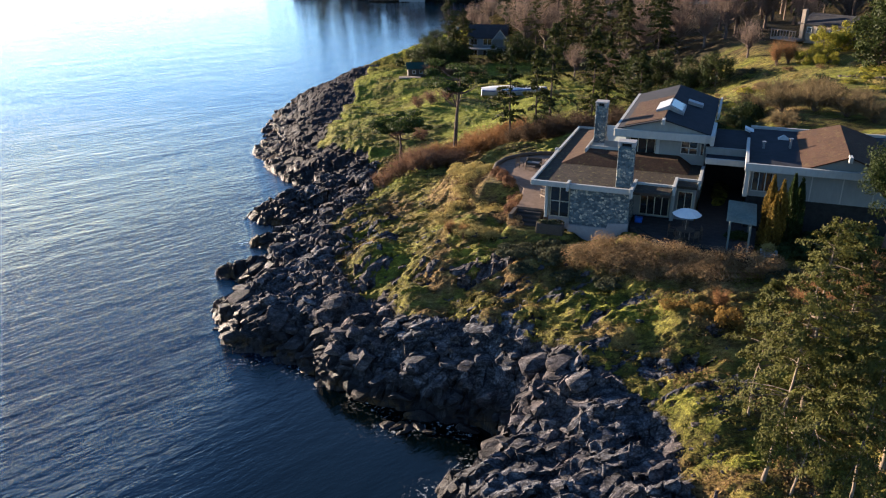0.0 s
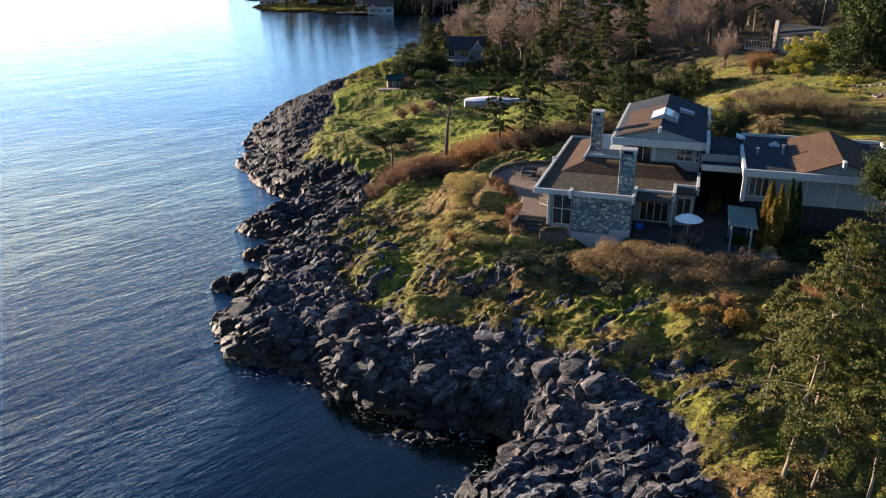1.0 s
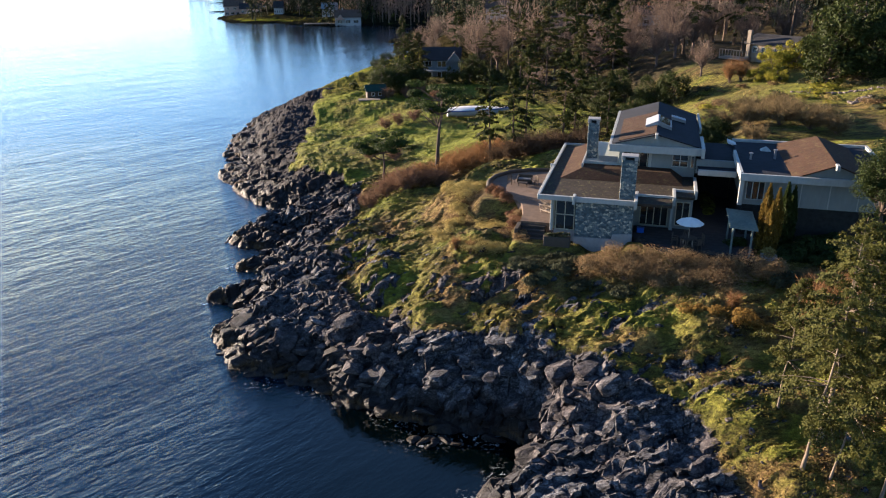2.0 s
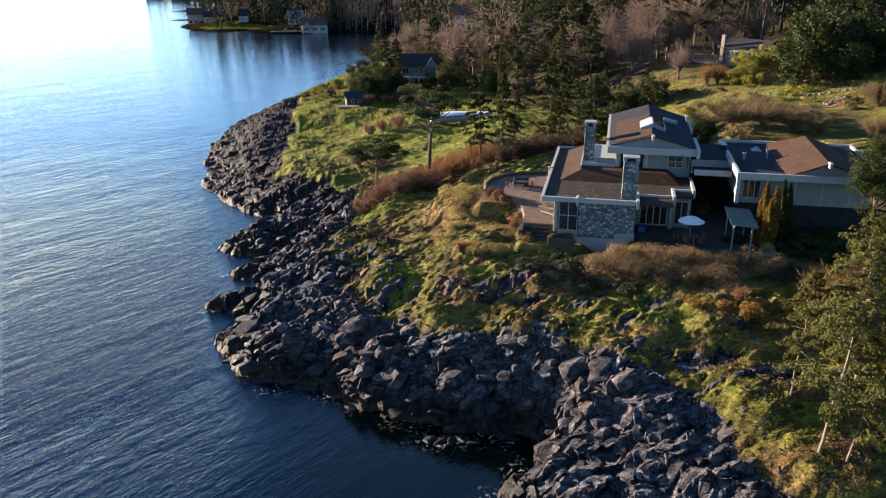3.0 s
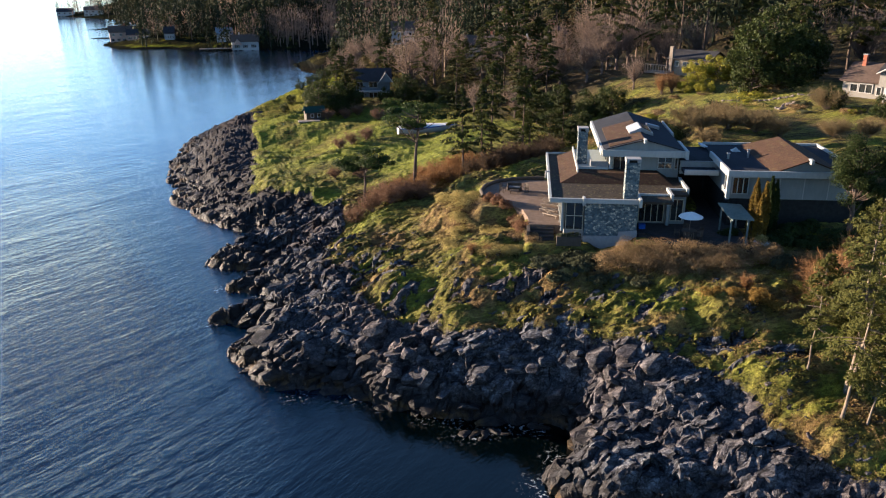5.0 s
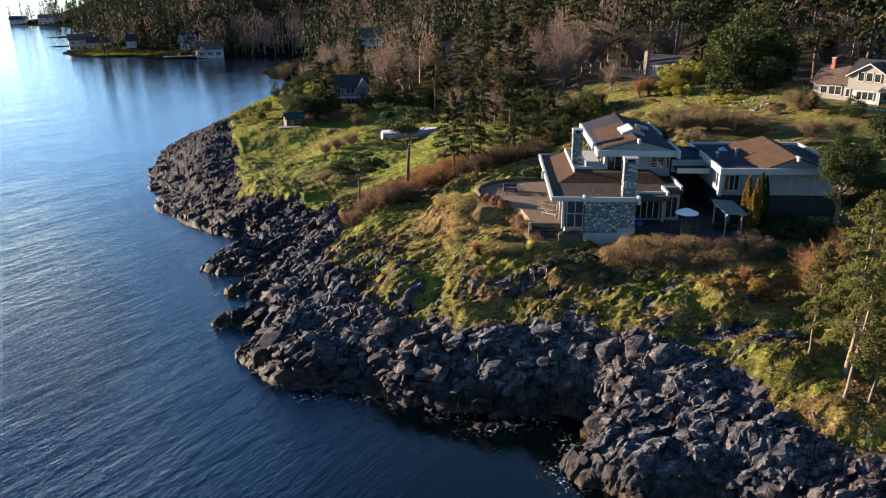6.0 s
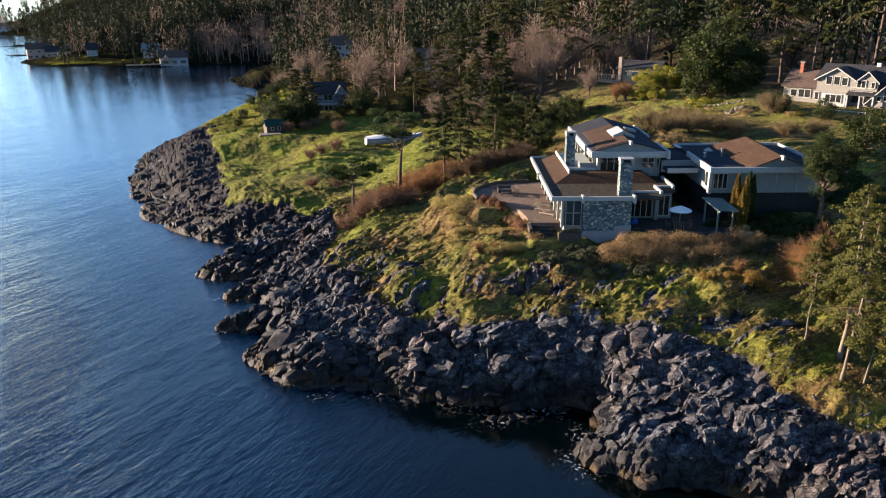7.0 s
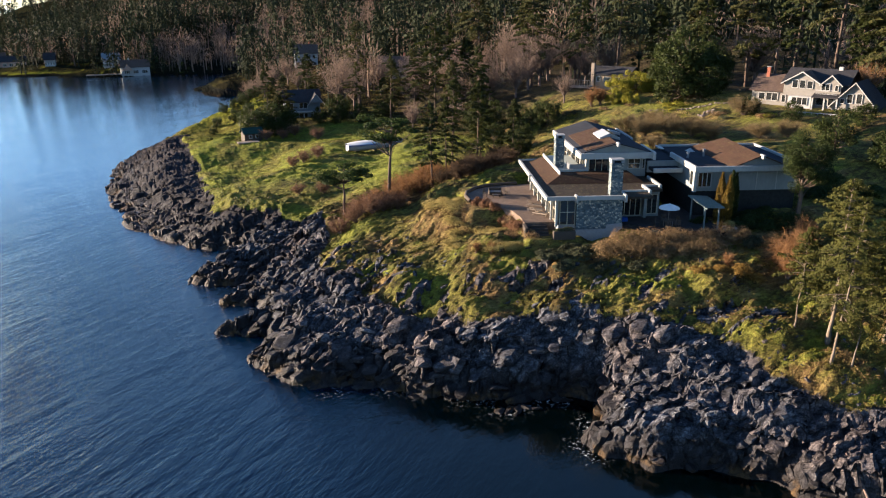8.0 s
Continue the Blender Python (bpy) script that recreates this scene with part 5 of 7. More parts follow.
pergola()
pl = thing("planter", "pale concrete planter box with dry grasses", "planter", HOUSE_M)
part("box", boxes((14.7, 15.9, -2.6, -1.5, 11.2, 12.5), bevel=0.03), CONCRETE, pl)
hang(new("grasses", shrub_mesh("planter_grass", 71, 0.6, 0.55, 1.0, 500, 0.4, STRAW, 0.12, 1.2)), pl).location = (15.3, -2.05, 12.4)
pl2 = thing("planter", "long wooden planter under the corner window", "planter", HOUSE_M)
part("box", boxes((-2.9, -0.6, -1.0, -0.3, 10.6, 12.05), bevel=0.03), DARKWOOD, pl2)
hang(new("plants", shrub_mesh("planter_plants", 72, 1.1, 0.4, 0.6, 500, 0.25, GREYSHRUB)), pl2).location = (-1.75, -0.65, 11.95)
bin_ob = thing("storage_box", "blue plastic storage box against the stone wall", "box", HM(5.2, 1.5, PZ))
BLUE = surface("blue_plastic", (0.02, 0.05, 0.22), (0.03, 0.08, 0.30), 4.0, 0.45)
part("body", boxes((-0.3, 0.3, -0.22, 0.22, 0, 0.38), bevel=0.03), BLUE, bin_ob)
part("lid", boxes((-0.32, 0.32, -0.24, 0.24, 0.38, 0.45), bevel=0.02), BLUE, bin_ob)

# columnar cypresses at the patio's end
# front three carry sunlight in their golden colour; the rear two stay dark green
for i, (u, v, h, r, mat, lab) in enumerate(((15.0, 0.4, 5.7, 0.50, CYPRESS, "columnar golden-green cypress beside the patio"), (15.7, 0.0, 5.3, 0.46, CYPRESS, "columnar golden-green cypress beside the patio"),
                                           (15.3, -0.5, 4.5, 0.42, CYPRESS, "short golden-green cypress beside the patio"), (16.5, 1.2, 5.7, 0.42, GREENSHRUB, "dark green columnar cypress against the house"),
                                           (17.1, 1.7, 5.5, 0.40, GREENSHRUB, "dark green columnar cypress against the house"))):
    rg = np.random.default_rng(80 + i)
    n = 3200
    z = rg.uniform(0.02, 1, n) ** 0.9
    a = rg.uniform(0, 2 * np.pi, n)
    rr = r * np.clip(1.15 * np.sin(np.pi * np.clip(z * 0.80 + 0.14, 0, 1)) ** 0.6, 0.1, 1) * (1 - 0.82 * z ** 4) * rg.uniform(0.7, 1.08, n) * (1 + 0.22 * np.sin(a * 5 + z * 9))
    c = np.column_stack([rr * np.cos(a), rr * np.sin(a), z * h])
    d = np.column_stack([np.cos(a) * 0.3, np.sin(a) * 0.3, np.ones(n) * 1.2])
    tv, tf = tube([(0, 0, -0.2), (0, 0, h * 0.5), (0, 0, h * 0.93)], [0.1, 0.08, 0.02], 6)
    x, y = house_xy(u, v)
    planted("cypress", (mesh_of("cypress_trunk", tv, tf, BARK, True), mesh_of("cypress_crown", *leaves(c, d, 0.28, 0.08, rg), mat)),
            Matrix.Translation((x, y, min(gz(x, y), 12.3) - 0.1)), lab, "tree", "cypresses beside the patio")

# shrubs and heaped growth round the house
GOLDSHRUB = leafy("golden_brown_leaves", (0.070, 0.042, 0.010), (0.24, 0.150, 0.034), 0.8)
RUSSET = leafy("russet_hedge", (0.06, 0.032, 0.018), (0.19, 0.105, 0.055), 0.8)
SHRUBS = ((BROWNSHRUB, "winter-brown heather bank below the patio", "heather", 0.115, 0.34,
           ((9.8, 55.6, 1.6, 1.3, 1.5), (11.6, 55.0, 1.8, 1.4, 1.9), (13.2, 54.4, 1.9, 1.4, 2.0), (15.0, 53.7, 1.9, 1.4, 2.0), (16.8, 53.0, 1.9, 1.4, 1.9), (18.4, 52.3, 1.9, 1.3, 1.8), (20.0, 51.7, 1.8, 1.3, 1.7), (12.4, 53.2, 1.6, 1.2, 1.4),
            (14.6, 52.4, 1.7, 1.2, 1.4), (16.6, 51.6, 1.7, 1.2, 1.3), (21.4, 51.0, 1.6, 1.2, 1.5), (18.4, 50.8, 1.5, 1.1, 1.1))),
          (GREYSHRUB, "grey-green low shrub below the house", "shrub", 0.2, 0.45,
           ((8.0, 57.6, 1.6, 1.2, 1.2), (6.6, 56.4, 1.5, 1.1, 1.0), (9.2, 56.6, 1.5, 1.1, 1.3), (5.2, 58.2, 1.5, 1.0, 1.0), (3.8, 57.4, 1.3, 1.0, 0.9), (7.2, 58.8, 1.2, 0.8, 0.9), (11.0, 52.6, 1.3, 1.0, 0.9), (8.2, 54.4, 1.4, 1.0, 0.9),
            (22.6, 49.6, 1.3, 1.0, 1.2), (4.6, 55.6, 1.2, 0.9, 0.7))),
          (STRAW, "straw-yellow mound of rough grass and heather", "grass mound", 0.16, 0.3,
           ((0.2, 77.5, 1.9, 2.0, 1.5), (0.9, 74.8, 2.0, 2.0, 1.5), (0.0, 72.4, 1.7, 1.8, 1.2), (1.9, 76.4, 1.5, 1.6, 1.2), (1.0, 62.6, 1.8, 1.4, 1.2), (2.8, 61.9, 1.7, 1.3, 1.1), (-0.6, 63.4, 1.4, 1.2, 0.9), (-2.2, 67.4, 1.2, 1.8, 0.8),
            (-0.6, 70.2, 1.3, 1.6, 0.9), (1.6, 79.4, 1.6, 1.6, 1.2), (2.4, 69.4, 1.5, 1.5, 0.9), (2.6, 66.6, 1.5, 1.4, 1.0))),
          (GREENSHRUB, "dark evergreen shrub beside the terrace", "shrub", 0.22, 0.5,
           ((26.2, 53.6, 1.6, 1.3, 1.6), (28.2, 54.4, 1.8, 1.5, 1.8), (29.6, 51.4, 1.8, 1.4, 1.4), (26.8, 51.6, 1.5, 1.2, 1.3), (32.4, 88.5, 2.6, 2.4, 3.0), (30.5, 84.5, 2.2, 2.0, 2.2), (21.4, 55.9, 0.9, 0.8, 1.3), (24.4, 52.8, 1.2, 1.0, 1.2), (36, 72, 1.6, 1.4, 1.4), (33, 47, 1.8, 1.5, 1.6), (36, 49, 2.0, 1.7, 1.8), (38.5, 52, 2.0, 1.7, 2.0), (41.5, 50, 2.0, 1.8, 1.9), (35, 45.4, 1.8, 1.5, 1.5), (31, 46.4, 1.6, 1.4, 1.4), (44, 54, 2.0, 1.8, 2.0), (38.5, 56.5, 2.0, 1.8, 1.9), (42, 58, 2.0, 1.8, 2.0), (37, 59.5, 1.8, 1.6, 1.8), (27.2, 84.2, 1.8, 1.6, 1.9))),
          (GOLDSHRUB, "golden-brown winter bush on the slope", "shrub", 0.16, 0.4, ((17.4, 45.6, 0.9, 0.8, 1.7), (16.2, 46.6, 1.0, 0.7, 0.9), (14.6, 47.4, 1.1, 0.7, 0.7), (18.8, 44.8, 0.8, 0.8, 1.1))),
          (RUSSET, "russet clipped hedge along the terrace edge", "hedge", 0.14, 0.45, tuple((*house_xy(u, v), 0.75, 0.75, 1.5) for u, v in ((-6.1, 3.0), (-6.2, 4.4), (-6.5, 5.8), (-7.1, 7.2), (-7.9, 8.4), (-8.9, 9.4), (-9.9, 10.4)))),
          (BROWNSHRUB, "russet shrub beside the terrace steps", "shrub", 0.18, 0.35, ((4.2, 62.6, 1.0, 1.6, 1.0), (3.6, 64.6, 1.0, 1.2, 0.9), (5.6, 68.2, 1.4, 0.8, 0.8))))
for mat, lab, cat, size, wd, spots in SHRUBS:
    for i, (x, y, rx, ry, h) in enumerate(spots):
        me = shrub_mesh("shrub", int(x * 13 + y * 7), rx * (1.2 if 'bank' in lab else 1), ry * (1.2 if 'bank' in lab else 1), h * (1.45 if 'bank' in lab else 1), int((1500 + 500 * rx * ry) * (2.2 if 'bank' in lab else 1)), size * (1.2 if 'bank' in lab else 1), mat, wd, 0.5, 14 if 'bank' not in lab else 22)
        ob = new(cat.replace(" ", "_"), me)
        ob.matrix_world = Matrix.Translation((x, y, gz(x, y) - 0.12))
        tagged(ob, lab, cat, lab.split(" beside")[0].split(" below")[0] + "s")
# reddish bare thickets on the lawn's edge, and garden shrubs behind the house
tw = [twig_meshes("thicket", 90 + i, 2.3, 1.7, 26, 70, TWIGS, GREYBARK, 0, 0.6) for i in range(3)]
for i, (x, y, s) in enumerate(((-9.6, 87.4, 0.9), (-7.4, 87.6, 1.0), (-5.2, 87.2, 1.1), (-3.2, 88.2, 1.1), (-1.2, 88.4, 1.0), (-6.2, 89.6, 1.1), (-3.4, 90.4, 1.0), 
                               (-7.2, 126.0, 0.8), (-5.0, 126.8, 0.9), (-2.4, 127.4, 0.9), (-9.6, 111.0, 0.7), (-6, 109.6, 0.8), (-6.4, 155.6, 0.9), (-2.6, 157.0, 0.9), (0.4, 158.6, 1.0), (3.4, 150, 1.0))):
    planted("thicket", tw[i % 3], at(x, y, 0.1, i * 77, s), "reddish-brown leafless thicket on the grass", "shrub", "leafless thickets on the grass", ("stem", "twig_crown"))
DARKTWIG = leafy("dark_brown_brush", (0.022, 0.016, 0.010), (0.080, 0.055, 0.034), 0.8)
tb = [twig_meshes("brush", 290 + i, 2.6, 2.0, 30, 90, DARKTWIG, BARK, 0, 0.6) for i in range(2)]
for i, (x, y, s) in enumerate(((8.0, 88.6, 0.9), (10.2, 90.2, 1.0), (12.4, 91.4, 1.1), (14.6, 92.6, 1.1), (9.4, 93.0, 1.0), (11.8, 94.8, 1.1), (14.4, 96.2, 1.1), (16.8, 94.4, 1.1), (17.2, 98.4, 1.0), (19.6, 97.0, 1.1), (20.2, 101.2, 1.0), (13.0, 99.2, 0.9), (16.0, 101.6, 0.9), (6.2, 90.6, 0.8))):
    planted("thicket", tb[i % 2], at(x, y, 0.1, i * 67, s), "dark brown tangled brush under the firs", "shrub", "dark brush under the firs", ("stem", "twig_crown"))
to = [twig_meshes("orange_thicket", 190 + i, 2.4, 1.8, 26, 80, REDTWIG, GREYBARK, 0, 0.6) for i in range(2)]
for i, (x, y, s) in enumerate(((-4.6, 89.0, 1.0), (-2.4, 90.6, 1.0), (0.2, 92.2, 1.0), (2.0, 94.0, 1.1), (4.0, 93.2, 1.1), (3.2, 96.4, 1.1), (5.8, 95.6, 1.2), (8.4, 94.6, 1.2), (7.4, 98.0, 1.1), (10.2, 93.6, 1.1), (1.0, 96.8, 0.9), (12.4, 96.4, 1.1))):
    planted("thicket", to[i % 2], at(x, y, 0.1, i * 71, s), "orange-brown leafless thicket under the pines", "shrub", "orange thickets under the pines", ("stem", "twig_crown"))
OLIVETWIG = leafy("olive_brown_twigs", (0.060, 0.046, 0.022), (0.165, 0.122, 0.058), 0.8)
tg = [twig_meshes("bare_bush", 95 + i, 2.3, 2.3, 34, 90, OLIVETWIG, GREYBARK, 0, 0.7) for i in range(2)]
for i, (x, y, s) in enumerate(((35.4, 84.4, 1.0), (38.2, 83.0, 1.1), (40.6, 80.6, 1.0), (42.6, 78.6, 0.9), (37.4, 88.6, 1.0), (40.8, 86.2, 1.0), (43.6, 83.4, 0.9), (34.4, 90.6, 1.0), (38, 92.6, 1.1), (41.6, 90.4, 1.0), (33.6, 79.6, 0.8), (46.6, 74, 0.9), (50.8, 73, 0.9), (55.5, 86.5, 1.15))):
    planted("bare_bush", tg[i % 2], at(x, y, 0.1, i * 61, s), "grey-brown bare garden bush behind the house", "shrub", "bare bushes behind the house", ("stem", "twig_crown"))


# ------------------------------------------------------------------ the neighbours
ROOFBROWN = make_shingle("dark_brown_roof", (0.0462, 0.03168, 0.02376), (0.099, 0.0693, 0.0528), 0.2)
ROOFDARK = make_shingle("charcoal_roof", (0.01452, 0.01452, 0.01716), (0.0363, 0.03498, 0.03696), 0.1)
ROOFGREEN = make_shingle("dark_green_roof", (0.00792, 0.0231, 0.0198), (0.0198, 0.0462, 0.03828), 0.0)
CREAM = surface("cream_house_paint", (0.125, 0.115, 0.10), (0.165, 0.153, 0.135), 3.0, 0.7, 0.15, 0.01)
PAINTWHITE = surface("white_house_paint", (0.235, 0.228, 0.215), (0.29, 0.282, 0.27), 3.0, 0.6, 0.15, 0.01)
GREYBLUE = surface("grey_blue_boards", (0.085, 0.100, 0.112), (0.145, 0.160, 0.175), 4.0, 0.7, streak=(1, 1, 4))
TANWALL = surface("tan_boards", (0.1716, 0.132, 0.0924), (0.2508, 0.198, 0.1386), 4.0, 0.75)
PINKWALL = surface("pink_tan_render", (0.2772, 0.1782, 0.132), (0.363, 0.2508, 0.1914), 3.0, 0.8)


def front_window(parent, p, z, w, h, q=0.0, cols=1, name="window", out=-1):
    return window(name, parent, 'v', q, p - w / 2, p + w / 2, z, z + h, out, cols, 1, PAINTWHITE, 0.1, 0.10)


def gable_prism(p0, p1, q0, q1, z0, zt, along='q'):
    """A gabled body's upper part: a triangle over p0..p1 drawn from q0 to q1, or turned for along='p'."""
    if along == 'q':
        m = (p0 + p1) / 2
        pts = [(p0, q0, z0), (p1, q0, z0), (m, q0, zt), (p0, q1, z0), (p1, q1, z0), (m, q1, zt)]
    else:
        m = (q0 + q1) / 2
        pts = [(p0, q1, z0), (p0, q0, z0), (p0, m, zt), (p1, q1, z0), (p1, q0, z0), (p1, m, zt)]
    return solid(pts, [(0, 1, 2), (3, 5, 4), (0, 3, 4, 1), (1, 4, 5, 2), (2, 5, 3, 0)])


def gable_roof(parent, p0, p1, q0, q1, z0, zt, mat, along='q', over=0.4, trim=None):
    """Two roof planes with an overhang, and boards along their front edges."""
    th = 0.12
    if along == 'q':
        m = (p0 + p1) / 2
        k = (zt - z0) / (m - p0)
        a = slope([(p0 - over, q0 - over, z0 - k * over + 0.08), (m, q0 - over, zt + 0.08), (m, q1 + over, zt + 0.08), (p0 - over, q1 + over, z0 - k * over + 0.08)], th)
        b = slope([(m + 0.004, q0 - over, zt + 0.08), (p1 + over, q0 - over, z0 - k * over + 0.08), (p1 + over, q1 + over, z0 - k * over + 0.08), (m + 0.004, q1 + over, zt + 0.08)], th)
    else:
        m = (q0 + q1) / 2
        k = (zt - z0) / (m - q0)
        a = slope([(p0 - over, q0 - over, z0 - k * over + 0.08), (p1 + over, q0 - over, z0 - k * over + 0.08), (p1 + over, m, zt + 0.08), (p0 - over, m, zt + 0.08)], th)
        b = slope([(p0 - over, m + 0.004, zt + 0.08), (p1 + over, m + 0.004, zt + 0.08), (p1 + over, q1 + over, z0 - k * over + 0.08), (p0 - over, q1 + over, z0 - k * over + 0.08)], th)
    part("roof", a, mat, parent)
    part("roof", b, mat, parent)
    if trim and along == 'q':
        y0, y1 = q0 - over - 0.06, q0 - over - 0.01
        for s in (-1, 1):
            e = p0 - over if s < 0 else p1 + over
            part("barge_board", solid([(e, y0, z0 - k * over - 0.06), (m, y0, zt - 0.06), (m, y0, zt + 0.14), (e, y0, z0 - k * over + 0.14),
                                       (e, y1, z0 - k * over - 0.06), (m, y1, zt - 0.06), (m, y1, zt + 0.14), (e, y1, z0 - k * over + 0.14)],
                                      [(0, 1, 2, 3), (7, 6, 5, 4), (0, 4, 5, 1), (1, 5, 6, 2), (2, 6, 7, 3), (3, 7, 4, 0)]), trim, parent)


def white_house():
    m = Matrix.Translation((62.2, 92.2, gz(63, 88) - 0.1)) @ Matrix.Rotation(radians(-62), 4, 'Z') @ Matrix.Diagonal((1, 1, 0.88, 1))
    ob = thing("white_house", "cream-white gabled two-storey house with brown roofs and a brick chimney", "house", m)
    part("wall", boxes((0, 7.4, 0.6, 8.6, -1.5, 2.9)), CREAM, ob)
    part("wall", boxes((5.0, 13.4, 0.0, 9.0, -1.5, 4.5)), CREAM, ob)
    part("wall", boxes((12.6, 18.6, -0.8, 7.0, -1.5, 1.2)), CREAM, ob)
    part("gable", gable_prism(5.0, 10.4, -0.02, 5, 4.4, 6.3), CREAM, ob)
    part("gable", gable_prism(10.6, 13.4, -0.02, 4, 4.4, 5.9), CREAM, ob)
    part("gable", gable_prism(12.6, 18.6, -0.82, 7, 1.2, 5.0), CREAM, ob)
    gable_roof(ob, 0, 6.4, 0.6, 8.6, 2.9, 5.3, ROOFBROWN, 'p', 0.45)
    gable_roof(ob, 4.8, 14.2, 0.4, 9, 4.5, 6.6, ROOFDARK, 'p', 0.3)
    gable_roof(ob, 5.0, 10.4, 0.0, 5, 4.45, 6.35, ROOFBROWN, 'q', 0.4, PAINTWHITE)
    gable_roof(ob, 10.6, 13.4, 0.0, 4, 4.45, 5.95, ROOFDARK, 'q', 0.3, PAINTWHITE)
    gable_roof(ob, 12.6, 18.6, -0.8, 7.0, 1.2, 5.05, ROOFDARK, 'q', 0.5, PAINTWHITE)
    part("porch_roof", slope([(9.7, -1.7, 2.35), (13.6, -1.7, 2.35), (13.6, -0.03, 2.85), (9.7, -0.03, 2.85)], 0.15), ROOFDARK, ob)
    for p in (9.9, 11.6, 13.4):
        part("porch_post", boxes((p - 0.09, p + 0.09, -1.6, -1.42, -0.8, 2.25)), PAINTWHITE, ob)
    part("bay", boxes((6.2, 9.6, -1.1, -0.03, -1.2, 2.2)), PAINTWHITE, ob)
    for p, z, w, h, q, c in ((1.6, 1.0, 1.1, 1.3, 0.58, 1), (3.2, 0.9, 1.9, 1.5, 0.58, 2), (5.2, 0.8, 0.7, 1.4, -0.02, 1), (7.9, 0.7, 2.4, 1.4, -1.12, 3), (10.6, 0.7, 1.2, 1.5, -0.02, 1), (12.2, 0.7, 0.9, 1.5, -0.02, 1),
                             (6.7, 3.5, 0.95, 1.5, -0.03, 1), (7.8, 3.5, 0.95, 1.5, -0.03, 1), (8.9, 3.5, 0.95, 1.4, -0.03, 1), (11.2, 3.2, 1.3, 1.4, -0.03, 2), (12.8, 3.3, 0.6, 1.1, -0.03, 1), (15.0, 1.5, 0.9, 1.6, -0.84, 1), (16.3, 1.5, 0.9, 1.8, -0.84, 1), (14.0, 1.4, 0.7, 0.9, -0.84, 1)):
        front_window(ob, p, z, w, h, q, c)
    ch = part("chimney", boxes((1.05, 1.6, 3.65, 4.2, 2.9, 6.6), bevel=0.03), BRICK, ob, "red brick chimney")
    part("cap", boxes((0.98, 1.67, 3.58, 4.27, 6.6, 6.72)), CONCRETE, ch)
    part("chimney", boxes((11.8, 12.4, 4.3, 4.8, 5.2, 7.1), bevel=0.03), PAINTWHITE, ob)
    part("balcony_rail", boxes((10.2, 13.3, -1.6, -1.55, 3.5, 3.6), (10.2, 13.3, -1.6, -1.55, 2.9, 2.96)), PAINTWHITE, ob)
    deck = thing("garden_fence", "white posts and dark rails of the deck before the white house", "fence", m)
    for i in range(8):
        part("post", boxes((8.0 + i * 0.9, 8.1 + i * 0.9, -4.6, -4.5, -2.0, 0.1)), PAINTWHITE, deck)
    part("rail", boxes((8.0, 14.4, -4.58, -4.52, -0.05, 0.05)), PAINTWHITE, deck)
    return ob


white_house()


def cottage(name, label, x, y, turn, w, d, h, top, wall_mat, roof_mat, wins, chim=None, along='p', trim=PAINTWHITE, lift=0.0, over=0.5):
    """A plain gabled house: body, gable ends, roof planes, windows and chimney."""
    m = Matrix.Translation((x, y, gz(x, y) - 0.2 + lift)) @ Matrix.Rotation(radians(turn), 4, 'Z')
    ob = thing(name, label, "house", m)
    part("wall", boxes((0, w, 0, d, -2.5, h)), wall_mat, ob)
    part("gable", gable_prism(0.01, w - 0.01, 0.01, d - 0.01, h - 0.01, top, along), wall_mat, ob)
    gable_roof(ob, 0, w, 0, d, h, top, roof_mat, along, over, trim)
    for p, z, ww, hh, c in wins:
        front_window(ob, p, z, ww, hh, -0.01, c)
    if chim:
        p, q, zt, mat = chim
        part("chimney", boxes((p - 0.34, p + 0.34, q - 0.3, q + 0.3, h - 3, zt), bevel=0.03), mat, ob)
    return ob


# grey-blue house with white trim, among the trees
bh = cottage("blue_house", "grey-blue gabled house with white window frames", 2.0, 174.5, -8, 8.0, 7, 5.2, 7.4, GREYBLUE, ROOFDARK,
             ((1.1, 3.4, 1.5, 1.4, 2), (4.1, 3.4, 2.0, 1.4, 2), (1.1, 0.9, 1.5, 1.5, 2), (4.1, 0.9, 2.0, 1.5, 2), (7.0, 0.9, 1.4, 1.5, 1)), None, 'p', PAINTWHITE, -1.0)
part("corner_trim", boxes((-0.05, 0.15, -0.05, 0.0, -0.5, 5.2)), PAINTWHITE, bh)
part("balcony", boxes((-0.1, 6.2, -1.4, -0.04, 2.6, 2.85)), PAINTWHITE, bh)
for p in (0.0, 2.0, 4.0, 6.0):
    part("porch_post", boxes((p, p + 0.16, -1.35, -1.2, -0.5, 2.6)), PAINTWHITE, bh)
part("gable", gable_prism(5.4, 8.6, -1.5, 3, 4.8, 6.8), GREYBLUE, bh)
gable_roof(bh, 5.4, 8.6, -1.5, 3, 4.8, 6.8, ROOFDARK, 'q', 0.35, PAINTWHITE)
hut = cottage("garden_hut", "small hut with a dark green roof above the shore", -10.6, 156.2, 8, 3.8, 2.6, 2.0, 2.9, DARKWOOD, ROOFGREEN, ((1.2, 0.8, 0.7, 0.8, 1), (2.6, 0.8, 0.7, 0.8, 1)), None, 'p', None, 0.0, 0.3)
hut["category"] = "hut"
dk = thing("hut_deck", "weathered boards before the garden hut", "deck", Matrix.Translation((-12.4, 153.6, gz(-11, 154))))
for i in range(8):
    part("plank", boxes((0, 4.4, i * 0.24, i * 0.24 + 0.22, 0.0, 0.22)), WOOD, dk)
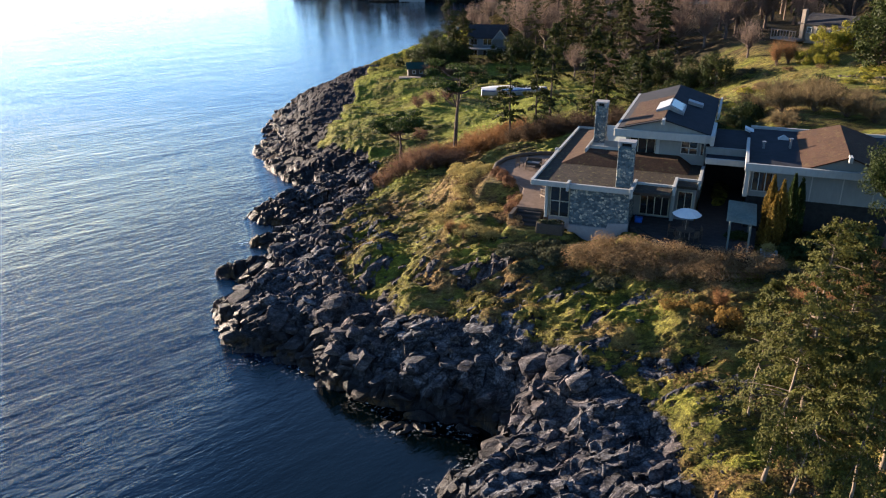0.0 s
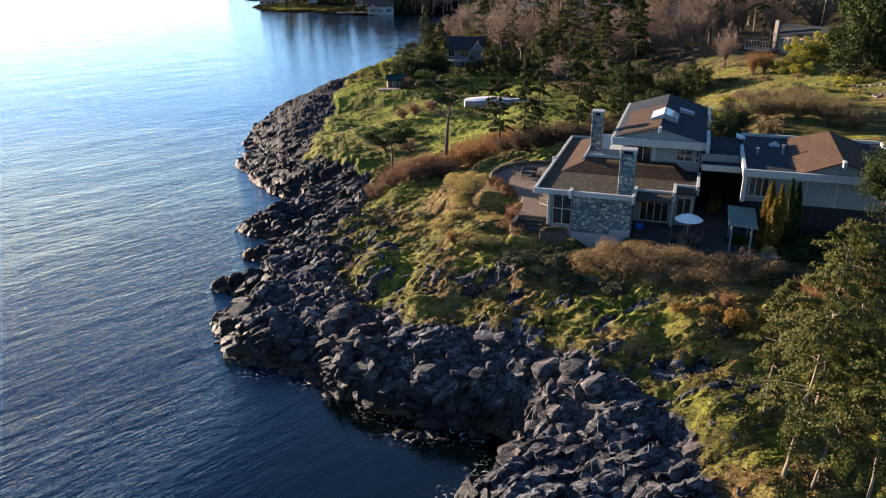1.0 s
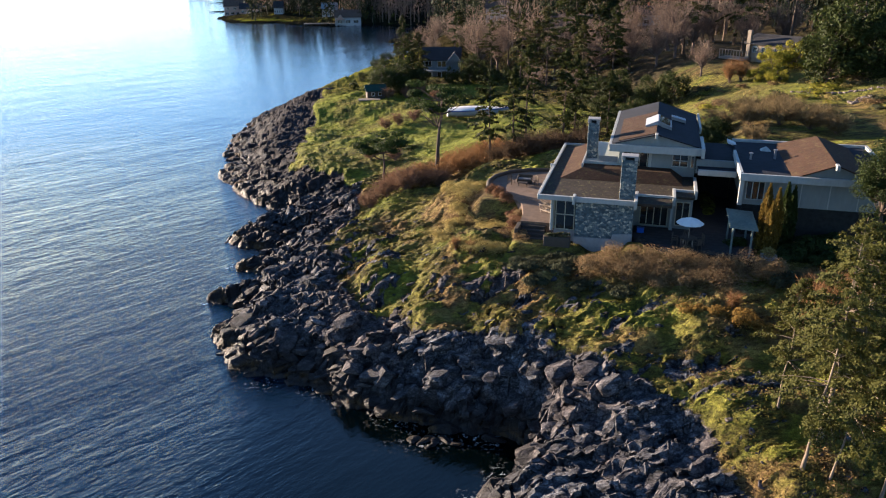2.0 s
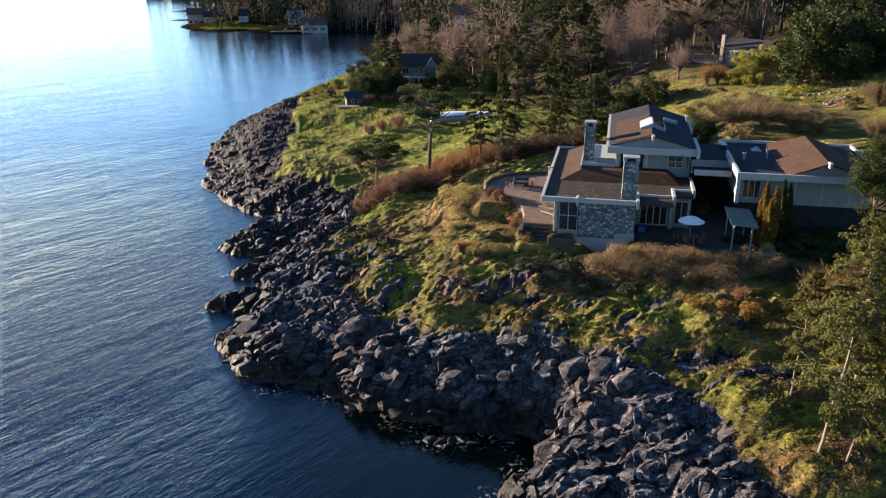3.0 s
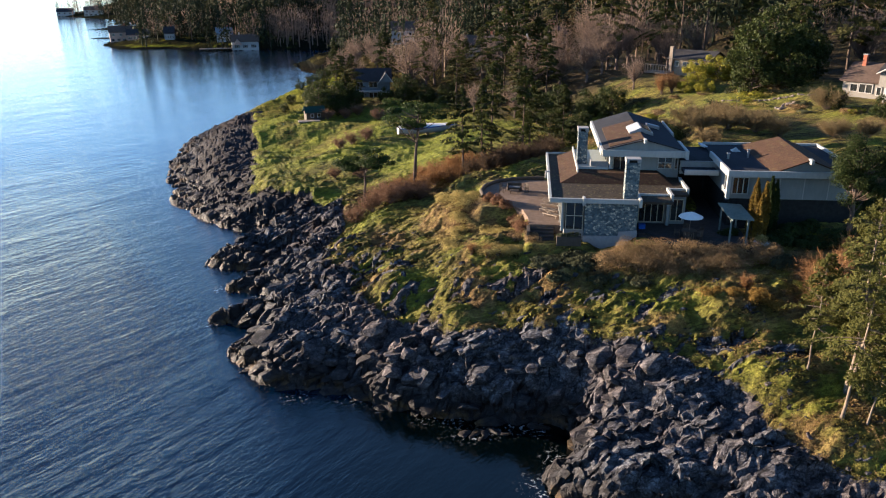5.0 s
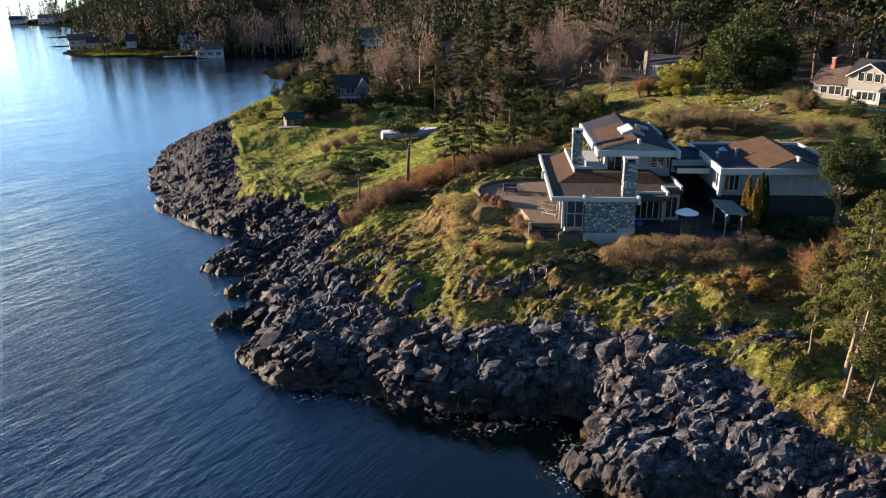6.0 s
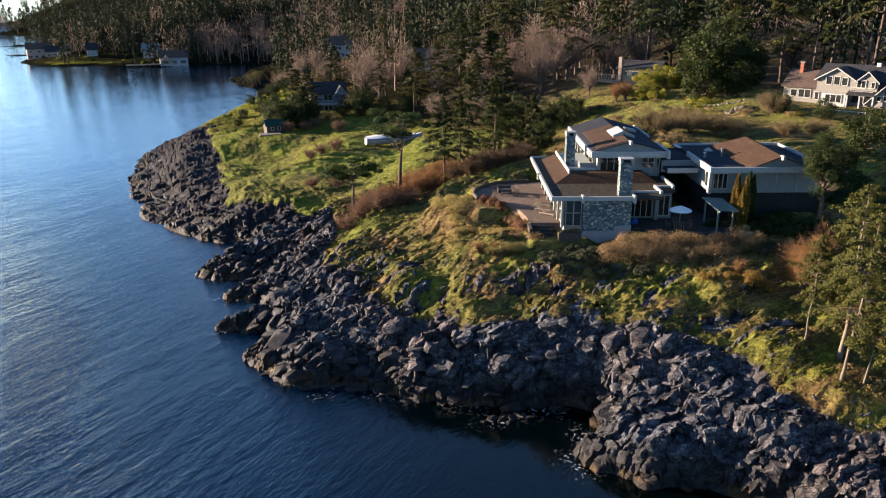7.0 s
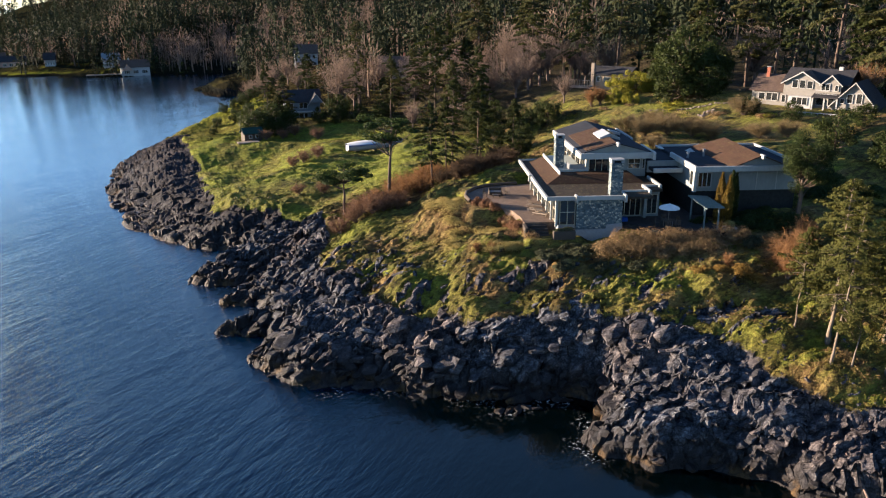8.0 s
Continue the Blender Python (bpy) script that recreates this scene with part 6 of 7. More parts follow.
# tan house with the stone chimney and a deck
th_ = cottage("tan_house", "low tan boarded house with a pale stone chimney", 54.6, 127.5, -58, 7.6, 6, 2.7, 3.9, TANWALL, ROOFDARK, ((1.5, 1.1, 0.9, 1.0, 1), (3.4, 1.0, 1.5, 1.1, 2), (5.8, 1.0, 1.7, 1.1, 2)), (0.4, -0.2, 4.7, WOOD), 'p', PAINTWHITE, 0.6)
for i in range(9):
    part("deck_rail_post", boxes((-3.6 + i * 0.55, -3.5 + i * 0.55, -2.6, -2.5, 0.2, 1.5)), WOOD, th_)
part("deck_rail", boxes((-3.6, 0.9, -2.62, -2.48, 1.42, 1.52)), WOOD, th_)
part("deck", boxes((-3.6, 1.0, -2.6, 0, -0.1, 0.2)), WOOD, th_)
for nm, lab, x, y, tn, w, d, h, tp, wm, rm in (
        ("far_house", "brown-roofed house with white trim among the trees", 41, 222, -20, 11, 8, 4.0, 6.6, TANWALL, ROOFBROWN), ("far_house", "white house half hidden in the trees by the cove", 34, 308, -10, 9, 8, 6.0, 9.0, PAINTWHITE, ROOFBROWN),
        ("far_house", "dark-roofed house half hidden in the wood", 66, 236, -12, 12, 8, 4.0, 6.0, GREYBLUE, ROOFDARK), 
        ("far_house", "small blue-roofed house on the far shore", -38, 430, 0, 8, 7, 4.5, 7.5, PAINTWHITE, GREYBLUE), ("far_house", "pink-walled house on the far shore", -98, 476, 10, 12, 9, 6, 9, PINKWALL, ROOFBROWN),
        ("far_house", "pink-walled low house on the far shore", -88, 470, 5, 12, 8, 3.5, 6, PINKWALL, ROOFDARK), ("far_house", "white-gabled house on the far shore", -66, 450, 0, 5, 6, 4, 7, PAINTWHITE, ROOFDARK),
        ("far_house", "white house on a distant point", -170, 800, 0, 16, 10, 6, 9, PAINTWHITE, ROOFBROWN), ("far_house", "white house on a distant point", -200, 830, 0, 14, 10, 6, 9, PAINTWHITE, ROOFDARK)):
    cottage(nm, lab, x, y, tn, w, d, h, tp, wm, rm, [(w * (i + 0.5) / 4, 1.0, w / 7, 1.3, 2) for i in range(4)] + ([(w * (i + 0.5) / 3, 3.8, w / 8, 1.2, 1) for i in range(3)] if h > 5 else []), (w * 0.7, d * 0.6, tp + 1.0, BRICK), 'p')
boat_house = cottage("boathouse", "pale boathouse with a brown roof on the rocks", -30, 405, 3, 13, 8, 4.5, 7.5, PAINTWHITE, ROOFBROWN, ((2.5, 1.2, 2.4, 1.6, 3), (6.5, 1.2, 2.4, 1.6, 3), (10.5, 1.2, 2.4, 1.6, 3)), (4, 4, 8.5, CONCRETE), 'p')
part("gable", gable_prism(0.5, 5.0, -2.5, 3, 3.0, 5.6), PINKWALL, boat_house)
gable_roof(boat_house, 0.5, 5.0, -2.5, 3, 3.0, 5.6, ROOFBROWN, 'q', 0.4, PAINTWHITE)
jt = thing("jetty", "stone and timber jetty on the far shore", "jetty", Matrix.Translation((-46, 407, 0)))
part("deck", boxes((0, 20, 0, 2.5, 0.9, 1.3)), WOOD, jt)
for i in range(6):
    part("pile", boxes((i * 3.8, i * 3.8 + 0.3, 0.3, 0.6, -2, 1.0)), DARKWOOD, jt)


# the laid-up boat on the lawn
def boat(x, y, turn):
    m = Matrix.Translation((x, y, gz(x, y) + 0.05)) @ Matrix.Rotation(radians(turn), 4, 'Z') @ Matrix.Scale(1.15, 4)
    ob = thing("boat", "white boat laid up on the grass under a pale cover", "boat", m)
    stations = np.linspace(0, 1, 13)
    rows, deck = [], []
    for s in stations:
        half = 1.55 * (1 - max(0, (s - 0.35) / 0.65) ** 2.2) * min(1.0, 0.55 + 2.6 * s) + 0.02
        dz = 1.05 + 0.18 * s
        rows.append([(s * 9.6, -half, dz), (s * 9.6, -half * 0.92, 0.45), (s * 9.6, -half * 0.55, 0.12), (s * 9.6, 0, 0.0), (s * 9.6, half * 0.55, 0.12), (s * 9.6, half * 0.92, 0.45), (s * 9.6, half, dz)])
        deck.append([(s * 9.6, -half * 0.94, dz + 0.02), (s * 9.6, -half * 0.4, dz + 0.30 * math.sin(math.pi * min(1, s + 0.2))), (s * 9.6, half * 0.4, dz + 0.30 * math.sin(math.pi * min(1, s + 0.2))), (s * 9.6, half * 0.94, dz + 0.02)])

    def skin(rr, close):
        k = len(rr[0])
        vs = [p for r in rr for p in r]
        fs = [(i * k + j, i * k + j + 1, (i + 1) * k + j + 1, (i + 1) * k + j) for i in range(len(rr) - 1) for j in range(k - 1)]
        if close:
            fs.append(tuple(range(k)))
        return vs, fs
    hang(new("hull", mesh_of("hull", *skin(rows, True), PAINTWHITE, True)), ob)
    hang(new("cover", mesh_of("cover", *skin(deck, False), CANVAS, True)), ob, "pale canvas cover")
    v, f = joined([tube([(s * 9.6, sg * (1.57 * (1 - max(0, (s - 0.35) / 0.65) ** 2.2) * min(1.0, 0.55 + 2.6 * s) + 0.02), 0.98 + 0.18 * s) for s in stations], [0.05] * 13, 5) for sg in (-1, 1)])
    hang(new("rubbing_strake", mesh_of("strake", v, f, BLUE, True)), ob, "blue rubbing strake")
    for p in (1.5, 4.5, 7.5):
        part("cradle", boxes((p, p + 0.2, -0.9, 0.9, -0.25, 0.15)), DARKWOOD, ob)


boat(3.4, 128.6, 3)


# ------------------------------------------------------------------ trees round about, and the woods
FIRMIX = leafy("olive_fir_needles", (0.012, 0.014, 0.005), (0.060, 0.058, 0.016))
EVERDARK = leafy("deep_evergreen_leaves", (0.006, 0.009, 0.003), (0.040, 0.050, 0.012), 0.5)
darkf = [conifer_meshes("wood_fir", 200 + i, 14 + 1.5 * i, 0.1 + 0.06 * i, 4.6 + 0.3 * i, 22, 0.5, (FIR, FIRMIX)[i % 2], BARK, 0.22 + 0.08 * (i % 3), 0.55 + 0.1 * (i % 3)) for i in range(6)]
bare = [twig_meshes("bare_tree", 210 + i, 11, 4.6, 50, 48, TWIGSGREY, GREYBARK, 0.28, 1.1) for i in range(3)]
ever = [clump_meshes("evergreen", 220 + i, 9, 4.2, 0.50, 60, 70, 0.52, EVERDARK, BARK, 0.8, 0.1, 0.22) for i in range(2)]
lime = clump_meshes("lime_bush", 226, 4.0, 2.6, 0.45, 34, 140, 0.26, LIMESHRUB, BARK, 0.8, 0.0, 0.1)
redt = twig_meshes("red_tree", 227, 7.5, 3.6, 46, 60, REDTWIG, GREYBARK, 0.2, 0.8)
oran = twig_meshes("orange_bush", 228, 3.6, 1.4, 30, 60, REDTWIG, GREYBARK, 0, 0.8)
PLACES = (
    ("evergreen_tree", ever, "broad dark evergreen behind the meadow", "evergreens behind the meadow", ((55, 103, 0.95), (58.5, 105.5, 1.15), (62.5, 108, 1.15), (66.5, 107.5, 0.85), (60, 101.5, 0.75), (70, 110, 0.9), (65, 112.5, 1.0), (28, 125, 0.6), (33, 128, 0.6), (38.5, 117, 0.55), (36, 121, 0.55),
     (30.5, 112, 0.5), (27.5, 108, 0.45), (26.5, 115, 0.5), (-4.4, 163, 0.7), (-1.4, 165.5, 0.75), (-6.6, 168, 0.7), (-6, 196, 0.4), (-8, 188, 0.35), (-2.5, 204, 0.42), (1, 213, 0.4), (-4, 192, 0.3), (-14, 181, 0.22), (-12, 189, 0.28), (-9, 200, 0.28), (-16, 171, 0.18), (12, 166, 0.6), (-7.6, 160.5, 0.62), (-3.0, 161, 0.55), (0.4, 164, 0.5), (7.4, 163.5, 0.42), (11, 161.5, 0.45), (15, 158.5, 0.42), (19, 155, 0.5), (47.5, 62.5, 0.55), (50.5, 57, 0.6), (76, 70, 0.6), (64, 72, 0.35), (58.6, 80, 0.35), (56.4, 86, 0.3))),
    ("fir_tree", darkf, "dark fir at the edge of the wood", "firs at the edge of the wood", ((-1.2, 166.5, 0.62), (0.6, 168.5, 0.7), (-2.5, 172, 0.8), (25, 150, 0.9), (31, 153, 1.0), (20, 152, 0.75), (37, 150, 1.0), (29.5, 140, 0.8), (35, 139, 0.9), (50, 144, 1.1), (60.5, 141, 1.1), (66.5, 136, 1.15), (71, 128, 1.1), (75, 121, 1.2), (72.5, 116, 1.1),
     (80, 112, 1.3), (84, 104, 1.35), (86, 97, 1.3), (84, 90, 1.25), (88, 84, 1.3), (92, 92, 1.4), (82, 82, 1.1), (90, 76, 1.2), (23, 184, 1.0), (12, 193, 0.9), (26.5, 168, 0.9), (39, 165, 1.1), (45, 160, 1.1), (54, 155, 1.15), (15.5, 160, 0.6), (22, 162, 0.7))),
    ("bare_tree", bare, "leafless tree with a pale branching crown", "leafless trees among the firs", ((14.2, 170.5, 1.45), (42, 136, 0.8), (46.5, 139, 0.9), (51, 142, 0.95), (39, 142, 0.85), (60, 138, 0.8), (34, 146, 0.8), (4, 212, 0.6), (8, 222, 0.7), (12, 205, 0.65), (2, 228, 0.6), (10, 238, 0.7), (6, 200, 0.5), (14, 228, 0.8), (16, 214, 0.7), (7, 248, 0.6), (19.0, 175.5, 1.0), (49, 150, 1.0), (57, 149, 1.0), (63, 147, 0.95), (36.5, 158, 1.0), (43, 155, 0.95), (29, 160, 0.9), (69, 142, 1.0), (78, 130, 1.1), (20.6, 140, 0.6), (26.5, 133, 0.6), (44, 120.5, 0.5), (30, 188, 1.0), (37, 182, 1.05), (45, 172, 1.1), (55.5, 165, 1.1), (90, 120, 1.1), (24, 198, 1.0))),
    ("lime_bush", (lime,), "bright yellow-green bush in the garden", "yellow-green bushes in the garden", ((55.5, 119, 1.0), (58.8, 118, 1.1), (62, 117, 0.9), (52.2, 113.5, 0.6), (49.4, 112.4, 0.55), (51, 109.5, 0.6))),
    ("red_tree", (redt,), "leafless tree with orange-red twigs", "red-twigged trees", ((77.0, 82.5, 1.0),)),
    ("orange_bush", (oran,), "bare orange-twigged bush on the slope", "orange-twigged bushes", ((46.2, 114.6, 1.0), (47.6, 113.8, 0.9), (21.6, 43.8, 0.85), (22.8, 44.4, 0.95), (24.2, 45.2, 1.0), (25.6, 46.2, 0.9), (27, 47.4, 0.85), (23.0, 46.0, 0.8), (28.6, 48.6, 0.8), (17.4, 47.2, 0.4), (-1.4, 63.4, 0.42), (-0.2, 62.4, 0.4))))
for nm, kinds, lab, grp, spots in PLACES:
    for i, (x, y, s) in enumerate(spots):
        k = i % len(kinds)
        m = at(x, y, 0.15, i * 53, s * (0.92 + 0.16 * ((i * 7) % 5) / 4))
        nms = ("stem", "twig_crown") if nm in ("red_tree", "orange_bush", "bare_tree") else ("trunk", "crown")
        planted(nm, kinds[k], m, lab, "tree" if "tree" in nm else "shrub", grp, nms)


def wood(name, protos, spots, mat, label):
    """Far woods: one joined object of many trees."""
    rg = np.random.default_rng(17)
    pieces = []
    z = ground_z(spots[:, 0], spots[:, 1])
    for i, (x, y) in enumerate(spots):
        v, f = protos[rg.integers(len(protos))]
        a, s = rg.uniform(0, 2 * np.pi), rg.uniform(0.45, 1.25)
        c, n = math.cos(a) * s, math.sin(a) * s
        w = np.column_stack([v[:, 0] * c - v[:, 1] * n + x, v[:, 0] * n + v[:, 1] * c + y, v[:, 2] * s * rg.uniform(0.85, 1.2) + z[i] - 0.3])
        pieces.append((w, f))
    v, f = joined(pieces)
    return tagged(new(name, mesh_of(name, v, f, mat)), label, "wood", kind="stuff")


def far_fir(seed, h, r, n):
    rg = np.random.default_rng(seed)
    t = rg.uniform(0.0, 1, n) ** 0.8
    a = rg.uniform(0, 2 * np.pi, n)
    rr = r * 1.15 * (1 - t) ** (0.45 + 0.12 * (seed % 5)) * rg.uniform(0.35, 1.1, n) * (1 + 0.3 * np.sin(a * 3 + t * 17 + seed))
    c = np.column_stack([rr * np.cos(a), rr * np.sin(a), h * (0.12 + 0.88 * t)])
    d = np.column_stack([np.cos(a), np.sin(a), -0.3 * np.ones(n)])
    v, f = leaves(c, d, 1.5, 0.8, rg, 0.3, d + np.array([0, 0, 0.75]))
    tv, tf = tube([(0, 0, -1), (0, 0, h * 0.5), (0, 0, h)], [0.3, 0.2, 0.03], 4)
    return joined([(v, f), (tv, tf)])


def far_bare(seed, h, r, n):
    rg = np.random.default_rng(seed)
    q = rg.normal(0, 1, (n, 3))
    q /= np.linalg.norm(q, axis=1)[:, None]
    q *= rg.uniform(0.4, 1, (n, 1)) ** 0.5
    c = np.column_stack([q[:, 0] * r, q[:, 1] * r, h * 0.6 + q[:, 2] * h * 0.4])
    v, f = leaves(c, q + np.array([0, 0, 0.8]), 2.0, 0.17, rg)
    tv, tf = tube([(0, 0, -1), (0, 0, h * 0.4), (0.2, 0, h * 0.8)], [0.3, 0.2, 0.05], 4)
    return joined([(v, f), (tv, tf)])


rg = np.random.default_rng(33)
cand = np.vstack([np.column_stack([rg.uniform(15, 250, 1500), rg.uniform(150, 420, 1500)]), np.column_stack([rg.uniform(78, 250, 380), rg.uniform(40, 170, 380)]),
                  np.column_stack([rg.uniform(-120, 330, 600), rg.uniform(470, 660, 600)]), np.column_stack([rg.uniform(-150, 140, 1500), rg.uniform(400, 500, 1500)]), np.column_stack([rg.uniform(-420, -90, 250), rg.uniform(620, 1300, 250)]), np.column_stack([rg.uniform(-230, -20, 420), rg.uniform(660, 1000, 420)])])
cd = inland(cand[:, 0], cand[:, 1])
keep = (cd > np.where(cand[:, 1] > 400, 4, 9)) & ~((cand[:, 0] < 60) & (cand[:, 1] < 185)) & ~((cand[:, 0] < 28) & (cand[:, 1] < 260) & (cand[:, 0] < 0.35 * (cand[:, 1] - 150)))
for hx, hy, r in ((46, 224, 9), (39, 308, 10), (72, 238, 10), (-24, 405, 12), (-92, 474, 14), (-82, 468, 12), (-64, 448, 8), (-36, 430, 8), (-60, 440, 12), (-45, 438, 8), (-90, 455, 14), (72, 86, 14), (60, 128, 12), (-70, 428, 9), (-52, 425, 9)):
    keep &= (cand[:, 0] - hx) ** 2 + (cand[:, 1] - hy + r * 0.6) ** 2 > r * r
for hx, hy in ((46, 226), (38, 312), (72, 240), (-92, 474), (-60, 452)):
    along = np.clip((cand @ np.array([hx, hy], float)) / (hx * hx + hy * hy), 0.7, 1.0)
    keep &= np.hypot(cand[:, 0] - along * hx, cand[:, 1] - along * hy) > 7
cand = cand[keep]
is_bare = fbm(cand[:, 0] / 60, cand[:, 1] / 60, 3, 77) + rg.normal(0, 0.2, len(cand)) > 0.16
fir_spots, bare_spots = cand[~is_bare], cand[is_bare]
wood("conifer_wood", [far_fir(300 + i, 15 + 2 * i, 3.4 + 0.35 * i, 84) for i in range(5)], fir_spots, FAR, "dark conifer wood on the far hillside")
wood("leafless_wood", [far_bare(310 + i, 12 + i, 4.0, 68) for i in range(3)], bare_spots, TWIGSGREY, "leafless brown trees among the far conifers")

# mixed planting in the garden behind the house
rg = np.random.default_rng(71)
kinds = [(mat, lab, [shrub_mesh("garden_shrub", 600 + 10 * a + b, 1.0, 1.0, 1.0, 520, 0.2, mat, 0.45, 0.5, 10) for b in range(2)]) for a, (mat, lab) in enumerate((
    (LIMESHRUB, "low yellow-green shrub in the garden"), (BROWNSHRUB, "winter-brown leafless-looking shrub in the garden"), (GREYSHRUB, "grey-green low shrub in the garden"), (GREENSHRUB, "dark green low shrub in the garden"), (STRAW, "straw-coloured clump of garden grass")))]
for i in range(64):
    x, y = rg.uniform(33, 61), rg.uniform(82, 116)
    mat, lab, mes = kinds[int(rg.choice(5, p=(0.16, 0.28, 0.2, 0.2, 0.16)))]
    ob = new("garden_shrub", mes[i % 2])
    w = rg.uniform(0.8, 2.0)
    ob.matrix_world = Matrix.LocRotScale((x, y, gz(x, y) - 0.1), Euler((0, 0, rg.uniform(0, 6))), (w, w * rg.uniform(0.6, 1.0), w * rg.uniform(0.45, 0.8)))
    tagged(ob, lab, "shrub", "shrubs in the garden behind the house")


# ------------------------------------------------------------------ rocks and rough growth on the headland
def rock_proto(seed):
    """An angular block of bedrock: the hull of a few points on a squared-off lump."""
    rg = np.random.default_rng(seed)
    q = rg.uniform(-1, 1, (24, 3))
    q /= np.maximum(np.abs(q).max(axis=1), 0.80 * np.linalg.norm(q, axis=1))[:, None]
    q *= np.array([1.0, rg.uniform(0.6, 0.9), rg.uniform(0.45, 0.75)])
    bm = bmesh.new()
    for p in q:
        bm.verts.new(p)
    out = bmesh.ops.convex_hull(bm, input=bm.verts)
    bmesh.ops.delete(bm, geom=[v for v in out["geom_interior"] if isinstance(v, bmesh.types.BMVert)], context='VERTS')
    bmesh.ops.triangulate(bm, faces=bm.faces)
    bm.verts.index_update()
    v = np.array([p.co[:] for p in bm.verts])
    f = np.array([[w.index for w in fc.verts] for fc in bm.faces])
    bm.free()
    return v, f


protos = [rock_proto(400 + i) for i in range(24)]
proto_me = [mesh_of("rock", v, f, ROCK) for v, f in protos]
rg = np.random.default_rng(41)
n_try = 60000
px, py = rg.uniform(-42, 24, n_try), 27 + 175 * rg.uniform(0, 1, n_try) ** 1.5
_, prock, _, _, pd = land(px, py)


def steepness(x, y):
    return np.hypot(ground_z(x + 0.7, y) - ground_z(x - 0.7, y), ground_z(x, y + 0.7) - ground_z(x, y - 0.7)) / 1.4


ok = (prock > 0.45) & (pd > -1.6) & (pd < 19) & (rg.random(n_try) < np.where(py < 44, 0.026, np.where(py < 60, 0.034, np.where(py < 105, 0.012, 0.010))) * np.sqrt(1 + 5.0 * steepness(px, py) ** 2))
stone = (prock < 0.45) & (within(px, py, VERGE) < 9) & (py < 80) & (rg.random(n_try) < 0.05)
px, py, size = np.concatenate([px[ok], px[stone]]), np.concatenate([py[ok], py[stone]]), np.concatenate([np.clip(np.exp(rg.normal(-1.1, 0.5, ok.sum())), 0.14, 0.75), rg.uniform(0.12, 0.4, stone.sum())])
# large jointed blocks that make up the steep faces
bx_, by_ = rg.uniform(-24, 13, 9000), rg.uniform(29, 88, 9000)
_, brock, _, _, bd = land(bx_, by_)
rank_ok = (brock > 0.6) & (bd > -0.3) & (bd < 7) & (steepness(bx_, by_) > 0.75) & (by_ > 42) & ((by_ < 61) | (rg.random(9000) < 0.2))
chosen = []
for i in np.flatnonzero(rank_ok):
    r = float(np.clip(np.exp(rg.normal(-0.25, 0.32)), 0.45, 1.35))
    if all((bx_[i] - a) ** 2 + (by_[i] - b) ** 2 > (0.62 * (r + q)) ** 2 for a, b, q in chosen):
        chosen.append((bx_[i], by_[i], r))
chosen = np.array(chosen)
px, py, size = np.concatenate([px, chosen[:, 0]]), np.concatenate([py, chosen[:, 1]]), np.concatenate([size, chosen[:, 2]])
pz = ground_z(px, py)
order = np.lexsort(((px - 5) ** 2 + (py - 41) ** 2, np.where(size > 0.5, 0, 1)))
pieces = []
for rank, i in enumerate(order):
    k = int(rg.integers(len(protos)))
    big = size[i] > 0.75
    e = Euler((rg.normal(0.0, 0.28), rg.normal(-0.18, 0.28), radians(8) + rg.normal(0, 0.5)))
    s = size[i]
    m = Matrix.LocRotScale((px[i], py[i], pz[i] - (0.30 if big else 0.42) * s), e, (s * (1.2 if big else 1.45), s, s * rg.uniform(0.75, 1.1) if big else s * rg.uniform(0.45, 0.85)))
    if rank < 300:
        ob = new("rock", proto_me[k])
        ob.matrix_world = m
        ob.parent = ground
    else:
        a = np.array(m)
        v, f = protos[k]
        pieces.append((v @ a[:3, :3].T + a[:3, 3], f))
v, f = joined(pieces)
rocks = new("shore_rocks", mesh_of("shore_rocks", v, f, ROCK))
rocks.parent = ground
tagged(rocks, "angular grey shore rocks, wet and shade-darkened near the water", kind="stuff")

# tufts of grass and heath on the slopes
n_try = 80000
tx, ty = rg.uniform(-24, 34, n_try), 28 + 170 * rg.uniform(0, 1, n_try) ** 2.0
_, trock, tdry, tlush, td = land(tx, ty)
tu, tv_ = house_uv(tx, ty)
clear = ~((tu > -11) & (tu < 26) & (tv_ > -0.4) & (tv_ < 25)) & ~((tu > 4.2) & (tu < 15) & (tv_ > -4) & (tv_ < 1))
ok = (trock < 0.5) & (td > 1.5) & clear
tx, ty, tdry, tlush = tx[ok], ty[ok], tdry[ok], tlush[ok]
tz = ground_z(tx, ty)
MOSSBLADE = leafy("moss_and_grass", (0.032, 0.027, 0.007), (0.155, 0.130, 0.028), 0.8)
LUSHBLADE = leafy("fresh_green_grass", (0.034, 0.040, 0.007), (0.150, 0.162, 0.020), 0.8)
HEATHBLADE = leafy("brown_heath", (0.050, 0.034, 0.014), (0.185, 0.125, 0.050), 0.8)
kind = np.where(tdry + rg.normal(0, 0.2, len(tx)) > 0.5, 2, np.where(tlush + rg.normal(0, 0.2, len(tx)) > 0.5, 1, 0))
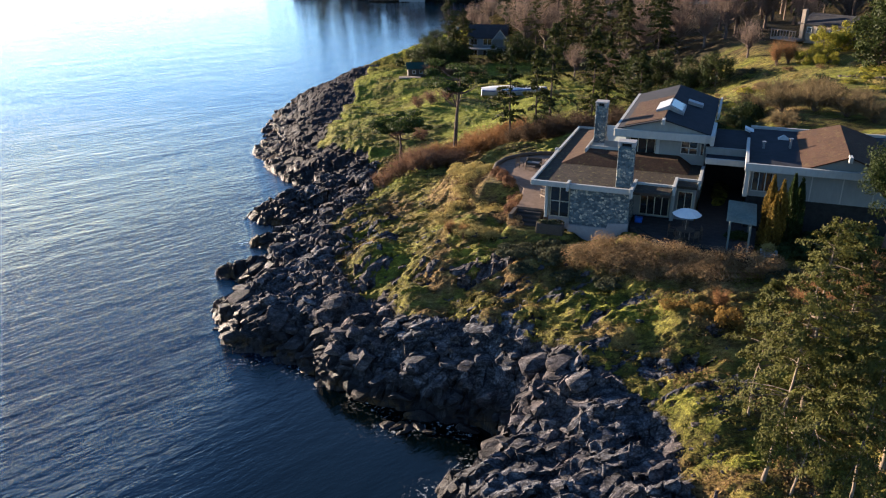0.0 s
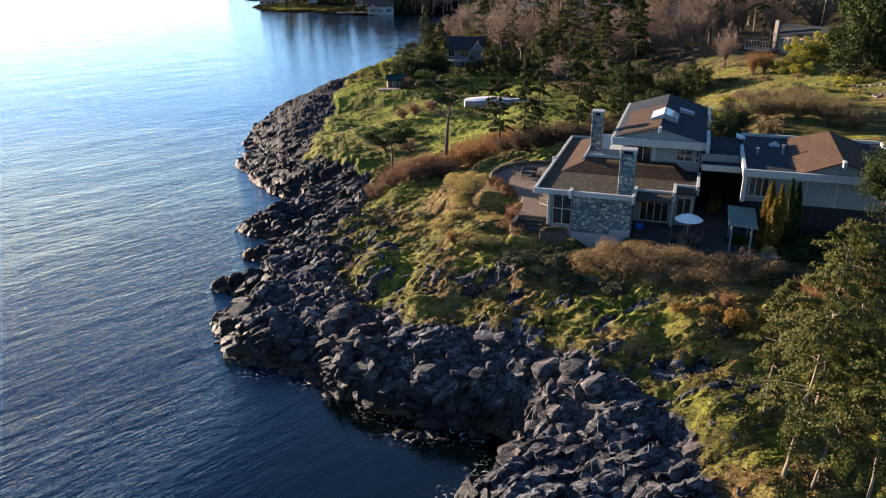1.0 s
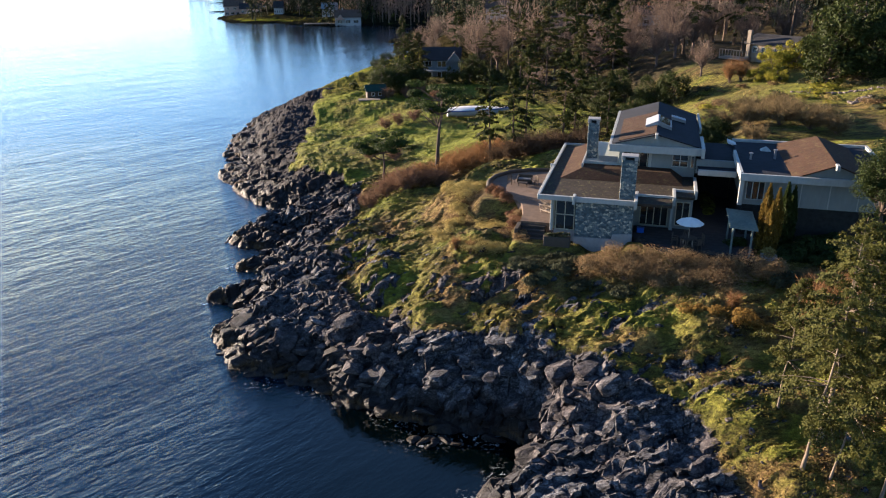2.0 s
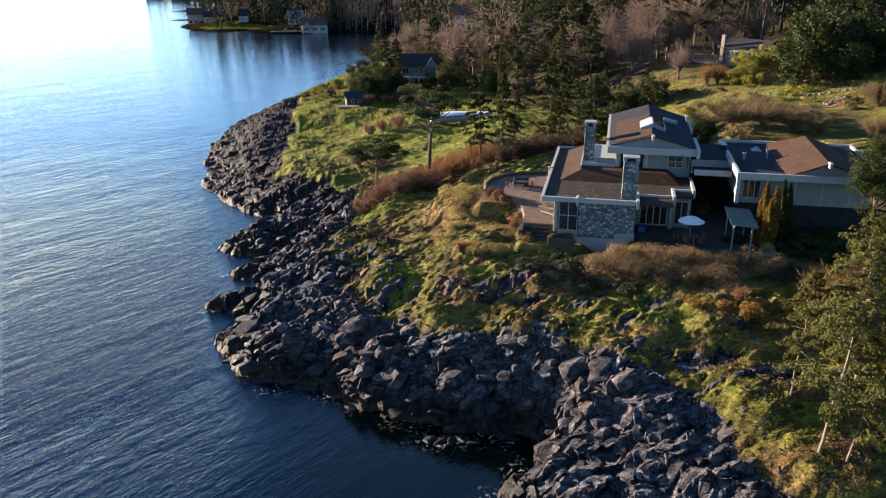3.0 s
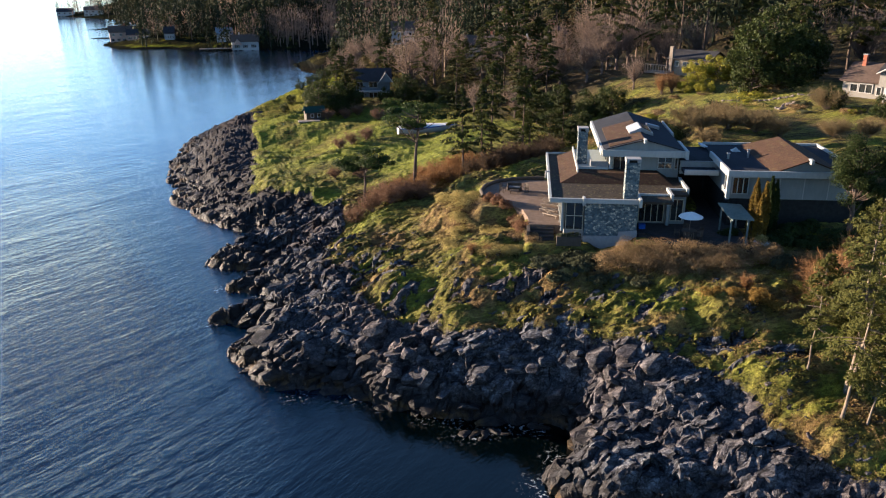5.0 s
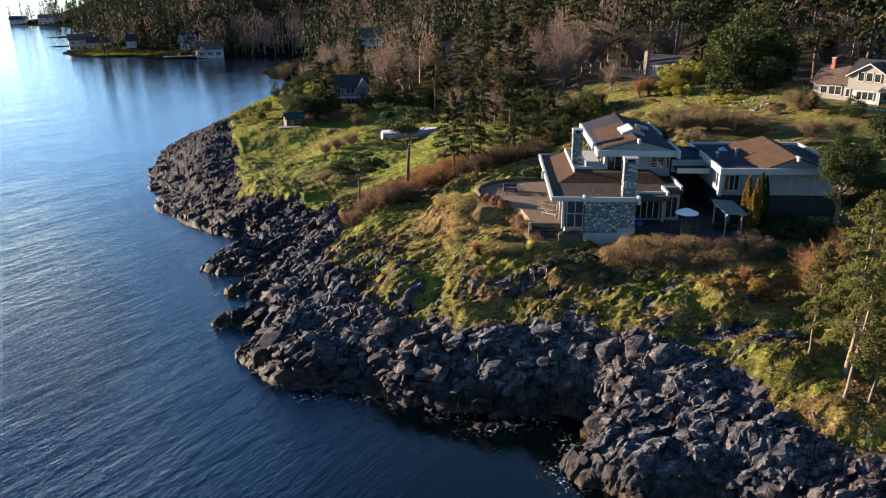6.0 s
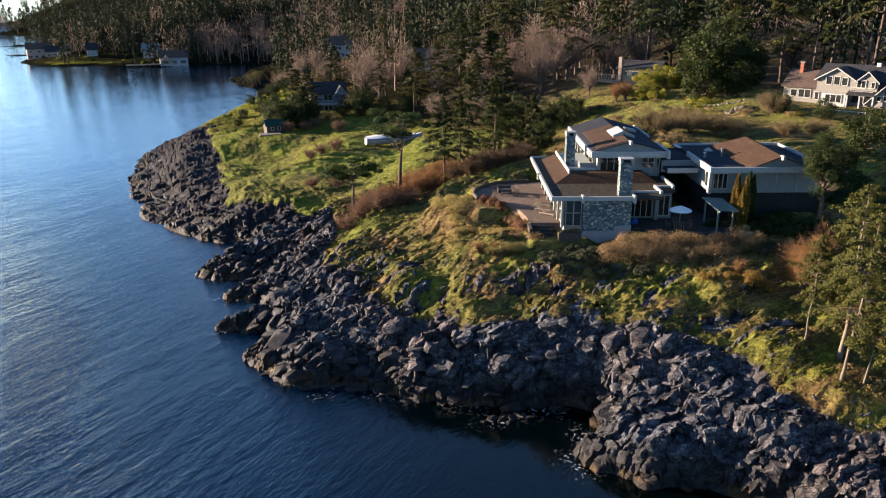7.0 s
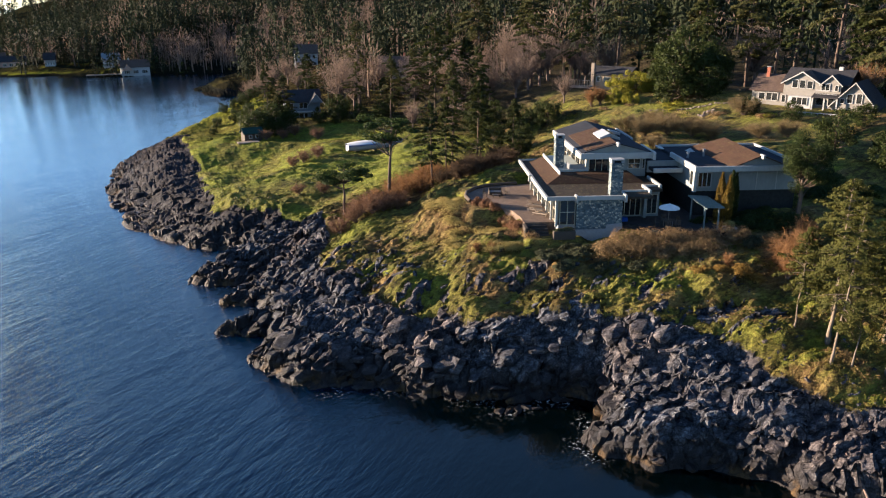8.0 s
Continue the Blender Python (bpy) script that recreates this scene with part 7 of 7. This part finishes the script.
for k, nm, mat, lab, ht in (
        (0, "moss_tufts", MOSSBLADE, "olive moss and rough grass tufts", 0.115), (1, "grass_tufts", LUSHBLADE, "fresh green grass tufts", 0.11), (2, "heath_tufts", HEATHBLADE, "brown heath and dead bracken tufts", 0.14)):
    sel = kind == k
    c0 = np.column_stack([tx[sel], ty[sel], tz[sel]])
    per = 5
    c = np.repeat(c0, per, axis=0) + rg.normal(0, 1, (len(c0) * per, 3)) * np.array([0.22, 0.22, 0.03]) + np.array([0, 0, ht * 0.4])
    d = rg.normal(0, 0.9, (len(c), 3)) * np.array([1, 1, 0.5]) + np.array([0, 0, 0.5])
    tagged(new(nm, mesh_of(nm, *leaves(c, d, ht * 1.7, ht * 0.42, rg), mat)), lab, "grass", kind="stuff")

# a bleached log on the shore rocks, and half-drowned stones in the cove
lp = np.array([(11.1, 27.3, gz(11.1, 27.3) + 0.22), (10.95, 26.0, 0.5 * (gz(11.1, 27.3) + gz(10.8, 24.6)) + 0.42), (10.8, 24.6, gz(10.8, 24.6) + 0.22)])
lv, lf = tube(lp, [0.06, 0.09, 0.11], 9)
tagged(new("driftwood_log", mesh_of("driftwood_log", lv, lf, GREYBARK, True)), "bleached driftwood log lying on the shore rocks", "driftwood")
for i, (x, y, r) in enumerate(((-6.2, 48.3, 0.55), (-5.3, 48.0, 0.7), (-4.4, 47.8, 0.5), (-3.6, 48.1, 0.6), (-2.9, 47.6, 0.4), (-5.0, 47.4, 0.35))):
    st_ob = new("wet_stone", proto_me[i])
    st_ob.matrix_world = Matrix.LocRotScale((x, y, -0.12 * r), Euler((0.1 * i, -0.1, 0.8 * i)), (1.3 * r, r, 0.5 * r))
    tagged(st_ob, "dark wet stone awash in the cove", "rock", "stones awash in the cove")

# a row of pale stones along the garden bed, and a heap of them below it
PALESTONE = surface("pale_garden_stone", (0.06, 0.050, 0.044), (0.13, 0.108, 0.095), 5.0, 0.85)
stone_me = [mesh_of("garden_stone", v, f, PALESTONE) for v, f in protos[:6]]
rg = np.random.default_rng(91)
for i in range(44):
    t = i / 31
    x, y = (49.3 + 10.3 * t, 101.1 - 7.9 * t) if i < 32 else (53.7 + rg.normal(0, 0.9), 92.6 + rg.normal(0, 0.5))
    x, y = x + rg.normal(0, 0.15), y + rg.normal(0, 0.2)
    r = rg.uniform(0.16, 0.32) if i < 32 else rg.uniform(0.22, 0.45)
    ob = new("garden_stone", stone_me[i % 6])
    ob.matrix_world = Matrix.LocRotScale((x, y, gz(x, y) + 0.15 * r), Euler((0, 0, rg.uniform(0, 6))), (1.2 * r, r, 0.8 * r))
    tagged(ob, "pale pinkish stone edging the garden bed" if i < 32 else "pale pinkish stone heaped on the grass", "stone", "stones in the garden behind the house")
